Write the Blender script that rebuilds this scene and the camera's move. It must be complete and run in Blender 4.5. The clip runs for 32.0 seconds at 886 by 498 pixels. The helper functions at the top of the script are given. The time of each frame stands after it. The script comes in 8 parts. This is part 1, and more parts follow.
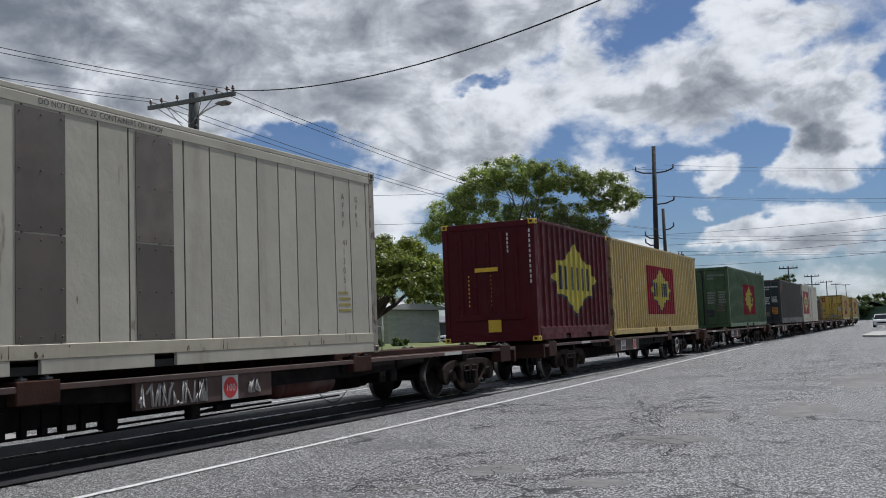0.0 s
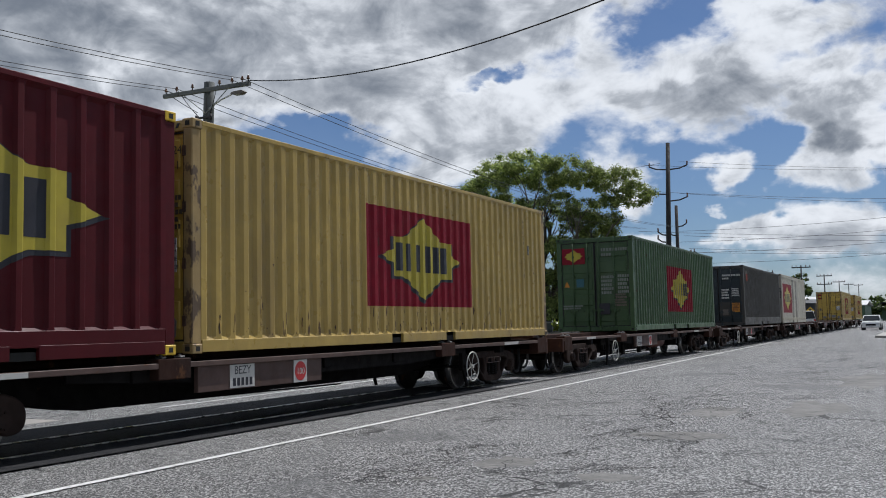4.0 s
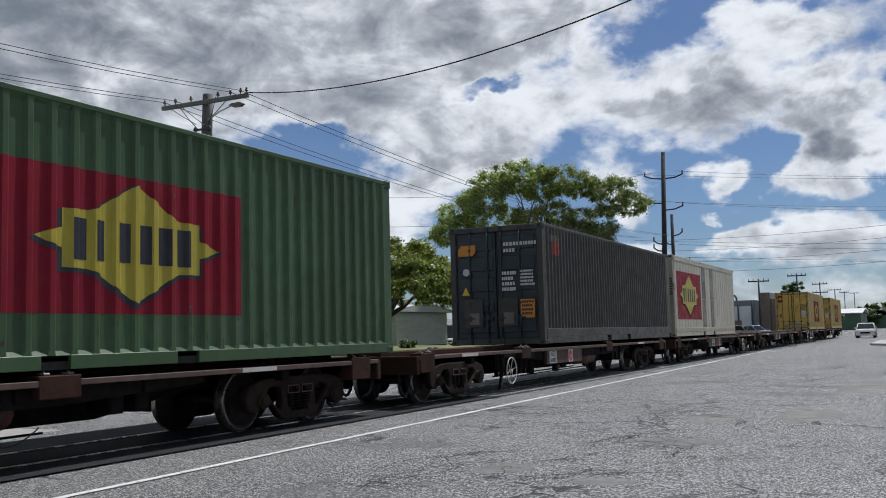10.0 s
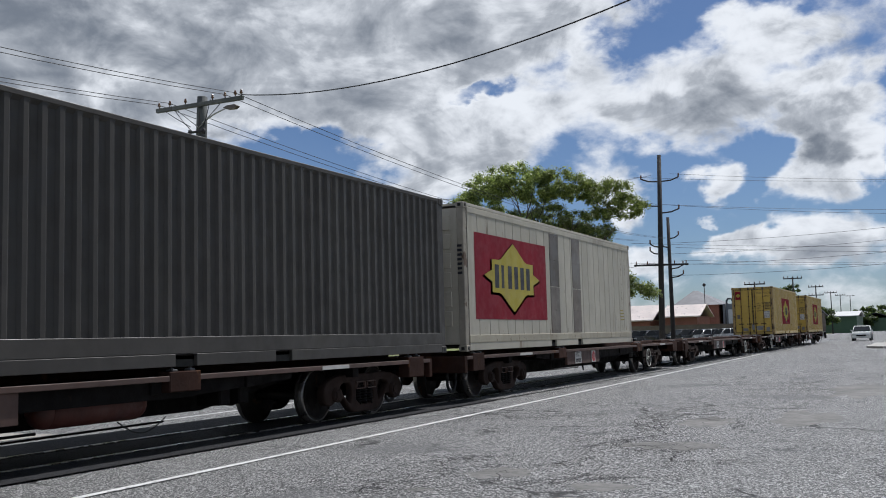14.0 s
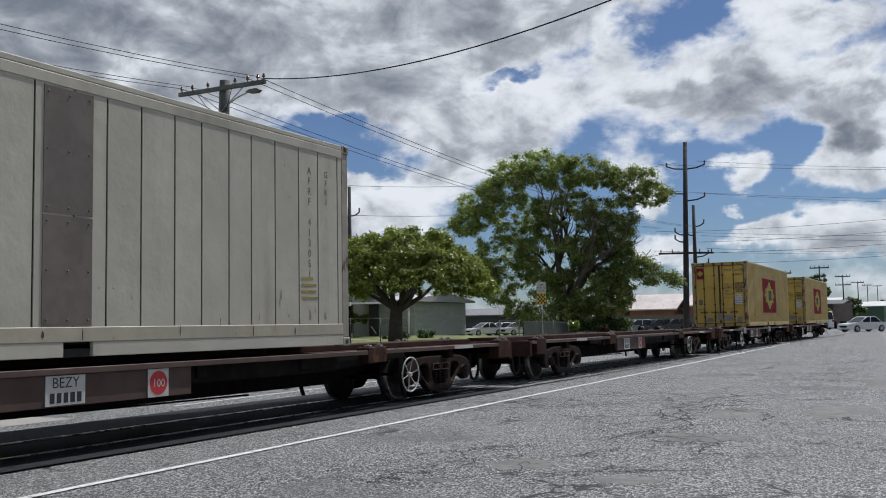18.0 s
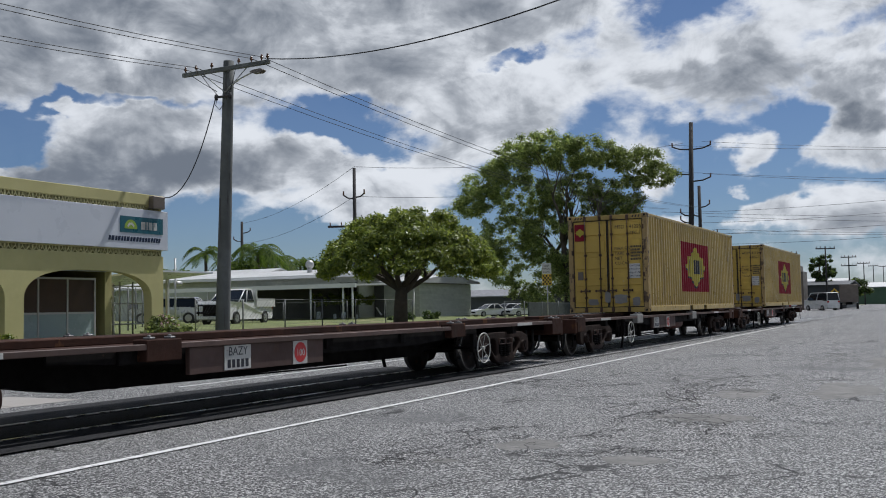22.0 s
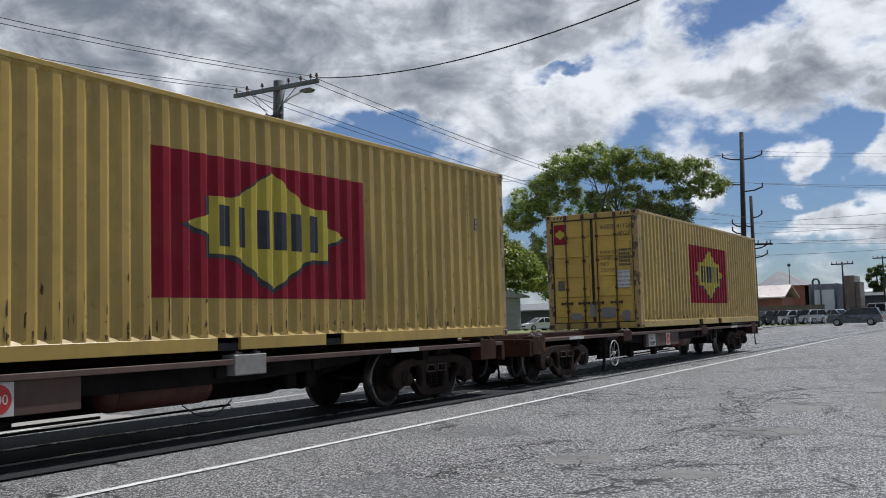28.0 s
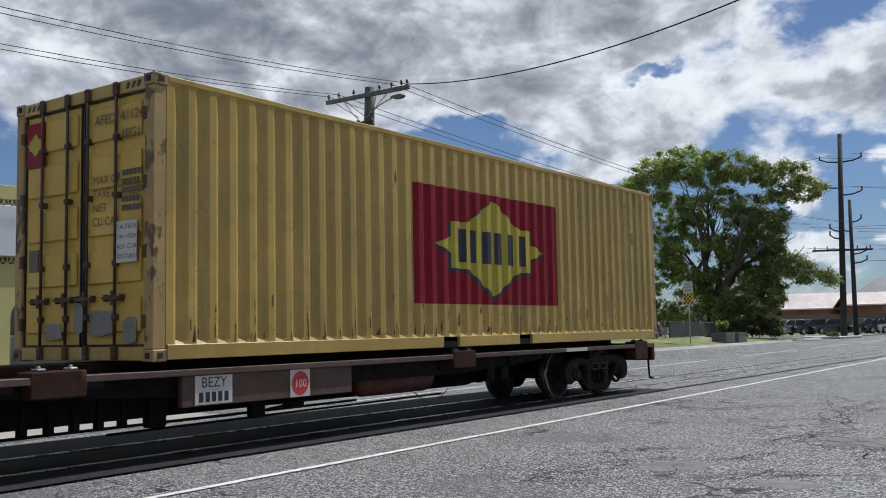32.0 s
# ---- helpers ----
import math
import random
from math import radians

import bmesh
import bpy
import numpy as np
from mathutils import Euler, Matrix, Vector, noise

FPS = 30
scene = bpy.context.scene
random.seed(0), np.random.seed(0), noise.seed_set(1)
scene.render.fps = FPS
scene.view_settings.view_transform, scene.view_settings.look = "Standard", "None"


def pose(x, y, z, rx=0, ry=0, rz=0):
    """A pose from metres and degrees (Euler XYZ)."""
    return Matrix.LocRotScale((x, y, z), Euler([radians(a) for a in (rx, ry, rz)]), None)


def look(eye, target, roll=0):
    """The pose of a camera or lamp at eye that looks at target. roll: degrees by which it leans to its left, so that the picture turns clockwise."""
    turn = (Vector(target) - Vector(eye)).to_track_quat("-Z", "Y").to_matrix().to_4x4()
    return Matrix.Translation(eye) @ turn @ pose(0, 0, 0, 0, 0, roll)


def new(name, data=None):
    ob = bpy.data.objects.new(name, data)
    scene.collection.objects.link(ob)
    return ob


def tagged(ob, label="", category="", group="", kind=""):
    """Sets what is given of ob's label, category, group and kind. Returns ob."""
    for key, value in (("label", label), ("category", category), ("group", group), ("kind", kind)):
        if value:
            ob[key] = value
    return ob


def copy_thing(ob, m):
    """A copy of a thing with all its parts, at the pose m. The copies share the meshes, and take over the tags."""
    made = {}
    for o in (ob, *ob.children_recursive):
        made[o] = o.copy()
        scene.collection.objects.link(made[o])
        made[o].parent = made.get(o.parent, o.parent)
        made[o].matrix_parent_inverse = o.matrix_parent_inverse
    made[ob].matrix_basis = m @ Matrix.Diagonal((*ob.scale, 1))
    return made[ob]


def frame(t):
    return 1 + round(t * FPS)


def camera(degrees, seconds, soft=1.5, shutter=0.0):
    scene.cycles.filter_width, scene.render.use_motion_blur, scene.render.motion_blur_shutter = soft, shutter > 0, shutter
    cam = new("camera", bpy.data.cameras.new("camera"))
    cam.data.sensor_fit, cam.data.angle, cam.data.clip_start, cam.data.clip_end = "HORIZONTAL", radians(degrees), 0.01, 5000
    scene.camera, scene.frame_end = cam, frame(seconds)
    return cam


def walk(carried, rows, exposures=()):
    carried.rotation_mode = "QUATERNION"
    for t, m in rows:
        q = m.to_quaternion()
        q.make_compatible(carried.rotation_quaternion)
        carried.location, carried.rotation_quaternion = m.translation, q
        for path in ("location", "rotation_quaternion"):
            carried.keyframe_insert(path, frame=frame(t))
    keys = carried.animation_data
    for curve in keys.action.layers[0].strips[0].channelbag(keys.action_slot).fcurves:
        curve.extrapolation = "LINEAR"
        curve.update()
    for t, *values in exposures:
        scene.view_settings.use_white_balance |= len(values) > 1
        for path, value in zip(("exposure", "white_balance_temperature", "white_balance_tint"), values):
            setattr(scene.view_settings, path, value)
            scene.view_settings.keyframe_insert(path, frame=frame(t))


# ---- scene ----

# ---- camera and its walk: seconds, place, turn left of the street's line, tilt up, lean ----
PATH = [
    (0.0, -0.003, 0.062, 1.301, 25.618, 4.835, -2.208),
    (0.5, -0.014, 0.043, 1.295, 25.820, 4.654, -1.884),
    (1.0, -0.031, 0.053, 1.287, 25.327, 4.577, -1.393),
    (1.5, -0.033, 0.034, 1.288, 25.200, 4.606, -1.400),
    (2.0, -0.032, 0.017, 1.288, 25.351, 4.648, -1.198),
    (2.5, -0.023, -0.008, 1.284, 25.590, 4.602, -1.118),
    (3.0, -0.026, 0.003, 1.282, 25.932, 4.508, -1.239),
    (3.5, -0.034, 0.038, 1.287, 26.179, 4.468, -1.283),
    (5.5, -0.039, 0.074, 1.289, 26.445, 4.587, -1.095),
    (6.0, -0.027, 0.043, 1.289, 26.293, 4.662, -1.160),
    (6.5, -0.019, 0.025, 1.285, 26.097, 4.749, -1.204),
    (7.0, -0.015, -0.004, 1.283, 26.030, 4.744, -1.118),
    (7.5, -0.013, -0.026, 1.285, 26.017, 4.623, -1.032),
    (8.0, -0.004, -0.063, 1.280, 25.810, 4.482, -0.977),
    (8.5, -0.001, -0.085, 1.280, 25.695, 4.399, -1.013),
    (9.0, 0.008, -0.104, 1.281, 25.774, 4.539, -1.129),
    (9.5, 0.018, -0.125, 1.282, 25.908, 4.748, -1.404),
    (10.0, 0.037, -0.158, 1.283, 26.064, 5.021, -1.453),
    (10.5, 0.052, -0.187, 1.284, 26.190, 5.291, -1.609),
    (11.0, 0.063, -0.203, 1.289, 26.280, 5.490, -1.718),
    (11.5, 0.054, -0.176, 1.287, 26.452, 5.529, -1.645),
    (12.0, 0.043, -0.160, 1.284, 26.370, 5.361, -1.520),
    (12.5, 0.028, -0.125, 1.281, 26.057, 5.393, -1.389),
    (13.0, 0.013, -0.095, 1.278, 25.712, 5.354, -1.460),
    (13.5, 0.003, -0.067, 1.282, 25.669, 5.254, -1.524),
    (14.0, -0.002, -0.041, 1.280, 25.839, 5.206, -1.528),
    (14.5, -0.019, 0.000, 1.279, 26.050, 5.132, -1.532),
    (16.5, -0.072, 0.113, 1.279, 26.909, 4.703, -1.372),
    (17.0, -0.091, 0.166, 1.276, 26.968, 4.728, -1.268),
    (17.5, -0.106, 0.194, 1.277, 27.075, 4.623, -1.086),
    (18.0, -0.115, 0.220, 1.277, 27.213, 4.476, -1.040),
    (18.5, -0.130, 0.248, 1.277, 27.394, 4.351, -1.041),
    (19.0, -0.131, 0.254, 1.279, 27.666, 4.388, -1.096),
    (19.5, -0.135, 0.259, 1.278, 27.845, 4.434, -1.185),
    (20.0, -0.132, 0.261, 1.277, 27.969, 4.347, -1.257),
    (20.5, -0.133, 0.259, 1.275, 27.977, 4.150, -1.217),
    (21.0, -0.139, 0.265, 1.269, 27.784, 3.840, -1.181),
    (21.5, -0.144, 0.270, 1.268, 27.665, 3.529, -1.125),
    (22.0, -0.150, 0.282, 1.267, 27.528, 3.394, -1.106),
    (22.5, -0.161, 0.298, 1.264, 27.330, 3.358, -0.997),
    (23.0, -0.163, 0.304, 1.263, 27.318, 3.355, -1.040),
    (23.5, -0.146, 0.273, 1.267, 27.609, 3.510, -1.232),
    (24.0, -0.131, 0.251, 1.273, 28.123, 3.748, -1.322),
    (24.5, -0.119, 0.228, 1.274, 28.697, 3.932, -1.439),
    (26.5, -0.137, 0.238, 1.272, 29.215, 4.279, -1.297),
    (27.0, -0.138, 0.237, 1.272, 29.175, 4.499, -1.397),
    (27.5, -0.133, 0.227, 1.271, 29.491, 4.484, -1.542),
    (28.0, -0.119, 0.195, 1.274, 30.361, 4.299, -1.645),
    (28.5, -0.108, 0.164, 1.281, 31.453, 4.517, -1.715),
    (29.0, -0.095, 0.132, 1.282, 32.268, 4.752, -1.776),
    (29.5, -0.079, 0.090, 1.289, 33.167, 4.828, -1.581),
    (30.0, -0.077, 0.083, 1.287, 33.708, 4.909, -1.175),
    (30.5, -0.075, 0.073, 1.286, 33.920, 4.958, -1.110),
    (31.0, -0.071, 0.070, 1.286, 34.081, 4.858, -1.130),
    (31.5, -0.078, 0.069, 1.283, 34.387, 4.642, -1.040),
    (32.0, -0.125, 0.071, 1.282, 35.426, 4.659, -1.087),
]


def eye_pose(x, y, z, turn, tilt, lean):
    a, b = radians(turn), radians(tilt)
    way = Vector((-math.sin(a) * math.cos(b), math.cos(a) * math.cos(b), math.sin(b)))
    return look((x, y, z), Vector((x, y, z)) + way * 10, lean)


# the film camera opens up a little when dark containers fill the view
EXPOSURES = [(0, -0.14), (2, -0.10), (6, -0.06), (9, -0.06), (14, -0.04), (18, -0.12), (22, -0.19), (24, -0.18), (26.5, -0.1), (29, 0.0), (32, 0.01)]
cam = camera(48.55, 32.0, soft=1.0)
walk(cam, [(t, eye_pose(*p)) for t, *p in PATH], [(t, stops - 0.07, 6120, 10) for t, stops in EXPOSURES])

# how far the train has come along the street (metres) at each time
TRAIN = [
    (0.0, 71.850),
    (2.0, 62.358),
    (4.0, 53.090),
    (6.0, 43.983),
    (8.0, 34.996),
    (10.0, 26.106),
    (12.0, 17.308),
    (14.0, 8.604),
    (16.0, -0.000),
    (18.0, -8.495),
    (20.0, -16.878),
    (22.0, -25.155),
    (24.0, -33.346),
    (26.0, -41.490),
    (28.0, -49.649),
    (30.0, -57.914),
    (32.0, -66.407),
]

# ---- world, sun ----
SUN_WAY = Vector((0.135, 0.50, 0.86)).normalized()


def sky():
    """Air, and heaped clouds on it: banks with ragged edges, shaded where they are thick."""
    world = bpy.data.worlds.new("world")
    scene.world = world
    world.use_nodes = True
    nt = world.node_tree
    nt.nodes.clear()
    N, L = nt.nodes.new, nt.links.new

    def put(node, key, v):
        if isinstance(v, (int, float)):
            node.inputs[key].default_value = v
        elif v is not None:
            L(v, node.inputs[key])

    def math_node(op, a, b=None, c=None):
        n = N("ShaderNodeMath")
        n.operation = op
        for k, v in enumerate((a, b, c)):
            put(n, k, v)
        return n.outputs[0]

    def vector_node(op, a, b, c=None):
        n = N("ShaderNodeVectorMath")
        n.operation = op
        for k, v in enumerate((a, b, c)):
            if isinstance(v, tuple):
                n.inputs[k].default_value = v
            elif v is not None:
                L(v, n.inputs[k])
        return n.outputs[0]

    def smooth(v, lo, hi, a=0.0, b=1.0):
        m = N("ShaderNodeMapRange")
        m.interpolation_type = "SMOOTHSTEP"
        for k, x in enumerate((v, lo, hi, a, b)):
            put(m, k, x)
        return m.outputs[0]

    out, bg = N("ShaderNodeOutputWorld"), N("ShaderNodeBackground")
    air = N("ShaderNodeTexSky")
    air.sky_type, air.sun_disc = "NISHITA", False
    air.sun_elevation = math.asin(SUN_WAY.z)
    air.sun_rotation = math.atan2(SUN_WAY.x, SUN_WAY.y)
    air.air_density, air.dust_density, air.ozone_density = 1.0, 0.2, 2.5
    way = N("ShaderNodeTexCoord").outputs["Generated"]
    flat = vector_node("MULTIPLY", way, (1.0, 1.0, 1.6))

    def grain(scale, shift, detail, rough=0.55, bend=0.2, lift=0.0):
        n = N("ShaderNodeTexNoise")
        L(vector_node("ADD", flat, (shift + lift * 0.15, shift * 0.7 + lift * 0.1, shift * 0.3 + lift)), n.inputs["Vector"])
        n.inputs["Scale"].default_value, n.inputs["Detail"].default_value = scale, detail
        n.inputs["Roughness"].default_value, n.inputs["Distortion"].default_value = rough, bend
        return n

    # the edges wander: the way is bent at three sizes before the banks are laid out
    bent = way
    for scale, shift, amount in ((5.0, 1.3, 0.09), (13.0, 4.7, 0.05), (36.0, 2.9, 0.026)):
        push = vector_node("SUBTRACT", grain(scale, shift, 4.0).outputs["Color"], (0.5, 0.5, 0.5))
        bent = vector_node("MULTIPLY_ADD", push, (amount * 1.5, amount * 1.5, amount), bent)
    sep = N("ShaderNodeSeparateXYZ")
    L(bent, sep.inputs[0])
    across = math_node("MULTIPLY", math_node("ARCTAN2", math_node("MULTIPLY", sep.outputs["X"], -1.0), sep.outputs["Y"]), 57.2958)
    height = math_node("MULTIPLY", math_node("ARCSINE", sep.outputs["Z"]), 57.2958)

    def banks(total, table):
        for turn, high, wide, tall, amount in table:
            a = math_node("MULTIPLY_ADD", across, 1 / wide, -turn / wide)
            b = math_node("MULTIPLY_ADD", height, 1 / tall, -high / tall)
            d = math_node("MULTIPLY_ADD", a, a, math_node("MULTIPLY", b, b))
            total = math_node("MULTIPLY_ADD", math_node("EXPONENT", math_node("MULTIPLY", math_node("MULTIPLY", d, d), -1.0)), amount, total)
        return total

    body = grain(6.6, 0.0, 8.0).outputs["Fac"]
    fine = grain(24.0, 3.1, 9.0, 0.6).outputs["Fac"]
    ragged = math_node("MULTIPLY_ADD", math_node("SUBTRACT", fine, 0.5), 1.05, math_node("MULTIPLY", math_node("SUBTRACT", body, 0.5), 0.9))
    # broken cloud over the rest of the sky
    a, b = math_node("MULTIPLY_ADD", across, 1 / 40, -30 / 40), math_node("MULTIPLY", height, 1 / 23)
    d = math_node("ADD", math_node("POWER", math_node("ABSOLUTE", a), 6.0), math_node("POWER", math_node("ABSOLUTE", b), 6.0))
    rest = math_node("SUBTRACT", 1.0, math_node("EXPONENT", math_node("MULTIPLY", d, -1.0)))
    rest = math_node("MULTIPLY", rest, smooth(body, 0.42, 0.58, 0.1, 1.2))
    low = math_node("EXPONENT", math_node("MULTIPLY", math_node("POWER", math_node("MULTIPLY", height, 1 / 3.2), 2.0), -1.0))
    total = banks(banks(math_node("ADD", math_node("ADD", ragged, rest), math_node("MULTIPLY", low, 0.30)), BANKS), GAPS)
    mask = smooth(total, 0.24, 0.86, 0.03, 1.0)

    # thick parts are grey below, and every heap is bright towards the sun
    relief = math_node("SUBTRACT", grain(11.0, 0.0, 7.0, 0.6, 0.5, 0.035).outputs["Fac"], grain(11.0, 0.0, 7.0, 0.6, 0.5).outputs["Fac"])
    heaps = math_node("ABSOLUTE", math_node("SUBTRACT", grain(15.0, 6.2, 3.0, 0.5, 0.6).outputs["Fac"], 0.5))
    thick = math_node("MULTIPLY_ADD", relief, 1.25, math_node("MULTIPLY", smooth(total, 0.5, 1.5), 0.26))
    thick = math_node("MULTIPLY_ADD", rest, 0.34, thick)
    thick = math_node("ADD", banks(thick, SHADES), math_node("MULTIPLY_ADD", math_node("SUBTRACT", body, 0.5), 0.55, math_node("MULTIPLY", heaps, -0.95)))
    ramp = N("ShaderNodeValToRGB")
    L(smooth(thick, -0.15, 0.85), ramp.inputs[0])
    ramp.color_ramp.elements[0].color = (0.92, 0.93, 0.945, 1)
    ramp.color_ramp.elements[1].color = (0.20, 0.225, 0.265, 1)
    soft_grey = ramp.color_ramp.elements.new(0.45)
    soft_grey.color = (0.50, 0.52, 0.55, 1)
    tint = vector_node("MULTIPLY", air.outputs[0], (0.0450, 0.0520, 0.0645))
    mix = N("ShaderNodeMixRGB")
    L(mask, mix.inputs[0])
    L(tint, mix.inputs[1])
    # clouds opposite the sun are lit from the front
    straight = N("ShaderNodeSeparateXYZ")
    L(way, straight.inputs[0])
    front = N("ShaderNodeVectorMath")
    front.operation = "SCALE"
    L(ramp.outputs[0], front.inputs[0])
    L(smooth(straight.outputs["Y"], -0.5, 0.4, 1.55, 1.0), front.inputs["Scale"])
    L(front.outputs[0], mix.inputs[2])
    L(mix.outputs[0], bg.inputs[0])
    bg.inputs[1].default_value = 1.0
    L(bg.outputs[0], out.inputs[0])


# turn left of the street, height over the horizon, half width, half height (degrees), amount
BANKS = [
    (49.6, 15.7, 18.98, 4.58, 1), (33.2, 15.7, 10.17, 4, 1), (39.7, 21.2, 30.51, 4.41, 1), (45.9, 8.9, 5.59, 3.12, 1),
    (40.4, 8.6, 7.29, 2.54, 1), (35.3, 7.3, 4.75, 1.86, 0.9), (51.9, 7.6, 2.54, 0.75, 0.9), (29.7, 6.6, 4.07, 1.69, 0.9),
    (35.3, 5, 5.76, 0.75, 0.6), (26.7, 9.4, 5.08, 1.86, 1), (23.9, 12, 8.14, 2.64, 1), (25.1, 16.8, 7.29, 2.88, 1),
    (10.8, 13.5, 6.27, 2.71, 1), (16.9, 15.7, 1.53, 2.03, 0.55), (6.5, 16.8, 4.07, 1.76, 0.95), (3, 12.1, 3.22, 2.54, 1),
    (3.5, 8.7, 2.1, 2.1, 0.95), (9.4, 8.9, 1.9, 1.36, 0.95), (15.3, 8.5, 1.97, 2.1, 0.8), (8.8, 4.9, 2.24, 1.02, 0.9),
    (4.2, 4.4, 4.07, 1.42, 0.95), (14.8, 4.6, 2.71, 1.08, 0.75), (9.9, 6.6, 0.68, 0.34, 0.5),
]
GAPS = [
    (22.9, 13.9, 1.97, 0.58, -0.9), (51.8, 9.8, 2.37, 1.86, -0.8), (32, 10, 5.08, 1.53, -0.75), (46.6, 11.9, 5.08, 0.41, -0.6),
    (16.5, 17.4, 1.02, 1.36, -0.25), (22, 8.8, 1.02, 0.41, -0.3),
]
SHADES = [
    (54, 15, 11.5, 4.6, 0.28), (45, 13.3, 8, 1.9, 0.12), (35.2, 13.9, 9.49, 2.2, 0.22), (46.6, 8.1, 5.08, 2.1, 0.5), (39.8, 7.8, 5.76, 1.69, 0.26),
    (25.6, 10.9, 6.44, 1.36, 0.2), (27.1, 18.1, 4.07, 1.69, 0.25), (11, 12.5, 5.08, 1.29, 0.36), (4.1, 12.2, 2.03, 1.63, 0.34),
    (3.5, 10.2, 1.53, 0.85, 0.35), (9.2, 8.4, 1.22, 0.61, 0.16), (42, 17.7, 11.86, 2.03, 0.22), (4.1, 4, 3.05, 0.75, 0.14),
    (30.7, 6.1, 3.73, 1.02, 0.12),
]
sky()
sun_data = bpy.data.lights.new("sun", "SUN")
sun_data.energy, sun_data.angle, sun_data.color = 5.0, radians(0.6), (1.0, 0.965, 0.92)
sun_lamp = new("sun", sun_data)
sun_lamp.matrix_world = look(SUN_WAY * 50, (0, 0, 0))

# ---- materials ----


def material(name, colour, rough=0.6, metal=0.0, vary=0.15, scale=6.0, spots=None, spot_amount=0.0, spot_scale=3.0, streak=1.0,
             bump=0.0, bump_scale=40.0, grime=None, grime_amount=0.0, coord="Object", island=0.0, spec=0.4):
    """Base colour with broad and fine variation, spots or streaks of a second colour, grime and relief."""
    m = bpy.data.materials.new(name)
    m.use_nodes = True
    nt = m.node_tree
    N, L = nt.nodes.new, nt.links.new
    p = nt.nodes["Principled BSDF"]
    p.inputs["Roughness"].default_value, p.inputs["Metallic"].default_value = rough, metal
    p.inputs["Specular IOR Level"].default_value = spec
    co = N("ShaderNodeTexCoord")
    mp = N("ShaderNodeMapping")
    L(co.outputs[coord], mp.inputs[0])
    info = N("ShaderNodeObjectInfo")
    off = N("ShaderNodeVectorMath")
    off.operation = "MULTIPLY_ADD"
    comb = N("ShaderNodeCombineXYZ")
    for k in range(3):
        L(info.outputs["Random"], comb.inputs[k])
    L(comb.outputs[0], off.inputs[0])
    off.inputs[1].default_value = (37, 51, 23)
    L(mp.outputs[0], off.inputs[2])
    vec = off.outputs[0]

    def noise_at(scale, detail=5, stretch=None):
        n = N("ShaderNodeTexNoise")
        n.inputs["Scale"].default_value, n.inputs["Detail"].default_value = scale, detail
        n.inputs["Roughness"].default_value = 0.6
        if stretch:
            q = N("ShaderNodeVectorMath")
            q.operation = "MULTIPLY"
            L(vec, q.inputs[0])
            q.inputs[1].default_value = stretch
            L(q.outputs[0], n.inputs["Vector"])
        else:
            L(vec, n.inputs["Vector"])
        return n.outputs["Fac"]

    def ranged(v, lo, hi, a, b):
        r = N("ShaderNodeMapRange")
        r.interpolation_type = "SMOOTHSTEP"
        L(v, r.inputs[0])
        for k, x in enumerate((lo, hi, a, b)):
            r.inputs[k + 1].default_value = x
        return r.outputs[0]

    def mixed(fac, a, b, mode="MIX"):
        x = N("ShaderNodeMixRGB")
        x.blend_type = mode
        for k, v in enumerate((fac, a, b)):
            if isinstance(v, (int, float)):
                x.inputs[k].default_value = v
            elif isinstance(v, tuple):
                x.inputs[k].default_value = (*v[:3], 1)
            else:
                L(v, x.inputs[k])
        return x.outputs[0]

    lo = tuple(c * (1 - vary) for c in colour)
    hi = tuple(min(1, c * (1 + vary)) for c in colour)
    col = mixed(ranged(noise_at(scale * 0.12, 3), 0.3, 0.7, 0, 1), lo, hi)
    col = mixed(ranged(noise_at(scale, 8), 0.35, 0.65, 0, 0.5), col, tuple(c * (1 - vary * 1.2) for c in colour))
    if grime:
        col = mixed(ranged(noise_at(scale * 0.35, 6, (1, 1, 1 / streak)), 0.5, 0.8, 0, grime_amount), col, grime)
    if spots:
        col = mixed(ranged(noise_at(spot_scale, 9, (1, 1, 1 / streak)), 0.72 - spot_amount, 0.78 - spot_amount, 0, 0.9), col, spots)
    if island:
        geo = N("ShaderNodeNewGeometry")
        bright = N("ShaderNodeHueSaturation")
        L(col, bright.inputs["Color"])
        L(ranged(geo.outputs["Random Per Island"], 0, 1, 1 - island, 1 + island), bright.inputs["Value"])
        L(ranged(geo.outputs["Random Per Island"], 0, 1, 0.52, 0.485), bright.inputs["Hue"])
        col = bright.outputs[0]
    L(col, p.inputs["Base Color"])
    L(ranged(noise_at(scale * 0.8, 4), 0.3, 0.7, max(0.05, rough - 0.12), min(1, rough + 0.12)), p.inputs["Roughness"])
    if bump:
        b = N("ShaderNodeBump")
        b.inputs["Strength"].default_value = bump
        b.inputs["Distance"].default_value = 0.02
        L(noise_at(bump_scale, 6), b.inputs["Height"])
        L(b.outputs[0], p.inputs["Normal"])
    return m


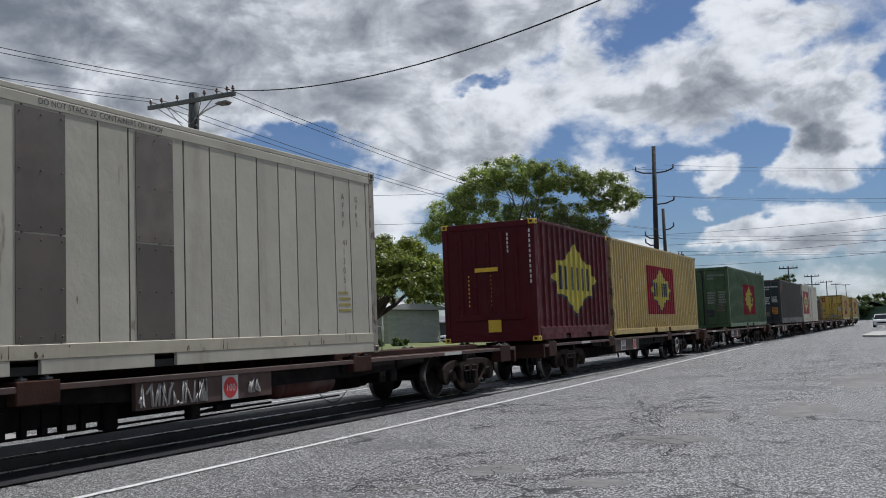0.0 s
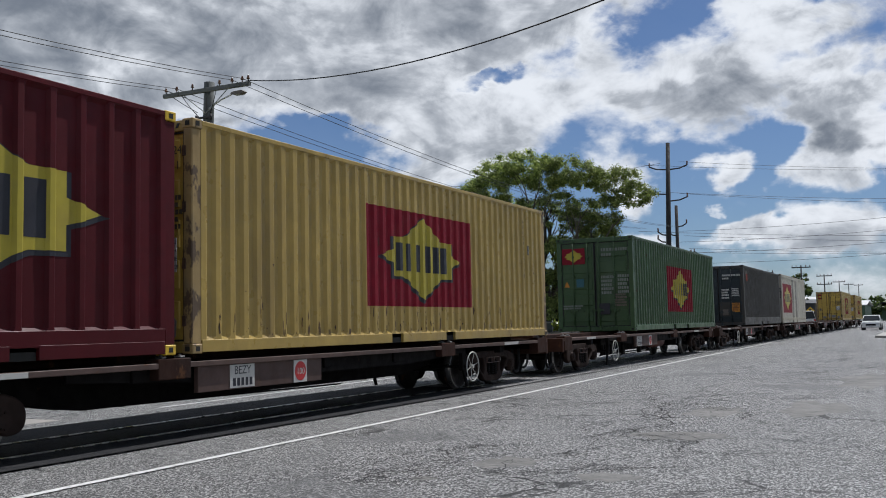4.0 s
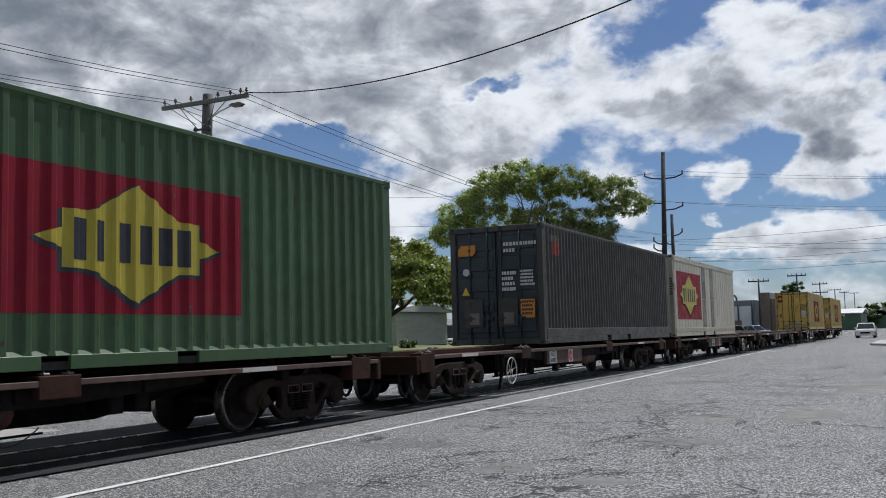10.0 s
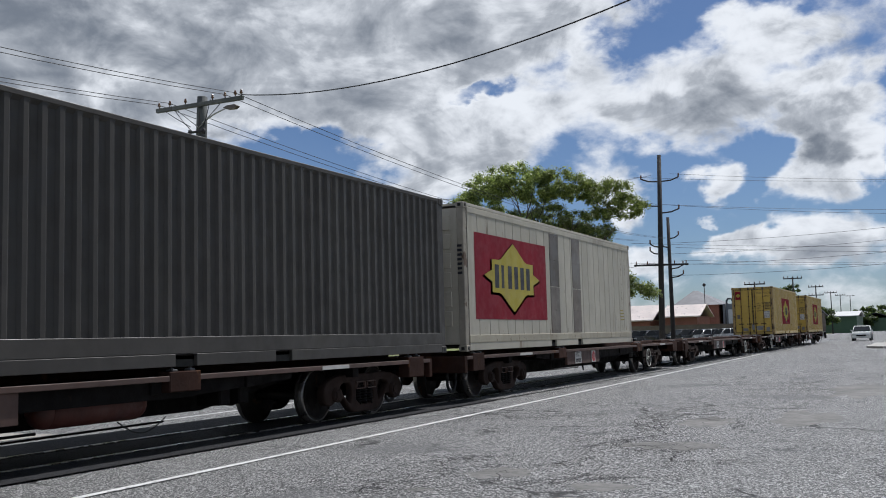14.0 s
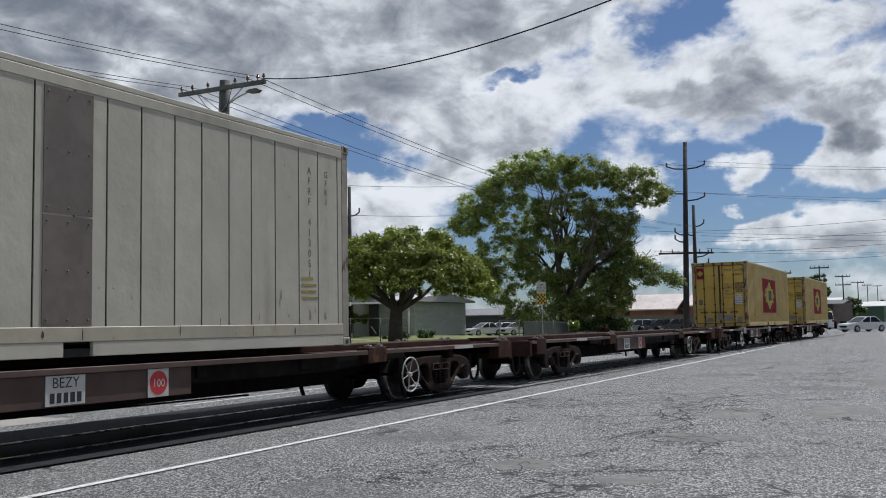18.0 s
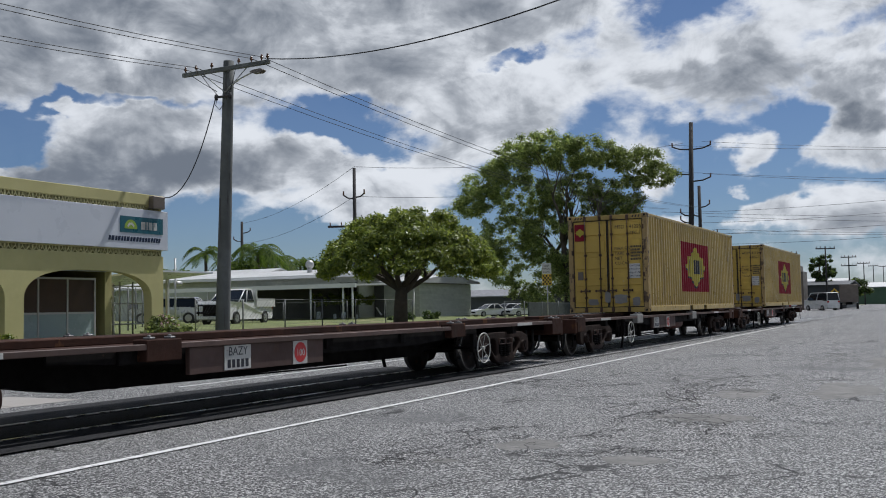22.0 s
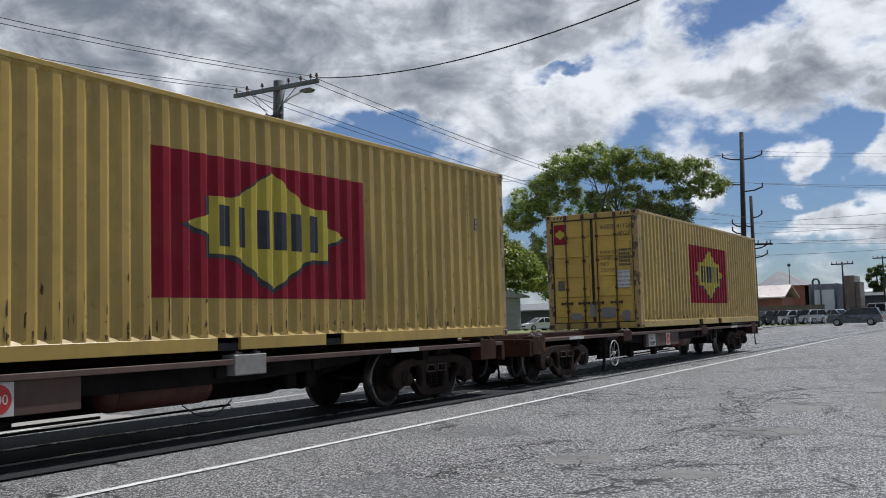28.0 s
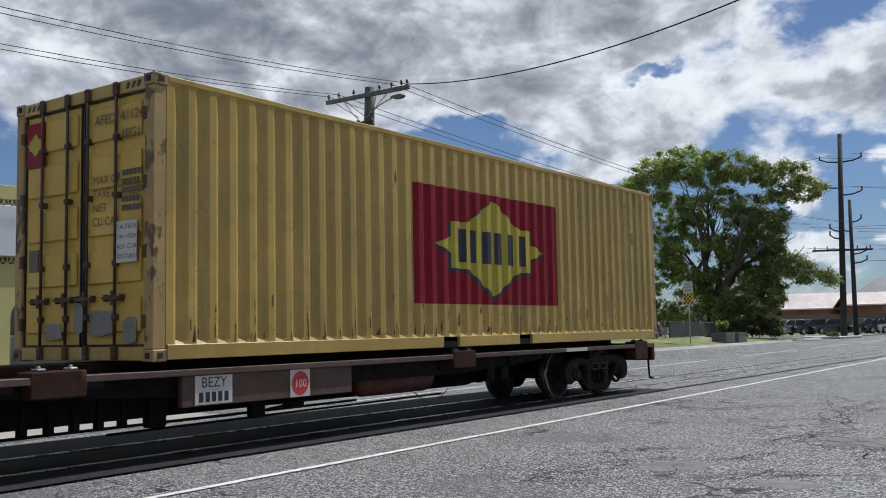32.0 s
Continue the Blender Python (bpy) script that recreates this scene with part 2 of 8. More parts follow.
RUST = (0.10, 0.045, 0.02)
M = {}
M["yellow"] = material("yellow_paint", (0.38, 0.26, 0.065), 0.38, vary=0.14, scale=5, spots=(0.10, 0.06, 0.03), spot_amount=0.035, spot_scale=2.6, streak=5, grime=(0.15, 0.10, 0.045), grime_amount=0.62, bump=0.12, bump_scale=9)
# lighter than the sides: light on the door end is in the colour
M["yellow_door"] = material("yellow_door_light_lifted", (0.52, 0.35, 0.065), 0.5, vary=0.12, scale=4, spots=(0.35, 0.34, 0.32), spot_amount=0.03, spot_scale=1.1, grime=(0.2, 0.13, 0.05), grime_amount=0.4, bump=0.1, bump_scale=7)
M["green"] = material("green_paint", (0.038, 0.080, 0.028), 0.45, vary=0.2, scale=4, spots=(0.13, 0.06, 0.03), spot_amount=0.03, spot_scale=2.0, streak=6, grime=(0.10, 0.14, 0.09), grime_amount=0.35, bump=0.1, bump_scale=8)
M["maroon"] = material("maroon_paint", (0.068, 0.0035, 0.0065), 0.5, spec=0.18, vary=0.2, scale=4, spots=(0.07, 0.03, 0.02), spot_amount=0.02, spot_scale=2.0, streak=5, grime=(0.10, 0.025, 0.028), grime_amount=0.3, bump=0.1, bump_scale=8)
M["charcoal"] = material("charcoal_paint", (0.047, 0.042, 0.037), 0.55, vary=0.2, scale=4, spots=(0.16, 0.13, 0.10), spot_amount=0.02, spot_scale=2.2, streak=6, grime=(0.075, 0.068, 0.056), grime_amount=0.5, bump=0.1, bump_scale=8)
M["yellow_worn"] = material("rubbed_yellow_post", (0.33, 0.225, 0.09), 0.6, vary=0.2, scale=6, spots=(0.075, 0.048, 0.032), spot_amount=0.18, spot_scale=4.5, streak=1.6, grime=(0.20, 0.17, 0.13), grime_amount=0.85, bump=0.3, bump_scale=9)
M["white_worn"] = material("rusty_white_post", (0.30, 0.27, 0.22), 0.65, vary=0.2, scale=6, spots=(0.09, 0.05, 0.03), spot_amount=0.17, spot_scale=5, streak=1.6, grime=(0.13, 0.10, 0.08), grime_amount=0.8, bump=0.3, bump_scale=9)
M["navy"] = material("dark_slate_door_paint", (0.018, 0.026, 0.032), 0.4, vary=0.2, scale=4, grime=(0.06, 0.07, 0.07), grime_amount=0.3, bump=0.06, bump_scale=8)
M["white_kick"] = material("stained_white_rail", (0.37, 0.335, 0.255), 0.6, vary=0.12, scale=4, spots=(0.15, 0.09, 0.05), spot_amount=0.07, spot_scale=3.5, streak=2, grime=(0.22, 0.17, 0.11), grime_amount=0.7, bump=0.2, bump_scale=8)
M["dull_yellow"] = material("dull_yellow_marking", (0.30, 0.24, 0.06), 0.6, vary=0.3, scale=20)
M["white"] = material("white_panel", (0.43, 0.40, 0.33), 0.55, vary=0.1, scale=3, spots=(0.20, 0.15, 0.10), spot_amount=0.045, spot_scale=2.2, streak=7, grime=(0.24, 0.215, 0.17), grime_amount=0.8, bump=0.75, bump_scale=1.7, spec=0.25)
M["steel_patch"] = material("dull_steel_patch", (0.15, 0.125, 0.105), 0.45, 0.4, vary=0.25, scale=2.5, grime=(0.2, 0.18, 0.16), grime_amount=0.5, bump=0.15, bump_scale=4)
M["red_sign"] = material("red_sign_paint", (0.20, 0.010, 0.022), 0.6, vary=0.12, scale=5, spec=0.15, grime=(0.2, 0.05, 0.04), grime_amount=0.3, bump=0.06, bump_scale=9)
M["bare_grey"] = material("bare_grey_primer", (0.22, 0.21, 0.195), 0.6, vary=0.18, scale=8, spots=(0.14, 0.09, 0.05), spot_amount=0.08, spot_scale=9)
M["star"] = material("yellow_sign_paint", (0.38, 0.31, 0.03), 0.5, vary=0.1, scale=5, grime=(0.25, 0.18, 0.05), grime_amount=0.4, bump=0.06, bump_scale=9)
M["faded_red"] = material("faded_orange_red_paint", (0.26, 0.045, 0.03), 0.6, vary=0.25, scale=9, grime=(0.09, 0.04, 0.035), grime_amount=0.7)
M["ink"] = material("black_sign_paint", (0.02, 0.02, 0.028), 0.5, vary=0.2, scale=6)
M["decal_white"] = material("dirty_white_plate", (0.50, 0.49, 0.46), 0.6, vary=0.12, scale=6, grime=(0.25, 0.2, 0.16), grime_amount=0.55, spots=(0.16, 0.11, 0.08), spot_amount=0.04, spot_scale=9)
M["faded_white"] = material("faded_white_lettering", (0.20, 0.22, 0.19), 0.6, vary=0.25, scale=12)
M["decal_yellow"] = material("yellow_notice", (0.62, 0.40, 0.03), 0.5, vary=0.1, scale=20)
M["decal_orange"] = material("orange_notice", (0.50, 0.20, 0.02), 0.5, vary=0.1, scale=20)
M["decal_red"] = material("red_disc_paint", (0.45, 0.03, 0.03), 0.5, vary=0.1, scale=20)
M["wagon"] = material("rusty_brown_wagon_steel", (0.042, 0.019, 0.013), 0.88, 0.0, spec=0.15, vary=0.35, scale=5, spots=RUST, spot_amount=0.12, spot_scale=3, streak=2, grime=(0.03, 0.025, 0.022), grime_amount=0.7, bump=0.2, bump_scale=25)
# black deepened further: shade under the wagons is put into this colour
M["wagon_dark"] = material("shade_deepened_black_steel", (0.009, 0.0075, 0.007), 0.85, 0.0, spec=0.12, vary=0.35, scale=6, spots=(0.03, 0.018, 0.012), spot_amount=0.06, spot_scale=4, bump=0.2, bump_scale=30)
M["wagon_flange"] = material("worn_sill_paint", (0.085, 0.052, 0.042), 0.7, 0.0, vary=0.25, scale=5, spots=RUST, spot_amount=0.1, spot_scale=4, streak=1, grime=(0.07, 0.04, 0.03), grime_amount=0.6, bump=0.1, bump_scale=20)
M["side_plate"] = material("dusty_brown_side_plate", (0.078, 0.045, 0.036), 0.7, 0.0, vary=0.2, scale=4, spots=(0.08, 0.045, 0.03), spot_amount=0.08, spot_scale=4, grime=(0.09, 0.06, 0.05), grime_amount=0.5, bump=0.1, bump_scale=20)
M["wheel"] = material("dull_wheel_steel", (0.032, 0.026, 0.022), 0.6, 0.4, vary=0.3, scale=8, spots=RUST, spot_amount=0.1, bump=0.1)
M["tread"] = material("polished_wheel_tread", (0.3, 0.28, 0.26), 0.35, 0.9, vary=0.15, scale=8)
M["galv"] = material("galvanised_steel", (0.45, 0.45, 0.44), 0.5, 0.6, vary=0.2, scale=10)
M["handwheel"] = material("chipped_white_enamel", (0.46, 0.45, 0.41), 0.45, vary=0.1, scale=15, spots=RUST, spot_amount=0.03, spot_scale=20)
M["rubber"] = material("black_rubber", (0.02, 0.02, 0.02), 0.7, vary=0.2, scale=12)
M["tank"] = material("red_oxide_tank", (0.10, 0.03, 0.022), 0.6, vary=0.3, scale=6, grime=(0.03, 0.02, 0.02), grime_amount=0.6, bump=0.1)


def asphalt(name, base, chip, crack_amount, grain=130.0, patches=0.5, spec=0.25):
    m = bpy.data.materials.new(name)
    m.use_nodes = True
    nt = m.node_tree
    N, L = nt.nodes.new, nt.links.new
    p = nt.nodes["Principled BSDF"]
    p.inputs["Specular IOR Level"].default_value = spec
    co = N("ShaderNodeTexCoord").outputs["Object"]

    def tex(kind, scale, vec=co, **inputs):
        n = N(kind)
        n.inputs["Scale"].default_value = scale
        for k, v in inputs.items():
            n.inputs[k].default_value = v
        L(vec, n.inputs["Vector"])
        return n

    def ranged(v, lo, hi, a, b):
        r = N("ShaderNodeMapRange")
        r.interpolation_type = "SMOOTHSTEP"
        L(v, r.inputs[0])
        for k, x in enumerate((lo, hi, a, b)):
            r.inputs[k + 1].default_value = x
        return r.outputs[0]

    def mixed(fac, a, b, mode="MIX"):
        x = N("ShaderNodeMixRGB")
        x.blend_type = mode
        for k, v in enumerate((fac, a, b)):
            if isinstance(v, (int, float)):
                x.inputs[k].default_value = v
            elif isinstance(v, tuple):
                x.inputs[k].default_value = (*v[:3], 1)
            else:
                L(v, x.inputs[k])
        return x.outputs[0]

    def times(a, b, op="MULTIPLY"):
        n = N("ShaderNodeMath")
        n.operation = op
        for k, v in enumerate((a, b)):
            if isinstance(v, (int, float)):
                n.inputs[k].default_value = v
            else:
                L(v, n.inputs[k])
        return n.outputs[0]

    warp = tex("ShaderNodeTexNoise", 1.3, Detail=5.0)
    bent = N("ShaderNodeVectorMath")
    bent.operation = "MULTIPLY_ADD"
    L(warp.outputs["Color"], bent.inputs[0])
    bent.inputs[1].default_value = (1.6, 1.6, 0)
    L(co, bent.inputs[2])
    # worn patches, wheel tracks and fine stone
    col = mixed(ranged(tex("ShaderNodeTexNoise", 0.22, Detail=6.0).outputs["Fac"], 0.38, 0.66, 0, 1), tuple(b * 0.82 for b in base), tuple(b * 1.18 for b in base))
    stone = tex("ShaderNodeTexVoronoi", grain)
    col = mixed(ranged(stone.outputs["Color"], 0.58, 0.72, 0, 1.0), col, chip)
    big = tex("ShaderNodeTexVoronoi", grain * 0.5)
    col = mixed(ranged(big.outputs["Color"], 0.68, 0.78, 0, 0.6), col, tuple(min(1, v * 1.1) for v in chip))
    coarse = tex("ShaderNodeTexNoise", grain * 0.42, Detail=4.0)
    col = mixed(ranged(coarse.outputs["Fac"], 0.38, 0.55, 0.95, 0), col, tuple(b * 0.25 for b in base))
    # cracks run in fields, not everywhere
    field = ranged(tex("ShaderNodeTexNoise", 0.16, Detail=4.0).outputs["Fac"], 0.50, 0.60, 0, 1)
    edges = None
    for scale, width in ((0.55, 0.018), (1.9, 0.03)):
        v = N("ShaderNodeTexVoronoi")
        v.feature = "DISTANCE_TO_EDGE"
        v.inputs["Scale"].default_value = scale
        L(bent.outputs[0], v.inputs["Vector"])
        line = ranged(v.outputs["Distance"], width * 0.3, width, 1, 0)
        gate = field if scale > 1 else ranged(tex("ShaderNodeTexNoise", 0.5, Detail=3.0).outputs["Fac"], 0.48, 0.6, 0, 1)
        line = times(line, gate)
        edges = line if edges is None else times(edges, line, "MAXIMUM")
    crack = times(edges, crack_amount)
    col = mixed(crack, col, tuple(b * 0.22 for b in base))
    patch = ranged(tex("ShaderNodeTexNoise", 0.33, bent.outputs[0], Detail=4.0).outputs["Fac"], 0.58, 0.66, 0, patches)
    col = mixed(patch, col, tuple(min(1, b * 1.35) for b in base))
    L(col, p.inputs["Base Color"])
    L(ranged(coarse.outputs["Fac"], 0.3, 0.7, 0.55, 0.8), p.inputs["Roughness"])
    height = times(times(stone.outputs["Distance"], -0.6), times(crack, -1.2), "ADD")
    height = times(height, times(tex("ShaderNodeTexNoise", 3.0, Detail=5.0).outputs["Fac"], 0.6), "ADD")
    b = N("ShaderNodeBump")
    b.inputs["Strength"].default_value, b.inputs["Distance"].default_value = 0.7, 0.014
    L(height, b.inputs["Height"])
    L(b.outputs[0], p.inputs["Normal"])
    return m


M["asphalt"] = asphalt("worn_chip_seal", (0.062, 0.062, 0.063), (0.50, 0.495, 0.48), 0.95, 92)
M["asphalt_strip"] = asphalt("smooth_dark_asphalt", (0.030, 0.030, 0.033), (0.058, 0.058, 0.06), 0.5, 120, 0.2, 0.08)
M["line_paint"] = material("worn_white_line_paint", (0.60, 0.60, 0.58), 0.7, vary=0.12, scale=14, spots=(0.16, 0.16, 0.16), spot_amount=0.16, spot_scale=14, bump=0.3, bump_scale=70, coord="Object")
M["grass"] = material("short_dry_grass", (0.13, 0.155, 0.045), 0.85, vary=0.35, scale=3, spots=(0.26, 0.22, 0.11), spot_amount=0.16, spot_scale=0.5, bump=0.8, bump_scale=30)
M["concrete"] = material("weathered_concrete", (0.36, 0.35, 0.32), 0.8, vary=0.15, scale=3, grime=(0.2, 0.19, 0.16), grime_amount=0.5, bump=0.2, bump_scale=60)
M["rail"] = material("polished_rail_head", (0.5, 0.48, 0.45), 0.28, 0.9, vary=0.2, scale=6)
M["cream"] = material("cream_render", (0.46, 0.42, 0.195), 0.75, vary=0.07, scale=3, grime=(0.3, 0.27, 0.12), grime_amount=0.3, bump=0.1, bump_scale=60)
M["sign_white"] = material("white_sign_board", (0.55, 0.57, 0.62), 0.35, vary=0.03, scale=2)
M["sign_teal"] = material("teal_sign_panel", (0.02, 0.10, 0.13), 0.35, vary=0.05, scale=5)
M["sign_navy"] = material("navy_lettering", (0.012, 0.022, 0.05), 0.4, vary=0.05, scale=5)
M["sign_gold"] = material("pale_gold_lettering", (0.52, 0.46, 0.27), 0.4, vary=0.05, scale=5)
M["sign_green"] = material("green_sign_paint", (0.25, 0.36, 0.05), 0.4, vary=0.05, scale=5)
M["breeze"] = material("breeze_block", (0.52, 0.48, 0.24), 0.8, vary=0.1, scale=6)
# near-black stand-in colour for the shade inside holes, pockets and gaps
M["hollow"] = material("hollow_shade", (0.02, 0.02, 0.018), 0.9, vary=0.1)
M["shop_brown"] = material("brown_paper_blind", (0.075, 0.045, 0.03), 0.5, vary=0.15, scale=2)
M["shop_frost"] = material("frosted_glass_panel", (0.36, 0.44, 0.44), 0.25, vary=0.05, scale=2)
M["alu"] = material("aluminium_frame", (0.55, 0.55, 0.52), 0.4, 0.5, vary=0.05, scale=5)
M["timber_pole"] = material("weathered_timber_pole", (0.115, 0.12, 0.115), 0.85, vary=0.25, scale=4, spots=(0.06, 0.055, 0.05), spot_amount=0.12, spot_scale=6, streak=12, bump=0.4, bump_scale=25)
M["dark_timber"] = material("dark_creosote_pole", (0.035, 0.032, 0.033), 0.85, vary=0.25, scale=4, bump=0.3, bump_scale=25)
M["cable"] = material("black_cable", (0.02, 0.02, 0.022), 0.6, vary=0.1)
M["insulator"] = material("brown_porcelain", (0.12, 0.06, 0.035), 0.25, vary=0.1)
M["leaf_light"] = material("bright_green_leaf", (0.25, 0.31, 0.05), 0.4, vary=0.3, scale=0.8, island=0.45, spec=0.5)
M["leaf_dark"] = material("deep_green_leaf", (0.085, 0.13, 0.03), 0.5, vary=0.35, scale=0.5, island=0.5, spec=0.5)
M["leaf_fig"] = material("fig_leaf", (0.285, 0.35, 0.10), 0.42, vary=0.3, scale=0.5, island=0.5, spec=0.5)
M["leaf_palm"] = material("palm_leaf", (0.085, 0.135, 0.02), 0.6, spec=0.15, vary=0.3, scale=0.8, island=0.4)
M["bark"] = material("grey_brown_bark", (0.085, 0.07, 0.055), 0.9, vary=0.3, scale=5, bump=0.5, bump_scale=20)


def leafy(m, share=0.55):
    """Lets light through thin leaves."""
    nt = m.node_tree
    p, out = nt.nodes["Principled BSDF"], nt.nodes["Material Output"]
    t, mix = nt.nodes.new("ShaderNodeBsdfTranslucent"), nt.nodes.new("ShaderNodeMixShader")
    nt.links.new(p.inputs["Base Color"].links[0].from_socket, t.inputs["Color"])
    mix.inputs[0].default_value = share
    nt.links.new(p.outputs[0], mix.inputs[1])
    nt.links.new(t.outputs[0], mix.inputs[2])
    nt.links.new(mix.outputs[0], out.inputs["Surface"])


for key in ("leaf_light", "leaf_dark", "leaf_palm", "leaf_fig"):
    leafy(M[key])

M["bar_rust"] = material("rusty_bar_steel", (0.075, 0.042, 0.026), 0.7, vary=0.3, scale=9, spots=(0.03, 0.022, 0.018), spot_amount=0.16, spot_scale=12)
M["scrape"] = material("rust_scrape", (0.075, 0.043, 0.025), 0.8, vary=0.4, scale=20, spots=(0.22, 0.12, 0.05), spot_amount=0.12, spot_scale=25)
M["scrawl"] = material("sprayed_scrawl", (0.42, 0.40, 0.38), 0.7, vary=0.2, scale=20)

M["fence_post"] = material("dull_fence_steel", (0.16, 0.165, 0.16), 0.7, 0.2, vary=0.2, scale=8)
M["apron"] = material("sunlit_concrete_apron", (0.32, 0.30, 0.275), 0.85, vary=0.15, scale=1.5, spots=(0.2, 0.18, 0.16), spot_amount=0.08, spot_scale=1.2, grime=(0.25, 0.22, 0.19), grime_amount=0.4, bump=0.2, bump_scale=30)
M["stain"] = material("brown_stain", (0.24, 0.20, 0.14), 0.7, vary=0.2, scale=9)
M["twist"] = material("greasy_casting_steel", (0.16, 0.155, 0.15), 0.6, 0.3, vary=0.3, scale=20)
M["bogie_cast"] = material("dusty_cast_steel", (0.03, 0.019, 0.015), 0.85, 0.0, spec=0.15, vary=0.35, scale=5, spots=(0.025, 0.017, 0.014), spot_amount=0.14, spot_scale=4, bump=0.3, bump_scale=25)
M["faded_ink"] = material("faded_lettering", (0.085, 0.07, 0.045), 0.6, vary=0.3, scale=12)
M["roof_grey"] = material("grey_hip_roof", (0.17, 0.17, 0.18), 0.6, 0.1, vary=0.15, scale=2)
M["bare_seal"] = material("bare_worn_seal", (0.155, 0.15, 0.14), 0.8, vary=0.22, scale=9, spots=(0.07, 0.07, 0.07), spot_amount=0.14, spot_scale=16, grime=(0.09, 0.09, 0.09), grime_amount=0.6, bump=0.3, bump_scale=60)
M["petal"] = material("pale_pink_petal", (0.5, 0.3, 0.3), 0.6, vary=0.3, scale=2, island=0.4)

# ---- mesh tools ----


def box(bm, x0, x1, y0, y1, z0, z1, bevel=0.0):
    vs = [bm.verts.new((x, y, z)) for x in (x0, x1) for y in (y0, y1) for z in (z0, z1)]
    fs = [bm.faces.new([vs[i] for i in q]) for q in ((0, 1, 3, 2), (4, 6, 7, 5), (0, 4, 5, 1), (2, 3, 7, 6), (0, 2, 6, 4), (1, 5, 7, 3))]
    if bevel:
        es = list({e for f in fs for e in f.edges})
        bmesh.ops.bevel(bm, geom=es, offset=bevel, segments=1, affect="EDGES")
    return bm


def tube(bm, p0, p1, r0, r1=None, seg=10, caps=True):
    """A round bar from p0 to p1."""
    r1 = r0 if r1 is None else r1
    p0, p1 = Vector(p0), Vector(p1)
    d = (p1 - p0).normalized()
    a = d.orthogonal().normalized()
    b = d.cross(a)
    ring = []
    for p, r in ((p0, r0), (p1, r1)):
        ring.append([bm.verts.new(p + (a * math.cos(2 * math.pi * k / seg) + b * math.sin(2 * math.pi * k / seg)) * r) for k in range(seg)])
    for k in range(seg):
        f = bm.faces.new((ring[0][k], ring[0][(k + 1) % seg], ring[1][(k + 1) % seg], ring[1][k]))
        f.smooth = True
    if caps:
        bm.faces.new(ring[0][::-1])
        bm.faces.new(ring[1])
    return bm


def pipe(bm, pts, radii, seg=8, caps=True):
    """One unbroken round bar through the points."""
    pts = [Vector(p) for p in pts]
    radii = [radii] * len(pts) if isinstance(radii, (int, float)) else radii
    rings, side = [], None
    for k, p in enumerate(pts):
        d = (pts[min(k + 1, len(pts) - 1)] - pts[max(k - 1, 0)]).normalized()
        side = d.orthogonal().normalized() if side is None else (side - d * side.dot(d)).normalized()
        up = d.cross(side)
        rings.append([bm.verts.new(p + (side * math.cos(2 * math.pi * i / seg) + up * math.sin(2 * math.pi * i / seg)) * radii[k]) for i in range(seg)])
    for a, b in zip(rings[:-1], rings[1:]):
        for i in range(seg):
            f = bm.faces.new((a[i], a[(i + 1) % seg], b[(i + 1) % seg], b[i]))
            f.smooth = True
    if caps:
        bm.faces.new(rings[0][::-1])
        bm.faces.new(rings[-1])
    return bm


def bent_tube(bm, pts, r, seg=8):
    return pipe(bm, pts, r, seg)


def prism(bm, outline, axis, lo, hi):
    """An outline in the plane across axis ('x': y, z; 'y': x, z; 'z': x, y), pushed from lo to hi."""
    def at(p, w):
        return {"x": (w, p[0], p[1]), "y": (p[0], w, p[1]), "z": (p[0], p[1], w)}[axis]
    a = [bm.verts.new(at(p, lo)) for p in outline]
    b = [bm.verts.new(at(p, hi)) for p in outline]
    n = len(outline)
    for k in range(n):
        bm.faces.new((a[k], a[(k + 1) % n], b[(k + 1) % n], b[k]))
    bm.faces.new(a[::-1])
    bm.faces.new(b)
    return bm


def ball(bm, c, r, u=10, v=7, squash=1.0):
    m = Matrix.Translation(c) @ Matrix.Diagonal((r, r, r * squash, 1))
    for f in {f for q in bmesh.ops.create_uvsphere(bm, u_segments=u, v_segments=v, radius=1, matrix=m)["verts"] for f in q.link_faces}:
        f.smooth = True
    return bm


def mesh_of(name, bm, mat, fix=True):
    if fix:
        bmesh.ops.recalc_face_normals(bm, faces=bm.faces)
    me = bpy.data.meshes.new(name)
    bm.to_mesh(me)
    bm.free()
    if mat is not None:
        me.materials.append(M[mat] if isinstance(mat, str) else mat)
    return me


def part(name, bm, mat, parent, label="", fix=True):
    """Links a bmesh, or a mesh that is shared, as one mesh object under a thing or a part."""
    ob = new(name, bm if isinstance(bm, bpy.types.Mesh) else mesh_of(name, bm, mat, fix))
    ob.parent = parent
    return tagged(ob, label) if label else ob


def thing(name, m, label, category, group="", kind=""):
    ob = new(name)
    ob.empty_display_size = 0.3
    ob.matrix_world = m
    return tagged(ob, label, category, group, kind)


def solid(name, bm, mat, label, category, group="", kind="", fix=True):
    return tagged(new(name, mesh_of(name, bm, mat, fix)), label, category, group, kind)


def quick(name, verts, faces, mat):
    me = bpy.data.meshes.new(name)
    me.from_pydata([tuple(v) for v in verts], [], faces)
    me.materials.append(M[mat])
    return me


B = bmesh.new
LETTERS = {}


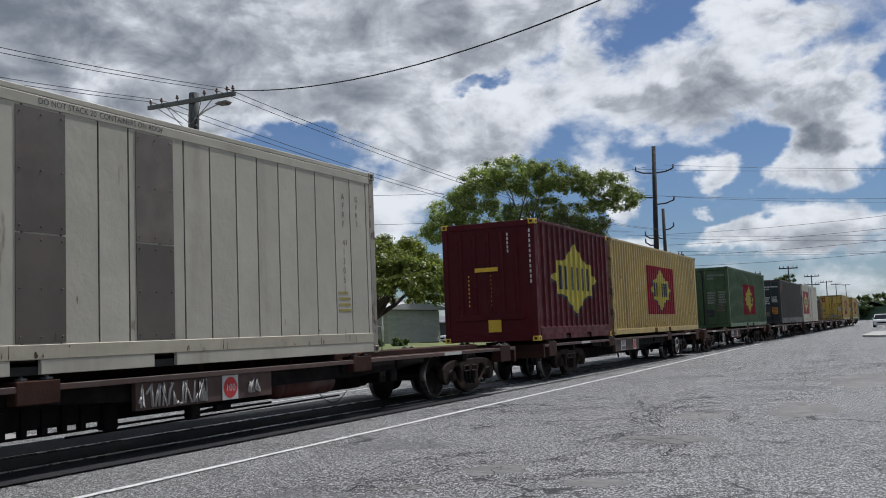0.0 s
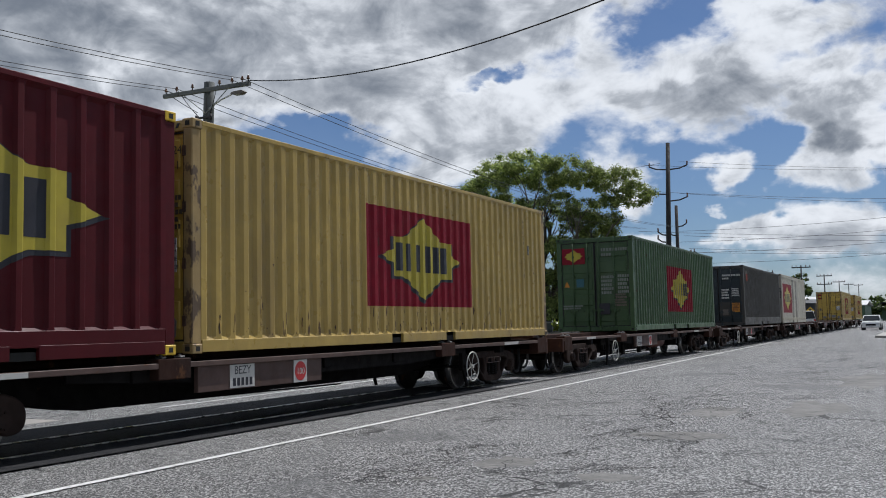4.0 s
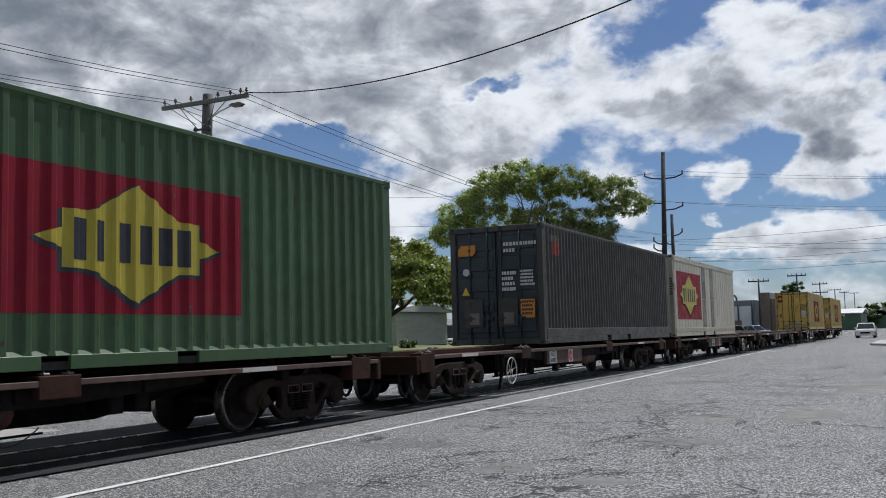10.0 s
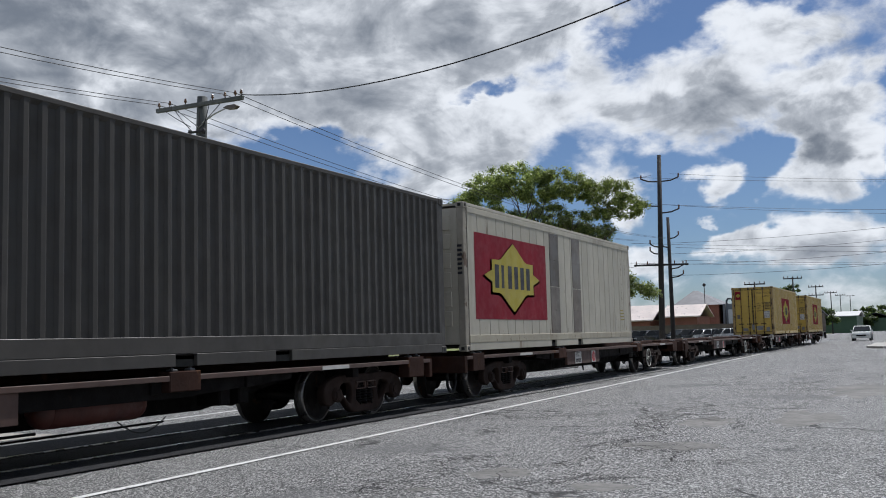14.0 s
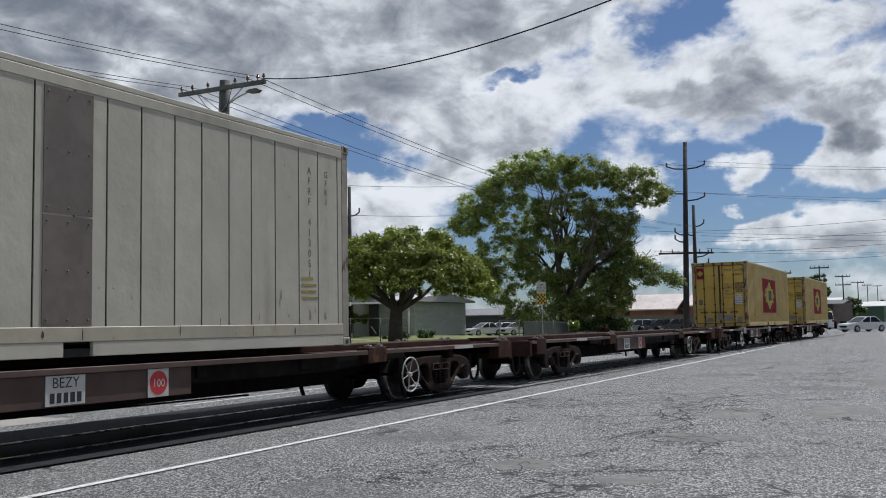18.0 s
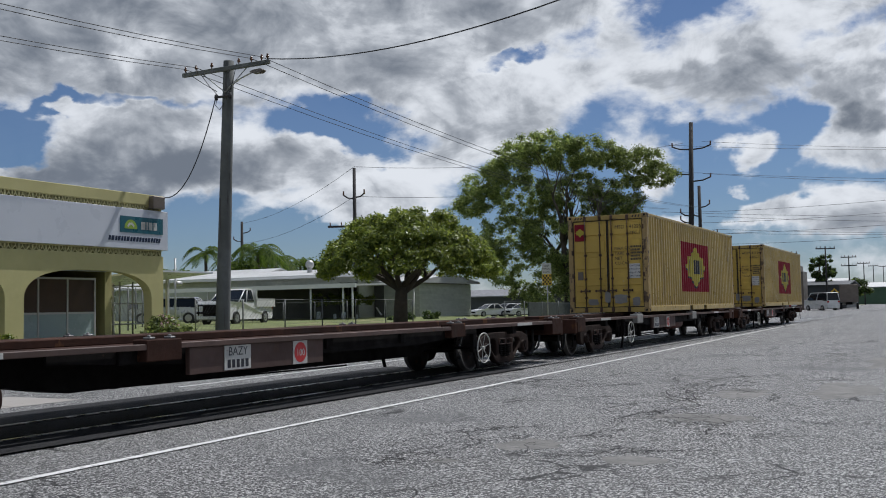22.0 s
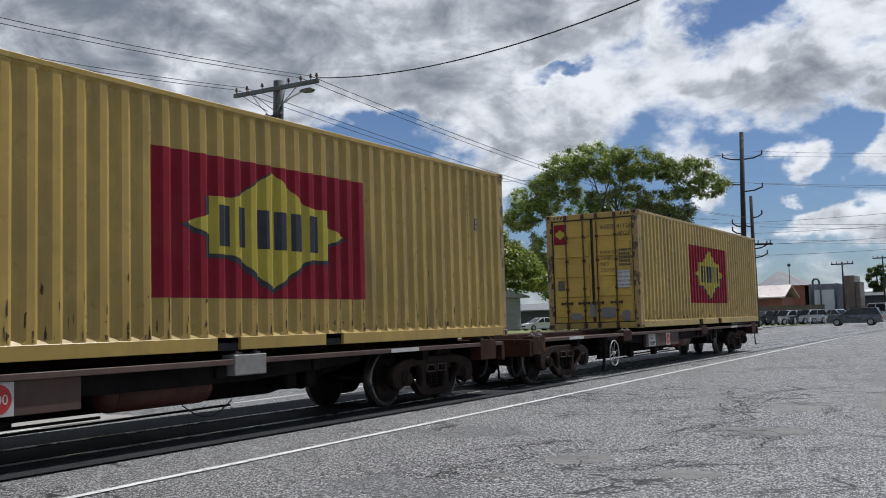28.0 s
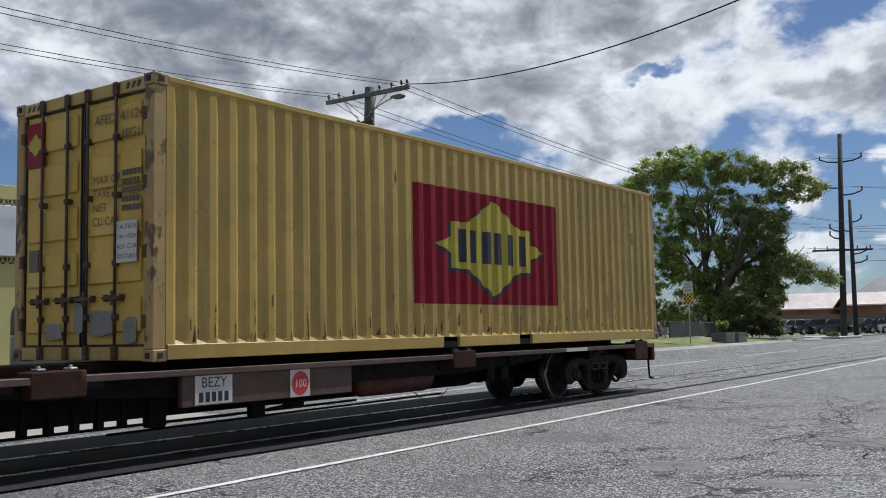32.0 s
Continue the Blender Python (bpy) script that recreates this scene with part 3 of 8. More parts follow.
def letters(text, size, mat, align="LEFT", slant=0.0):
    """A flat mesh of the built-in font: x along the line, y up."""
    key = (text, size, mat, align, slant)
    if key not in LETTERS:
        cu = bpy.data.curves.new("text", "FONT")
        cu.body, cu.size, cu.align_x, cu.shear, cu.resolution_u = text, size, align, slant, 3
        ob = new("text", cu)
        bpy.context.view_layer.update()
        me = bpy.data.meshes.new_from_object(ob.evaluated_get(bpy.context.evaluated_depsgraph_get()))
        bpy.data.objects.remove(ob)
        me.materials.clear()
        me.materials.append(M[mat])
        LETTERS[key] = me
    return LETTERS[key]


def writing(name, text, size, mat, parent, m, label="", align="LEFT", slant=0.0):
    ob = part(name, letters(text, size, mat, align, slant), None, parent, label)
    ob.matrix_local = m
    return ob


def bars(bm, x, z, rows, y, wide, high, gap=0.5):
    """Lines of unreadable writing on a face across y: short strokes."""
    rnd = random.Random(len(rows) * 7 + int(x * 100))
    for k, share in enumerate(rows):
        z0 = z - k * high * (1 + gap)
        x0 = x
        while x0 < x + wide * share:
            w = rnd.uniform(0.6, 1.1) * high
            box(bm, x0, x0 + w * 0.75, y - 0.003, y, z0 - high, z0)
            x0 += w
    return bm


# every line of lettering is cut first, while the scene is small
for line in (("100", 0.17, "decal_white", "CENTER", 0.0), ("BEZY", 0.15, "ink", "CENTER", 0.0), ("DO NOT STACK 20' CONTAINERS ON ROOF", 0.092, "ink", "LEFT", 0.0)):
    letters(*line)

# ---- the train: 0 at the rail's centre line, +x towards the street's open side ----
TRACK_X, RAIL_TOP = -9.22, 0.03
HALF, BASE, TOP = 1.22, 0.985, 3.87


def wave(length, pitch=0.277, deep=0.036, out=0.17, slope=0.17):
    """The bends of a corrugated wall: pairs of (along, inset)."""
    n = max(1, round((length - 0.1) / pitch))
    p = (length - 0.1) / n
    pts = [(0.0, 0.0)]
    for k in range(n):
        y = 0.05 + k * p
        a, run = y + p * out, p * slope
        bend = [(a - 0.009, 0.0), (a + 0.003, 0.0042), (a + run * 0.3, deep * 0.27)]  # rounded bend of the pressed sheet
        pts += bend + [(a + run, deep), (y + p * (1 - out - slope), deep), (y + p * (1 - out), 0.0)]
    return pts + [(length, 0.0)]


def inset_at(pts, y):
    for (a, da), (b, db) in zip(pts[:-1], pts[1:]):
        if a <= y <= b:
            return da + (db - da) * (y - a) / max(1e-9, b - a)
    return 0.0


def wall_mesh(name, pts, z0, z1, mat, thick=0.02):
    """A corrugated sheet with closed thickness; its outer face lies at x = 0, facing +x. Ribs end in short slopes."""
    bm = B()
    zs = [(z0, 0.0), (z0 + 0.05, 1.0), (z1 - 0.05, 1.0), (z1, 0.0)]
    out = [[bm.verts.new((-d * s, y, z)) for z, s in zs] for y, d in pts]
    for a, b in zip(out[:-1], out[1:]):
        for k in range(3):
            bm.faces.new((a[k], b[k], b[k + 1], a[k + 1]))
    deep = max(d for _, d in pts) + thick
    y0, y1 = pts[0][0], pts[-1][0]
    back = [bm.verts.new((-deep, y, z)) for y in (y0, y1) for z in (z0, z1)]
    bm.faces.new((back[0], back[1], back[3], back[2]))
    bm.faces.new([v[0] for v in out][::-1] + [back[0], back[2]])
    bm.faces.new([v[-1] for v in out] + [back[3], back[1]])
    bm.faces.new([out[0][k] for k in range(4)] + [back[1], back[0]])
    bm.faces.new([out[-1][k] for k in range(4)][::-1] + [back[2], back[3]])
    return mesh_of(name, bm, mat)


def painted(name, outline, pts, mat, parent, lift, label=""):
    """A painted shape (along, height) that follows the bends of the wall."""
    bm = B()
    bm.faces.new([bm.verts.new((0, y, z)) for y, z in outline])
    lo, hi = min(p[0] for p in outline), max(p[0] for p in outline)
    for y, _ in pts:
        if lo < y < hi:
            bmesh.ops.bisect_plane(bm, geom=bm.verts[:] + bm.edges[:] + bm.faces[:], plane_co=(0, y, 0), plane_no=(0, 1, 0))
    for v in bm.verts:
        v.co.x = lift - inset_at(pts, v.co.y)
    for f in bm.faces:
        f.normal_update()
        if f.normal.x < 0:
            f.normal_flip()
    ob = part(name, bm, mat, parent, label, fix=False)
    return ob


def star_outline(cy, cz, w, h):
    """The sign's eight-pointed badge: half width w, half height h."""
    q = [(1.0, 0.0), (0.86, 0.10), (0.75, 0.16), (0.75, 0.46), (0.50, 0.47), (0.42, 0.52), (0.20, 0.78), (0.0, 1.0)]
    ring = q + [(-x, z) for x, z in q[-2::-1]] + [(-x, -z) for x, z in q[1:]] + [(x, -z) for x, z in q[-2:0:-1]]
    return [(cy + x * w, cz + z * h) for x, z in ring]


def badge(parent, pts, cy, cz, w, h):
    painted("badge_shadow", star_outline(cy - 0.02, cz - 0.03, w * 1.06, h * 1.06), pts, "ink", parent, 0.004)
    painted("badge", star_outline(cy, cz, w, h), pts, "star", parent, 0.006, "yellow eight-pointed badge")
    n, span = 6, w * 1.36
    for k in range(n):
        y0 = cy - span / 2 + k * span / n
        wide = span / n * (0.62 if k != 1 else 0.4)
        painted("badge_stroke", [(y0 + 0.03, cz - h * 0.33), (y0 + 0.03 + wide, cz - h * 0.33), (y0 + 0.03 + wide, cz + h * 0.33), (y0 + 0.03, cz + h * 0.33)], pts, "ink", parent, 0.008)


def scrapes(parent, pts, length, low, high, count, seed, mat="scrape", lift=0.003):
    """Ragged scrapes and rust on a wall, too small to tell apart."""
    rnd = random.Random(seed)
    bm = B()
    ribs = [a for (a, da), (b, db) in zip(pts[:-1], pts[1:]) if da == 0 and db > 0 and 0.1 < a < length - 0.5]
    for k in range(count):
        y = rnd.uniform(0.1, length - 0.5)
        if ribs and rnd.random() < 0.75:
            y = rnd.choice(ribs) - abs(rnd.gauss(0, 0.02))
        z = low + (high - low) * rnd.random() ** 2.2
        w, h = rnd.uniform(0.004, 0.016), rnd.uniform(0.03, 0.24) if rnd.random() < 0.7 else rnd.uniform(0.01, 0.03)
        if rnd.random() < 0.12:
            w *= 2.5
        ring = []
        for j in range(9):
            a = j / 9 * 6.2832
            q = rnd.uniform(0.35, 1.15)
            yy, zz = y + w * q * math.cos(a), z + h * q * math.sin(a) * 0.5
            ring.append(bm.verts.new((lift - inset_at(pts, yy), yy, max(low - 0.02, zz))))
        mid = bm.verts.new((lift - inset_at(pts, y), y, z))
        for j in range(9):
            bm.faces.new((mid, ring[j], ring[(j + 1) % 9]))
    tagged(part("rust_scrape", bm, mat, parent, fix=False), kind="stuff")


CASTING = B()
box(CASTING, -0.085, 0.085, -0.09, 0.09, -0.06, 0.06, 0.01)
CASTING_HOLE = B()
box(CASTING_HOLE, -0.088, 0.088, -0.035, 0.035, -0.03, 0.03)
box(CASTING_HOLE, -0.035, 0.035, -0.093, 0.093, -0.03, 0.03)


WORN = {"yellow": "yellow_worn", "white": "white_worn"}


def container_shell(name, length, mat, label, group="freight containers", ends="door", z0=BASE, z1=TOP, flat_sides=False):
    """Posts, rails, castings, roof and walls. Origin at the near end's foot on the centre line, 0 at the rail."""
    box_ = thing(name, Matrix(), label, "container", group)
    h = HALF
    post, hole = bpy.data.meshes.get("corner_casting_" + mat), bpy.data.meshes.get("casting_hole")
    if post is None:
        bm = CASTING.copy()
        post = mesh_of("corner_casting_" + mat, bm, WORN.get(mat, mat))
    if hole is None:
        hole = mesh_of("casting_hole", CASTING_HOLE.copy(), "hollow")
    for x in (-h + 0.085, h - 0.085):
        for y in (0.09, length - 0.09):
            for z in (z0 + 0.06, z1 - 0.06):
                c = part("corner_casting", post, None, box_)
                c.location = (x, y, z)
                q = part("casting_hole", hole, None, c)
            bm = B()
            box(bm, x - 0.07, x + 0.07, y - 0.085, y + 0.085, z0 + 0.12, z1 - 0.12, 0.012)
            part("corner_post", bm, WORN.get(mat, mat), box_)
    for s in (-1, 1):
        bm = B()
        box(bm, s * h - s * 0.07, s * h - s * 0.004, 0.18, length - 0.18, z1 - 0.075, z1 - 0.01, 0.008)
        part("top_rail", bm, mat, box_)
        bm = B()
        c = length / 2
        pocket = (c - 1.2, c - 0.82, c + 0.82, c + 1.2) if length > 8 else (c - 1.05, c - 0.7, c + 0.7, c + 1.05)
        cuts = [0.18, *pocket, length - 0.18]
        for a, b in zip(cuts[0::2], cuts[1::2]):
            box(bm, s * h - s * 0.06, s * h - s * 0.003, a, b, z0 + 0.015, z0 + 0.165, 0.006)
        part("bottom_rail", bm, mat, box_)
        for a, b in (pocket[:2], pocket[2:]):
            bm = B()
            box(bm, s * h - s * 0.30, s * h - s * 0.05, a, b, z0 + 0.012, z0 + 0.14)
            part("fork_pocket", bm, "hollow", box_)
    bm = B()
    n = round(length / 0.36)
    for k in range(n):
        y = 0.12 + k * (length - 0.24) / n
        box(bm, -h + 0.06, h - 0.06, y, y + 0.22 * (length - 0.24) / n / 0.36, z1 - 0.035, z1 - 0.012)
    box(bm, -h + 0.05, h - 0.05, 0.1, length - 0.1, z1 - 0.06, z1 - 0.03)
    part("roof", bm, mat, box_)
    bm = B()
    box(bm, -h + 0.05, h - 0.05, 0.1, length - 0.1, z0 + 0.10, z0 + 0.16)
    part("floor", bm, "wagon_dark", box_)
    return box_


# pitch, depth, half of the proud share and the slope share of each kind of wall
FOLDS = {"green": (0.30, 0.034, 0.12, 0.10), "maroon": (0.40, 0.040, 0.09, 0.08), "charcoal": (0.235, 0.036, 0.14, 0.14)}


def corrugated_sides(box_, length, mat, z0=BASE, z1=TOP):
    pts = wave(length - 0.33, *FOLDS.get(mat, (0.277, 0.036, 0.17, 0.17)))
    me = bpy.data.meshes.get("side_wall_%s_%d" % (mat, length * 10)) or wall_mesh("side_wall_%s_%d" % (mat, length * 10), pts, z0 + 0.16, z1 - 0.07, mat)
    near = part("side_wall", me, None, box_)
    near.location = (HALF - 0.012, 0.165, 0)
    far = part("side_wall", me, None, box_)
    far.matrix_local = Matrix.Translation((-HALF + 0.012, length - 0.165, 0)) @ Matrix.Rotation(math.pi, 4, "Z")
    return near, pts


def end_wall(box_, y, mat, z0=BASE, z1=TOP, face=1):
    w = 2 * HALF - 0.3
    me = bpy.data.meshes.get("end_wall_" + mat) or wall_mesh("end_wall_" + mat, wave(w, 0.25, 0.045), z0 + 0.14, z1 - 0.12, mat)
    ob = part("end_wall", me, None, box_)
    ob.matrix_local = Matrix.Translation((w / 2 * face, y, 0)) @ Matrix.Rotation(math.pi / 2 * face, 4, "Z")
    for nm, a, b in (("end_sill", z0 + 0.01, z0 + 0.15), ("end_header", z1 - 0.13, z1 - 0.012)):
        bm = B()
        box(bm, -HALF + 0.16, HALF - 0.16, y - 0.07, y + 0.07, a, b, 0.008)
        part(nm, bm, mat, box_)


def doors(box_, mat, frame_mat, z0=BASE, z1=TOP, bar_mat="wagon_dark", bars_each=2):
    """Two door leaves on the near end, each with ribs, hinges and locking bars with their cams and handles."""
    h = HALF
    for nm, a, b in (("door_sill", z0 + 0.01, z0 + 0.15), ("door_header", z1 - 0.15, z1 - 0.015)):
        bm = B()
        box(bm, -h + 0.15, h - 0.15, 0.01, 0.13, a, b, 0.008)
        part(nm, bm, frame_mat, box_)
    for x in (-h + 0.25, -h + 0.34, -h + 0.43, h - 0.43, h - 0.34, h - 0.25):
        bm = B()
        prism(bm, [(x - 0.03, z1 - 0.11), (x + 0.01, z1 - 0.11), (x + 0.04, z1 - 0.05), (x, z1 - 0.05)], "y", 0.004, 0.012)
        part("warning_stripe", bm, "ink", box_)
    for s in (-1, 1):
        x0, x1 = (-h + 0.16, -0.012) if s < 0 else (0.012, h - 0.16)
        bm = B()
        box(bm, x0, x1, 0.05, 0.10, z0 + 0.17, z1 - 0.17, 0.006)
        zz = z0 + 0.2
        step = (z1 - z0 - 0.4) / 5
        for k in range(5):
            box(bm, x0 + 0.07, x1 - 0.07, 0.022, 0.052, zz + k * step + 0.10, zz + (k + 1) * step - 0.05, 0.012)
        leaf = part("door_leaf", bm, mat, box_)
        bm = B()
        for a, b, c, d in ((x0, x0 + 0.02, z0 + 0.16, z1 - 0.16), (x1 - 0.02, x1, z0 + 0.16, z1 - 0.16), (x0, x1, z0 + 0.155, z0 + 0.175), (x0, x1, z1 - 0.175, z1 - 0.155)):
            box(bm, a, b, 0.035, 0.06, c, d)
        part("door_gasket", bm, "rubber", leaf)
        for k in range(4):
            z = z0 + 0.4 + k * (z1 - z0 - 0.8) / 3
            bm = B()
            xx = x0 - 0.02 if s < 0 else x1 + 0.02
            box(bm, xx - 0.035, xx + 0.035, 0.0, 0.055, z - 0.07, z + 0.07, 0.01)
            part("hinge", bm, bar_mat, leaf)
        xs = (0.14, 0.62) if s > 0 else (-0.68, -0.22)
        for x in xs[:bars_each]:
            bm = B()
            tube(bm, (x, -0.005, z0 + 0.06), (x, -0.005, z1 - 0.06), 0.017, seg=8)
            bar = part("locking_bar", bm, bar_mat, leaf)
            for z in (z0 + 0.09, z1 - 0.09):
                bm = B()
                box(bm, x - 0.04, x + 0.04, -0.03, 0.02, z - 0.07, z + 0.07, 0.012)
                part("cam_keeper", bm, bar_mat, bar)
            for z in (z0 + 0.45, z0 + 1.0, z0 + 1.7, z0 + 2.3):
                bm = B()
                box(bm, x - 0.035, x + 0.035, -0.025, 0.05, z - 0.03, z + 0.03, 0.008)
                part("bar_bracket", bm, bar_mat, bar)
            bm = B()
            prism(bm, [(x - 0.17, z0 + 0.635), (x - 0.17, z0 + 0.655), (x - 0.03, z0 + 0.67), (x + 0.03, z0 + 0.67), (x + 0.13, z0 + 0.655), (x + 0.13, z0 + 0.635), (x + 0.03, z0 + 0.622), (x - 0.03, z0 + 0.622)], "y", -0.045, -0.02)
            box(bm, x - 0.024, x + 0.024, -0.05, -0.01, z0 + 0.57, z0 + 0.72, 0.01)
            for d in (-0.15, 0.11):
                box(bm, x + d - 0.016, x + d + 0.016, -0.03, 0.03, z0 + 0.61, z0 + 0.68, 0.006)
            part("door_handle", bm, bar_mat, bar)


def plate(box_, name, x0, x1, z0, z1, mat, label="", y=0.016):
    bm = B()
    box(bm, x0, x1, y - 0.008, y + 0.004, z0, z1, 0.002)
    return part(name, bm, mat, box_, label)


def yellow_container(length=12.19, logo_w=3.95, logo_mid=0.49, code="AFED 411244", label="dented yellow corrugated container with a red badge panel"):
    c = container_shell("freight_container", length, "yellow", label)
    near, pts = corrugated_sides(c, length, "yellow")
    doors(c, "yellow_door", "yellow", bar_mat="bar_rust")
    end_wall(c, length - 0.05, "yellow")
    p = (length - 0.43) / max(1, round((length - 0.43) / 0.277))
    writing("code_letters", "\n".join("AFED4112770"), 0.12, "faded_ink", near, Matrix.Translation((0.004, 0.05 + p * round((length - 1.5) / p), TOP - 0.4)) @ Euler((math.pi / 2, 0, math.pi / 2)).to_matrix().to_4x4(), align="CENTER")
    scrapes(near, pts, length, BASE + 0.2, BASE + 0.62, 190, int(logo_mid * 1000))
    scrapes(near, pts, length, BASE + 0.3, TOP - 0.2, 30, int(logo_mid * 1000) + 1)
    ry = 0.05 + p * round((length - 1.22) / p)
    rz = TOP - 0.98
    painted("sticker", [(ry - 0.05, rz - 0.1), (ry + 0.04, rz - 0.1), (ry + 0.04, rz + 0.1), (ry - 0.05, rz + 0.1)], pts, "ink", near, 0.003, "small dark framed sticker")
    for low in (rz - 0.085, rz + 0.008):
        painted("sticker_field", [(ry - 0.037, low), (ry + 0.027, low), (ry + 0.027, low + 0.077), (ry - 0.037, low + 0.077)], pts, "bare_grey", near, 0.006)
    cy = length * logo_mid - 0.165
    painted("badge_panel", [(cy - logo_w / 2, 1.60), (cy + logo_w / 2, 1.60), (cy + logo_w / 2, 3.24), (cy - logo_w / 2, 3.24)], pts, "red_sign", near, 0.0025, "red painted panel")
    badge(near, pts, cy, 2.44, 1.47, 0.72)
    plate(c, "badge_plate", -1.0, -0.66, 3.12, 3.62, "red_sign", "small red badge plate")
    bm = B()
    prism(bm, [(x, z) for x, z in star_outline(-0.83, 3.37, 0.15, 0.13)], "y", 0.002, 0.007)
    part("badge", bm, "star", c)
    flat = Matrix.Rotation(math.pi / 2, 4, "X")
    for word, x in zip(code.split(), (0.24, 0.67)):
        writing("code_letters", word, 0.15, "faded_ink", c, Matrix.Translation((x, 0.008, 3.44)) @ flat)
    writing("type_letters", "4FG1", 0.15, "faded_ink", c, Matrix.Translation((0.68, 0.008, 3.25)) @ flat)
    for k, word in enumerate(("MAX GR", "TARE", "NET", "CU.CAP")):
        writing("weight_words", word, 0.125, "faded_ink", c, Matrix.Translation((0.22, 0.008, 2.82 - k * 0.145)) @ flat)
    bm = B()
    bars(bm, 0.70, 2.93, (1.0, 0.9, 1.0, 0.9, 1.0), 0.016, 0.30, 0.06, 0.5)
    tagged(part("weight_table", bm, "faded_ink", c), kind="stuff")
    notice = plate(c, "caution_plate", 0.66, 0.98, 1.98, 2.40, "decal_white", "white caution plate with blue writing", -0.012)
    for k, word in enumerate(("CAUTION", "2.9m HIGH", "HIGH CUBE", "CONTAINER")):
        writing("notice_words", word, 0.068, "sign_navy", notice, Matrix.Translation((0.82, -0.021, 2.32 - k * 0.10)) @ flat, align="CENTER")
    plate(c, "grey_patch", -0.93, -0.76, 1.96, 2.2, "steel_patch")
    for x0, x1, lo, hi, seed in ((0.16, 0.58, 1.24, 1.52, 1), (-0.11, 0.06, 1.26, 1.62, 2), (0.72, 0.96, 1.17, 1.44, 3), (-0.62, -0.3, 1.2, 1.4, 4)):
        rnd = random.Random(seed)
        ring = []
        for k in range(16):
            a = 2 * math.pi * k / 16
            r = rnd.uniform(0.84, 1.06)
            ring.append(((x0 + x1) / 2 + (x1 - x0) / 2 * r * math.copysign(abs(math.cos(a)) ** 0.5, math.cos(a)), (lo + hi) / 2 + (hi - lo) / 2 * r * math.copysign(abs(math.sin(a)) ** 0.5, math.sin(a))))
        bm = B()
        prism(bm, ring, "y", 0.012, 0.018)
        part("bare_patch", bm, "bare_grey", c, "bare grey paint patch")
    return c


def plain_container(mat, door_mat, length, label, name="freight_container"):
    c = container_shell(name, length, mat, label)
    near, pts = corrugated_sides(c, length, mat)
    doors(c, door_mat, mat, bar_mat=door_mat)
    end_wall(c, length - 0.05, mat)
    return c, near, pts


def green_container():
    c, near, pts = plain_container("green", "green", 12.19, "green corrugated container with a red and yellow badge panel")
    scrapes(near, pts, 12.0, BASE + 0.2, BASE + 0.5, 45, 71)
    scrapes(near, pts, 12.0, BASE + 0.3, TOP - 0.15, 40, 72)
    cy = 6.26 - 0.165
    painted("badge_panel", [(cy - 1.92, 1.58), (cy + 1.92, 1.58), (cy + 1.92, 3.14), (cy - 1.92, 3.14)], pts, "red_sign", near, 0.0025, "red painted panel")
    badge(near, pts, cy, 2.38, 1.45, 0.68)
    plate(c, "badge_plate", -1.03, -0.30, 3.06, 3.55, "red_sign", "red badge plate")
    bm = B()
    prism(bm, star_outline(-0.66, 3.31, 0.3, 0.2), "y", 0.0, 0.007)
    part("badge", bm, "star", c)
    bm = B()
    bars(bm, 0.22, 3.52, (1.0, 0.35), 0.016, 0.85, 0.09, 0.7)
    bars(bm, 0.20, 2.68, (0.45, 0.4, 0.4, 0.45, 0.4), 0.016, 0.8, 0.08, 0.5)
    bars(bm, 0.72, 2.7, (1.0, 1.0, 0.9, 1.0, 1.0), 0.016, 0.32, 0.08, 0.5)
    bars(bm, -1.02, 1.80, (1.0, 0.9), -0.014, 0.6, 0.05, 0.4)
    tagged(part("weight_table", bm, "faded_white", c), kind="stuff")
    bm = B()
    bars(bm, 0.62, 2.12, (1.0, 1.0, 0.8, 1.0, 1.0), -0.012, 0.34, 0.055, 0.45)
    tagged(part("orange_marking", bm, "steel_patch", c), kind="stuff")
    plate(c, "data_plate", 0.12, 0.46, 1.5, 1.84, "ink", "", -0.012)
    bm = B()
    prism(bm, [(-0.98, 2.36), (-0.80, 2.36), (-0.89, 2.54)], "y", -0.012, 0.0)
    part("warning_triangle", bm, "decal_orange", c)
    plate(c, "blue_sticker", -0.58, -0.34, 2.35, 2.60, "sign_teal", "", -0.008)
    return c


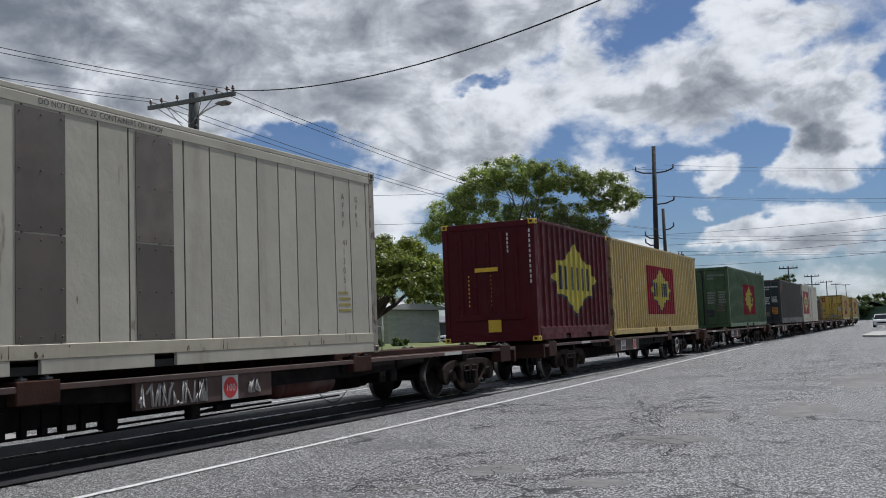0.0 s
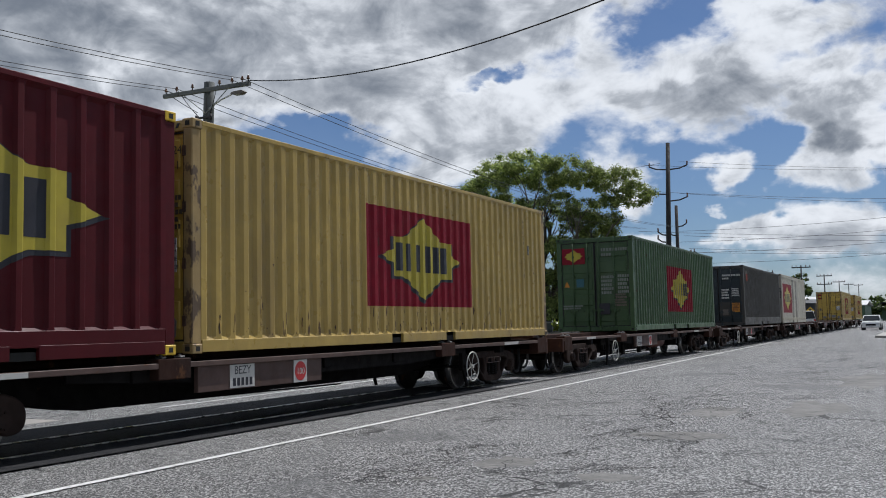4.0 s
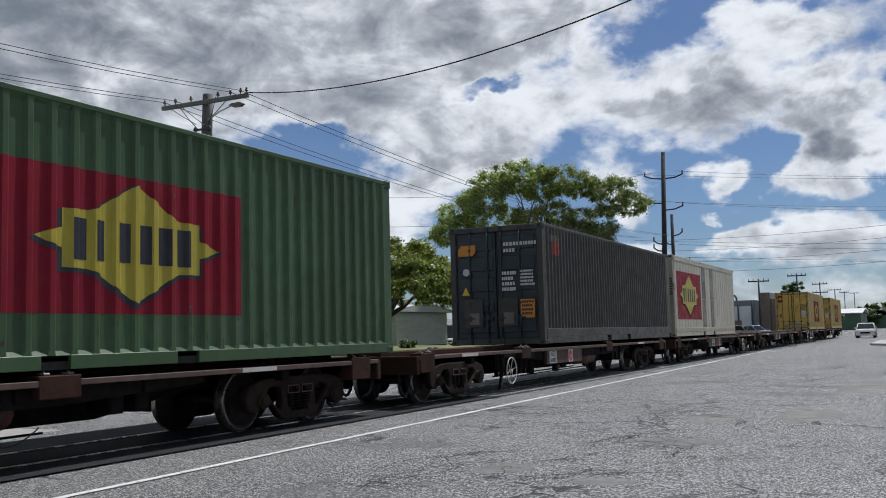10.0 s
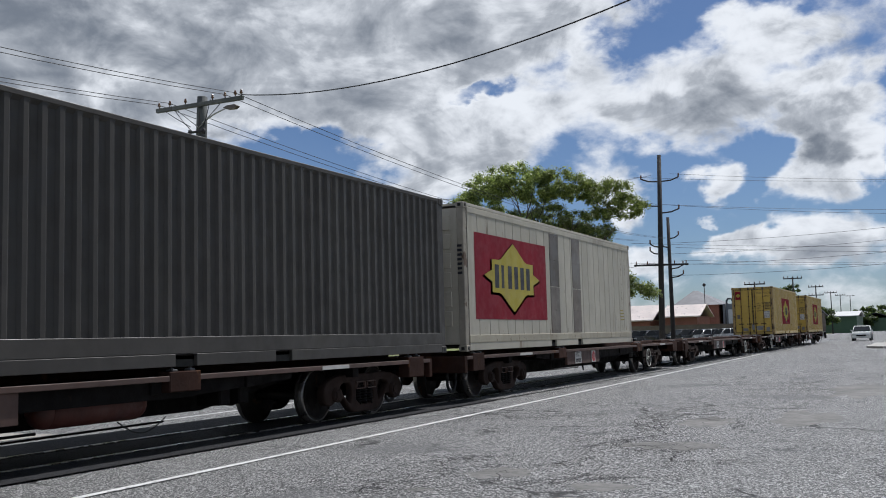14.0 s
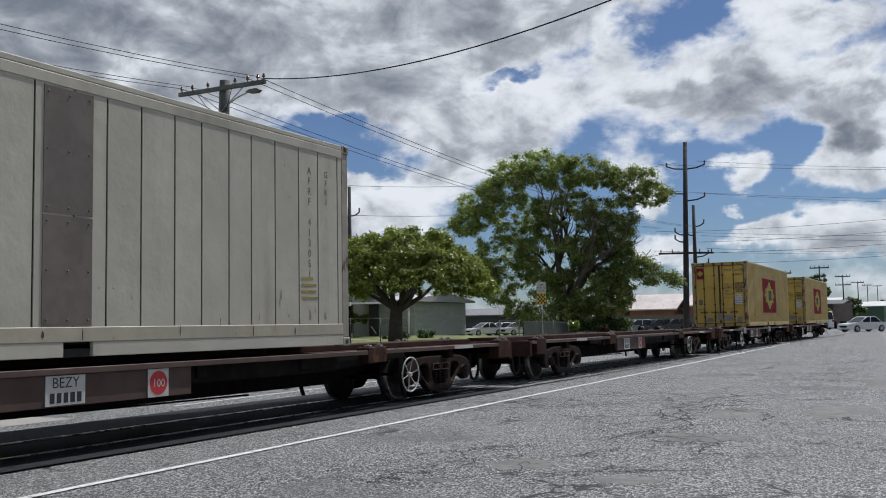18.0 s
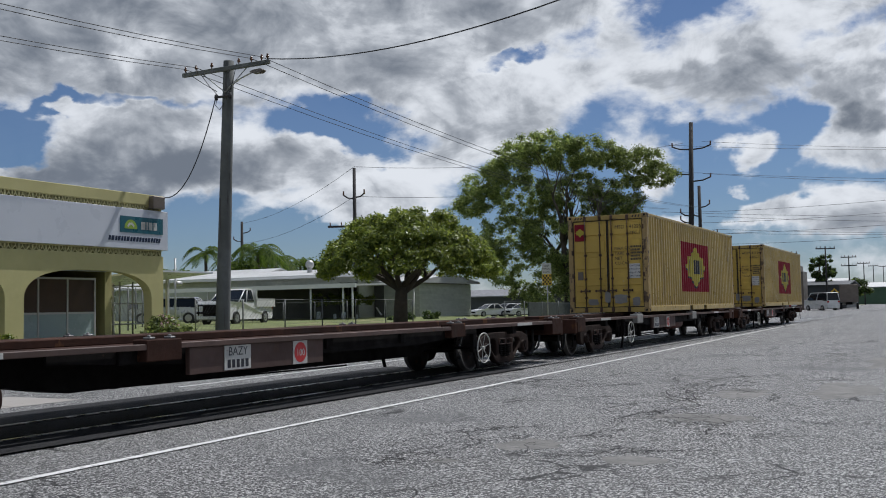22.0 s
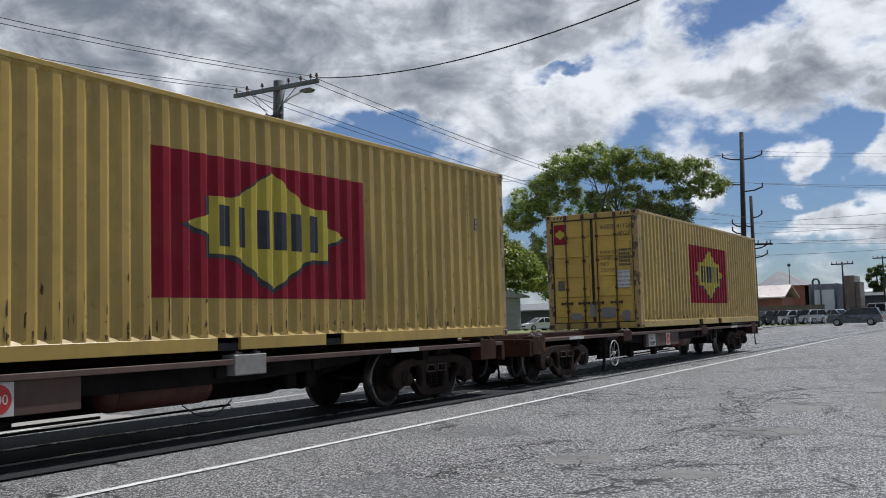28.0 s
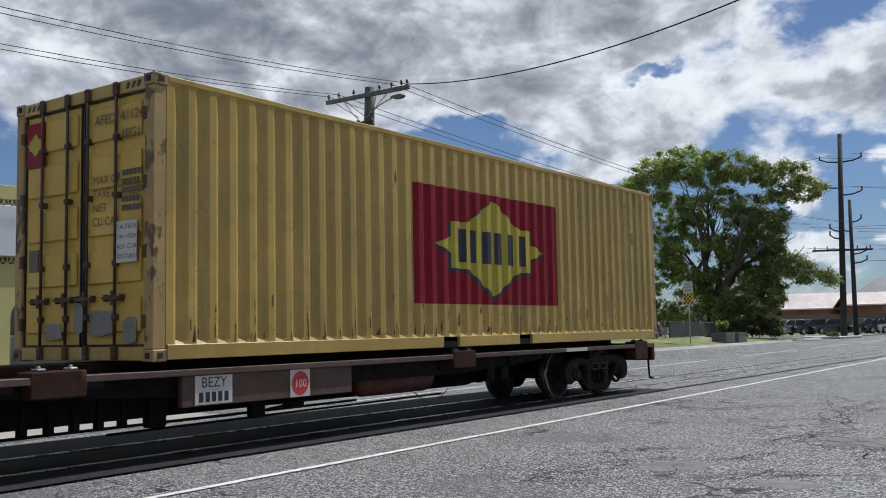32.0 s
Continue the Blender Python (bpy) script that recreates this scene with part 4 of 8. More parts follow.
def maroon_container():
    L_ = 6.06
    c = container_shell("freight_container", L_, "maroon", "maroon corrugated short container with a yellow badge")
    near, pts = corrugated_sides(c, L_, "maroon", BASE + 0.13)
    badge(near, pts, 2.84, 2.53, 1.92, 0.91)
    for s in (-1, 1):
        bm = B()
        box(bm, s * HALF - s * 0.06, s * HALF - s * 0.006, 0.18, L_ - 0.18, BASE + 0.14, BASE + 0.31, 0.006)
        part("bottom_skirt", bm, "maroon", c)
    bm = CASTING.copy()
    yellow_foot = mesh_of("corner_casting_bright", bm, "decal_yellow")
    for o in c.children:
        if o.name.startswith("corner_casting"):
            o.data = yellow_foot
    # closed end of flat plates with upright folds
    bm = B()
    box(bm, -HALF + 0.15, HALF - 0.15, 0.03, 0.10, BASE + 0.15, TOP - 0.14, 0.004)
    part("end_wall", bm, "maroon", c)
    for nm, x0, x1, y0, y1, lo, hi in (("end_sill", -HALF + 0.15, HALF - 0.15, 0.0, 0.1, BASE + 0.01, BASE + 0.16), ("end_header", -HALF + 0.15, HALF - 0.15, 0.0, 0.1, TOP - 0.16, TOP - 0.015), ("end_rail", -0.9, 0.9, -0.01, 0.03, BASE + 0.52, BASE + 0.66)):
        bm = B()
        box(bm, x0, x1, y0, y1, lo, hi, 0.008)
        part(nm, bm, "maroon", c)
    for x in (-0.72, -0.36, 0.0, 0.36, 0.72):
        bm = B()
        prism(bm, [(x - 0.05, 0.03), (x - 0.025, -0.005), (x + 0.025, -0.005), (x + 0.05, 0.03)], "z", BASE + 0.66, TOP - 0.25)
        part("end_rib", bm, "maroon", c)
    plate(c, "yellow_arrow", -0.35, 0.25, 2.67, 2.77, "decal_yellow", "yellow arrow strip", -0.008)
    plate(c, "notice", -0.05, 0.28, 1.22, 1.60, "decal_yellow", "yellow notice plate", 0.0)
    for x in (-0.55, 0.02):
        bm = B()
        for k in range(8):
            box(bm, x, x + 0.03, 0.018, 0.03, 1.85 + k * 0.10, 1.90 + k * 0.10)
        tagged(part("marker_strip", bm, "decal_yellow", c), kind="stuff")
    bm = B()
    for k in range(5):
        box(bm, 0.5, 0.54, -0.004, 0.0, 3.5 - k * 0.1, 3.57 - k * 0.1)
    for k in range(11):
        box(bm, 1.06, 1.10, -0.004, 0.0, 3.55 - k * 0.12, 3.63 - k * 0.12)
    tagged(part("code_marking", bm, "decal_white", c), kind="stuff")
    end_wall(c, L_ - 0.05, "maroon")
    return c


def charcoal_container():
    c, near, pts = plain_container("charcoal", "navy", 12.4, "weathered charcoal corrugated container with dark slate doors")
    painted("red_patch", [(0.55, 3.13), (1.12, 3.13), (1.12, 3.50), (0.55, 3.50)], pts, "faded_red", near, 0.003, "faded red brand patch")
    bm = B()
    painted("brand_bar", [(0.45, 3.46), (1.0, 3.46), (1.0, 3.62), (0.45, 3.62)], pts, "steel_patch", near, 0.005)
    prism(bm, [(-0.98, 3.16), (-0.6, 3.16), (-0.52, 3.25), (-0.52, 3.42), (-0.9, 3.42), (-0.98, 3.33)], "y", -0.012, 0.0)
    part("orange_patch", bm, "decal_orange", c, "orange brand patch")
    bm = B()
    prism(bm, [(-0.9, 2.2), (-0.7, 2.2), (-0.8, 2.4)], "y", -0.012, 0.0)
    part("warning_triangle", bm, "decal_yellow", c)
    bm = B()
    tube(bm, (-0.78, -0.012, 2.76), (-0.78, 0.0, 2.76), 0.09, seg=14)
    part("white_roundel", bm, "decal_white", c)
    bm = B()
    bars(bm, 0.22, 3.44, (1.0, 0.35), -0.012, 0.85, 0.085, 0.8)
    bars(bm, 0.16, 2.74, (0.42, 0.36, 0.42, 0.42), -0.012, 0.8, 0.08, 0.6)
    bars(bm, 0.62, 2.76, (1.0, 1.0, 1.0, 1.0, 1.0), -0.012, 0.34, 0.05, 0.6)
    tagged(part("weight_table", bm, "decal_white", c), kind="stuff")
    plate(c, "orange_notice", 0.62, 0.98, 1.62, 2.06, "decal_orange", "orange notice plate", -0.012)
    bm = B()
    bars(bm, 0.66, 2.03, (1.0, 0.9, 1.0, 1.0), -0.021, 0.26, 0.055, 0.7)
    tagged(part("notice_marking", bm, "ink", c), kind="stuff")
    for s in (-1, 1):
        bm = B()
        box(bm, s * HALF - s * 0.06, s * HALF - s * 0.005, 0.18, 12.22, BASE + 0.168, BASE + 0.37, 0.006)
        part("bottom_skirt", bm, "charcoal", c)
    for x in (-0.85, 0.05):
        bm = B()
        box(bm, x, x + 0.50, -0.02, -0.008, 1.42, 2.10, 0.006)
        part("vent_panel", bm, "charcoal", c)
        plate(c, "grey_sticker", x + 0.14, x + 0.40, 1.48, 1.76, "steel_patch", "", -0.024)
    return c


def white_container(badge_panel):
    L_, z0, z1 = 12.19, BASE, TOP + 0.07
    c = container_shell("freight_container", L_, "white", "dented white refrigerated container with a red badge panel" if badge_panel else "dented white refrigerated container with grey steel patches", z1=z1)
    pts = [(0.0, 0.0), (L_ - 0.36, 0.0)]
    rnd = random.Random(5)
    near = None
    for s in (1, -1):
        core = B()
        box(core, -0.06, -0.012, 0, L_ - 0.36, z0 + 0.30, z1 - 0.10)
        side = part("side_wall", core, "hollow", c)
        side.location = (s * (HALF - 0.01), 0.18, 0)
        y, k = 0.0, 0
        while y < L_ - 0.45:
            w = (0.50, 0.53, 0.46, 0.5, 0.44)[k % 5]
            w = min(w, L_ - 0.36 - y)
            bm = B()
            x1 = 0.0 if s > 0 else 0.012
            box(bm, x1 - 0.014, x1, y + 0.013, y + w - 0.013, z0 + 0.30, z1 - 0.10)
            part("side_panel", bm, "white", side)
            y += w
            k += 1
        bm = B()
        box(bm, -0.03, 0.012, 0, L_ - 0.36, z0 + 0.165, z0 + 0.32, 0.008)
        part("kick_rail", bm, "white_kick", side)
        bm = B()
        box(bm, -0.03, 0.010, 0, L_ - 0.36, z1 - 0.20, z1 - 0.08, 0.008)
        part("head_rail", bm, "white", side)
        if s > 0:
            near = side
    scrapes(near, pts, L_ - 0.3, z0 + 0.2, z0 + 0.42, 34, 12 + badge_panel, lift=0.014)
    scrapes(near, pts, L_ - 0.3, z0 + 0.4, z1 - 0.2, 26, 14 + badge_panel, mat="stain", lift=0.002)
    for y0, y1 in ((4.78, 5.42), (6.46, 7.09)):
        for a, b in ((z0 + 0.33, 2.42), (2.44, z1 - 0.22)):
            bm = B()
            box(bm, 0.0, 0.008, y0, y1, a, b)
            for zz in (a + 0.06, (a + b) / 2, b - 0.06):
                for yy in (y0 + 0.05, (y0 + y1) / 2, y1 - 0.05):
                    ball(bm, (0.009, yy, zz), 0.012, 6, 4)
            part("steel_patch", bm, "steel_patch", near)
    if badge_panel:
        cy = 2.40
        painted("badge_panel", [(cy - 2.08, 1.62), (cy + 2.08, 1.62), (cy + 2.08, 3.38), (cy - 2.08, 3.38)], pts, "red_sign", near, 0.004, "red painted panel")
        badge(near, pts, cy, 2.53, 1.6, 0.75)
    else:
        ob = writing("roof_warning", "DO NOT STACK 20' CONTAINERS ON ROOF", 0.092, "ink", near, Matrix.Translation((0.013, 5.06, z1 - 0.165)) @ Euler((math.pi / 2, 0, math.pi / 2)).to_matrix().to_4x4())
    # upright marks at the far end
    upright = Euler((math.pi / 2, 0, math.pi / 2)).to_matrix().to_4x4()
    writing("code_letters", "\n".join("AFRF 413051"), 0.145, "faded_ink", near, Matrix.Translation((0.003, L_ - 1.19, 3.40)) @ upright, align="CENTER")
    writing("type_letters", "\n".join("GFR3"), 0.13, "faded_ink", near, Matrix.Translation((0.003, L_ - 0.78, 3.40)) @ upright, align="CENTER")
    bm = B()
    for k, share in enumerate((0.8, 1.0, 1.0, 1.1)):
        box(bm, 0.0, 0.004, L_ - 1.38, L_ - 1.38 + 0.34 * share, 1.92 - k * 0.09, 1.955 - k * 0.09)
    tagged(part("caution_marking", bm, "dull_yellow", near), kind="stuff")
    # machinery end
    bm = B()
    box(bm, -HALF + 0.15, HALF - 0.15, 0.02, 0.10, z0 + 0.14, z1 - 0.12, 0.006)
    for k in range(6):
        box(bm, -HALF + 0.3, HALF - 0.3, 0.0, 0.03, z0 + 0.5 + k * 0.38, z0 + 0.8 + k * 0.38, 0.008)
    part("end_wall", bm, "white", c)
    bm = B()
    for k in range(7):
        box(bm, HALF - 0.15, HALF - 0.05, -0.004, 0.002, 2.5 + k * 0.09, 2.55 + k * 0.09)
    part("warning_stripe", bm, "ink", c)
    end_wall(c, L_ - 0.05, "white", z1=z1)
    return c


# -- wagon: origin at the near coupler's middle on the rail, running to LONG --
LONG, WHEEL_R = 19.0, 0.42


def spun(bm, prof, seg):
    """A wheel's profile (across, radius) turned about the axle."""
    rings = [[bm.verts.new((x, r * math.cos(2 * math.pi * k / seg), r * math.sin(2 * math.pi * k / seg))) for k in range(seg)] for x, r in prof]
    for a, b in zip(rings[:-1], rings[1:]):
        for k in range(seg):
            bm.faces.new((a[k], a[(k + 1) % seg], b[(k + 1) % seg], b[k])).smooth = True
    return bm


AXLE = mesh_of("wheelset", tube(B(), (-0.80, 0, 0), (0.80, 0, 0), 0.075, seg=10), "wheel")
WHEEL = mesh_of("wheel", spun(B(), [(0.50, 0.07), (0.50, 0.445), (0.53, 0.445), (0.535, WHEEL_R), (0.635, WHEEL_R - 0.006), (0.635, 0.34), (0.60, 0.33), (0.585, 0.14), (0.65, 0.12), (0.65, 0.07)], 32), "wheel")
TREAD = mesh_of("tread", spun(B(), [(0.538, WHEEL_R + 0.003), (0.632, WHEEL_R - 0.002), (0.638, WHEEL_R - 0.012), (0.638, WHEEL_R - 0.035)], 36), "tread")


def cast_plate(rings, deep, round_, mat, name):
    """A cast plate with holes in the plane of (along, height), its edges rounded, facing +x."""
    cu = bpy.data.curves.new("cast", "CURVE")
    cu.dimensions, cu.fill_mode = "2D", "BOTH"
    cu.extrude, cu.bevel_depth, cu.bevel_resolution = deep / 2 - round_, round_, 1
    for ring in rings:
        sp = cu.splines.new("POLY")
        sp.points.add(len(ring) - 1)
        for q, (y, z) in zip(sp.points, ring):
            q.co = (y, z, 0, 1)
        sp.use_cyclic_u = True
    ob = new("cast", cu)
    bpy.context.view_layer.update()
    me = bpy.data.meshes.new_from_object(ob.evaluated_get(bpy.context.evaluated_depsgraph_get()))
    bpy.data.objects.remove(ob)
    bm = B()
    bm.from_mesh(me)
    bmesh.ops.remove_doubles(bm, verts=bm.verts[:], dist=0.0005)
    bmesh.ops.transform(bm, verts=bm.verts[:], matrix=Matrix(((0, 0, 1, deep / 2), (1, 0, 0, 0), (0, 1, 0, 0), (0, 0, 0, 1))))
    return bm


def soft_ring(pts, times=2):
    """Cuts the corners of a ring so that it runs smoothly."""
    for _ in range(times):
        out = []
        for (ay, az), (by, bz) in zip(pts, pts[1:] + pts[:1]):
            out += [(ay * 0.75 + by * 0.25, az * 0.75 + bz * 0.25), (ay * 0.25 + by * 0.75, az * 0.25 + bz * 0.75)]
        pts = out
    return pts


def side_frame_mesh():
    """Cast bogie side: arched top, two rounded openings, spring window, axle boxes; outer face towards +x."""
    half = [(0.0, 0.70), (0.45, 0.71), (0.82, 0.69), (1.10, 0.63), (1.22, 0.52), (1.20, 0.32), (1.02, 0.27), (0.92, 0.33), (0.76, 0.40), (0.62, 0.36), (0.44, 0.17), (0.30, 0.13), (0.0, 0.13)]
    outer = half + [(-y, z) for y, z in half[-2:0:-1]]
    hole = [(0.39, 0.62), (0.68, 0.62), (0.80, 0.54), (0.74, 0.46), (0.50, 0.24), (0.39, 0.25)]
    window = [(-0.30, 0.21), (0.30, 0.21), (0.30, 0.60), (-0.30, 0.60)]
    bm = cast_plate([soft_ring(outer), soft_ring(hole), soft_ring([(-y, z) for y, z in hole]), soft_ring(window, 1)], 0.13, 0.022, "wagon", "side_frame")
    for s in (-1, 1):
        tube(bm, (0.02, s * 0.90, WHEEL_R), (0.19, s * 0.90, WHEEL_R), 0.11, seg=14)
        tube(bm, (0.19, s * 0.90, WHEEL_R), (0.21, s * 0.90, WHEEL_R), 0.07, seg=10)
        for k in range(5):
            a = k * 1.256
            tube(bm, (0.19, s * 0.90 + 0.085 * math.cos(a), WHEEL_R + 0.085 * math.sin(a)), (0.205, s * 0.90 + 0.085 * math.cos(a), WHEEL_R + 0.085 * math.sin(a)), 0.016, seg=6)
    return mesh_of("side_frame", bm, "bogie_cast")


def spring_mesh():
    """One coil spring standing on the frame."""
    bm = B()
    pipe(bm, [(0.068 * math.cos(k * 0.7854), 0.068 * math.sin(k * 0.7854), 0.24 + 0.0052 * k) for k in range(57)], 0.017, 5)
    return mesh_of("coil_spring", bm, "wagon_dark")


def handwheel_mesh():
    bm = B()
    n, r = 32, 0.275
    for k in range(n):
        a, b = 2 * math.pi * k / n, 2 * math.pi * (k + 1) / n
        tube(bm, (0, r * math.cos(a), r * math.sin(a)), (0, r * math.cos(b), r * math.sin(b)), 0.012, seg=6, caps=False)
    for k in range(6):
        a = math.pi * k / 3 + 0.25
        tube(bm, (-0.03, 0, 0), (0, r * math.cos(a), r * math.sin(a)), 0.007, seg=6, caps=False)
    tube(bm, (-0.06, 0, 0), (0.015, 0, 0), 0.035, seg=10)
    return mesh_of("handwheel", bm, "handwheel")


SIDE_FRAME, SPRING, HANDWHEEL = side_frame_mesh(), spring_mesh(), handwheel_mesh()


def wagon(bogies):
    """A wagon whose bogies turn about these places along it."""
    w = thing("container_wagon", Matrix(), "rusty brown skeletal container wagon on two bogies", "rail wagon", "rail wagons")
    # centre sill, deep in the middle
    bm = B()
    # underframe steel carries the shade below the deck in its colour
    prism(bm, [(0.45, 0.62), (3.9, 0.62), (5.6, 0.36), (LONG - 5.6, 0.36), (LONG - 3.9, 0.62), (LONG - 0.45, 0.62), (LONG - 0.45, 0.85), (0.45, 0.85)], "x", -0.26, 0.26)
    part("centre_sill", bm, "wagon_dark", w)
    # side sills with their flange
    for s in (-1, 1):
        bm = B()
        box(bm, s * 1.10, s * 1.21, 0.45, LONG - 0.45, 0.83, 0.895, 0.006)
        part("side_flange", bm, "wagon_flange", w)
        bm = B()
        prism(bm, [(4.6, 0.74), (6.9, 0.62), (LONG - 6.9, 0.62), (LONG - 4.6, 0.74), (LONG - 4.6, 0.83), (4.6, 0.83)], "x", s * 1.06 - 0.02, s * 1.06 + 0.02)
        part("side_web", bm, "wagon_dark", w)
        # the plated stretch that carries the marks
        bm = B()
        box(bm, s * 1.10, s * 1.17, 7.0 if s > 0 else 9.75, 9.6 if s > 0 else 12.45, 0.51, 0.83, 0.006)
        part("side_plate", bm, "side_plate", w)
        for y in (0.75, 5.6, 12.0 if s > 0 else 12.9, LONG - 1.0):
            bm = B()
            box(bm, s * 1.0, s * 1.215, y - 0.28, y + 0.28, 0.70 if 1 < y < LONG - 2 else 0.60, 0.945, 0.012)
            part("pedestal", bm, "wagon", w)
            for d in (-0.16, 0.16):
                bm = B()
                box(bm, s * 1.08, s * 1.19, y + d - 0.045, y + d + 0.045, 0.942, 0.972, 0.01)
                ball(bm, (s * 1.135, y + d, 0.972), 0.024, 8, 5)
                part("twist_lock", bm, "twist", w)
        for y in (2.2, 15.0):
            bm = B()
            box(bm, s * 1.205, s * 1.216, y, y + 0.75, 0.835, 0.89)
            part("white_mark", bm, "decal_white", w)
    # cross bearers and deck plates
    for y in (0.6, 2.9, 5.6, 7.4, 9.5, 11.6, 13.4, 16.1, LONG - 0.6):
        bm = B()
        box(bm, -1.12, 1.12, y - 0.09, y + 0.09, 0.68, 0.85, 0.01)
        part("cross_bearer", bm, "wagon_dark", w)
    for y0, y1 in ((0.45, 5.0), (5.0, LONG - 5.0), (LONG - 5.0, LONG - 0.45)):
        bm = B()
        box(bm, -1.0, 1.0, y0, y1, 0.855, 0.88, 0.004)
        part("deck_plate", bm, "wagon", w)
    bm = B()
    for x in (-0.62, 0.62):
        box(bm, x - 0.06, x + 0.06, 5.0, LONG - 5.0, 0.76, 0.85)
    part("stringer", bm, "wagon", w)
    bm = B()
    box(bm, -0.36, 0.36, 0.55, LONG - 0.55, 0.88, 0.972, 0.01)
    part("deck_beam", bm, "wagon", w)
    # head stocks, couplers and hoses
    for y, s in ((0.42, -1), (LONG - 0.42, 1)):
        bm = B()
        box(bm, -1.2, 1.2, y - 0.06, y + 0.06, 0.57, 0.90, 0.012)
        part("head_stock", bm, "wagon", w)
        bm = B()
        box(bm, -0.09, 0.09, min(y, y + s * 0.42), max(y, y + s * 0.42), 0.62, 0.78, 0.02)
        box(bm, -0.17, 0.17, min(y + s * 0.24, y + s * 0.45), max(y + s * 0.24, y + s * 0.45), 0.56, 0.84, 0.04)
        part("coupler", bm, "wagon_dark", w)
        for x, inner in ((0.62, 0.34), (-0.62, 0.34)):
            bm = B()
            bent_tube(bm, [(x, y - s * (inner + 0.17 - 0.19 * math.cos(q)), 0.40 - (0.22 * math.sin(q) if q > 0 else 0)) for q in [math.pi * k / 12 for k in range(13)]], 0.03)
            for d in (-0.02, 0.36):
                tube(bm, (x, y - s * (inner + d), 0.39), (x, y - s * (inner + d), 0.70), 0.03, seg=8)
            part("brake_hose", bm, "rubber", w)
        bm = B()
        bent_tube(bm, [(0.3, y + s * 0.02, 0.66), (0.3, y + s * 0.08, 0.58), (0.3, y + s * 0.10, 0.40), (0.3, y + s * 0.16, 0.30), (0.3, y + s * 0.26, 0.24), (0.3, y + s * 0.41, 0.22)], 0.028)
        part("coupled_hose", bm, "rubber", w)
        bm = B()
        tube(bm, (1.1, y - s * 0.05, 0.60), (1.1, y, 0.24), 0.02, seg=6)
        tube(bm, (1.1, y, 0.24), (1.1, y + s * 0.16, 0.22), 0.022, seg=6)
        part("step_iron", bm, "wagon_dark", w)
    # bogies
    for c in bogies:
        bm = B()
        box(bm, -0.95, 0.95, c - 0.17, c + 0.17, 0.42, 0.60, 0.02)
        tube(bm, (0, c, 0.58), (0, c, 0.66), 0.18, seg=14)
        bogie = part("bogie", bm, "wagon_dark", w)
        for s in (-1, 1):
            f = part("side_frame", SIDE_FRAME, None, bogie)
            f.matrix_local = Matrix.Translation((s * 0.86, c, 0.0)) @ Matrix.Rotation(0 if s > 0 else math.pi, 4, "Z")
            for d in (-0.18, 0.0, 0.18):
                f = part("coil_spring", SPRING, None, bogie)
                f.location = (s * 0.93, c + d, 0.0)
            bm = B()
            for y in (-0.17, 0.17):
                box(bm, s * 1.0 - 0.02, s * 1.0 + 0.02, c + y - 0.14, c + y + 0.14, 0.585, 0.60)
                box(bm, s * 1.0 - 0.02, s * 1.0 + 0.02, c + y - 0.14, c + y - 0.125, 0.48, 0.60)
                box(bm, s * 1.0 - 0.02, s * 1.0 + 0.02, c + y + 0.125, c + y + 0.14, 0.48, 0.60)
                box(bm, s * 1.0 - 0.02, s * 1.0 + 0.02, c + y - 0.14, c + y + 0.14, 0.48, 0.495)
            part("bolster_guide", bm, "wagon_flange", bogie)
        bm = B()
        for y in (-0.45, 0.45):
            bm = B()
            tube(bm, (-0.8, c + y, 0.36), (0.8, c + y, 0.36), 0.035, seg=8)
            for s in (-1, 1):
                box(bm, s * 0.585 - 0.05, s * 0.585 + 0.05, c + y - 0.05, c + y + 0.05, 0.28, 0.52)
            part("brake_beam", bm, "wagon_dark", bogie)
    for y in [c + d for c in bogies for d in (-0.875, 0.875)]:
        a = part("wheelset", AXLE, None, w)
        a.location = (0, y, WHEEL_R)
        for turn in (0, math.pi):
            o = part("wheel", WHEEL, None, a)
            o.matrix_local = Matrix.Rotation(turn, 4, "Z")
            o = part("tread", TREAD, None, a, "polished steel tread")
            o.matrix_local = Matrix.Rotation(turn, 4, "Z")
    # handbrake
    for s in (1, -1):
        hw = part("handwheel", HANDWHEEL, None, w, "white spoked handbrake wheel")
        hw.matrix_local = Matrix.Translation((s * 1.24, 4.62, 0.47)) @ Matrix.Rotation(0 if s > 0 else math.pi, 4, "Z")
        bm = B()
        tube(bm, (s * 0.3, 4.62, 0.47), (s * 1.2, 4.62, 0.47), 0.025, seg=8)
        box(bm, s * 1.02 - 0.04, s * 1.02 + 0.04, 4.54, 4.70, 0.40, 0.90, 0.01)
        prism(bm, [(4.40, 0.08), (4.46, 0.08), (4.66, 0.48), (4.58, 0.50)], "x", s * 1.02 - 0.02, s * 1.02 + 0.02)
        part("handbrake_bracket", bm, "wagon_dark", w)
    # brake rigging under the middle
    bm = B()
    tube(bm, (0.72, 4.8, 0.33), (0.72, 10.2, 0.36), 0.016, seg=6)
    tube(bm, (0.50, 6.6, 0.25), (0.50, 12.4, 0.30), 0.014, seg=6)
    for k in range(7):
        y = 5.0 + k * 0.27
        box(bm, 0.68, 0.76, y - 0.035, y + 0.035, 0.34, 0.62)
    box(bm, 0.70, 0.73, 4.9, 7.1, 0.42, 0.84)
    box(bm, 0.66, 0.80, 6.9, 7.12, 0.30, 0.62, 0.02)
    box(bm, 0.86, 0.98, 8.15, 8.35, 0.30, 0.56, 0.02)
    box(bm, 0.88, 0.94, 8.7, 9.0, 0.38, 0.44)
    tube(bm, (0.9, 8.2, 0.36), (0.9, 9.1, 0.44), 0.014, seg=6)
    part("brake_rigging", bm, "wagon_dark", w)
    bm = B()
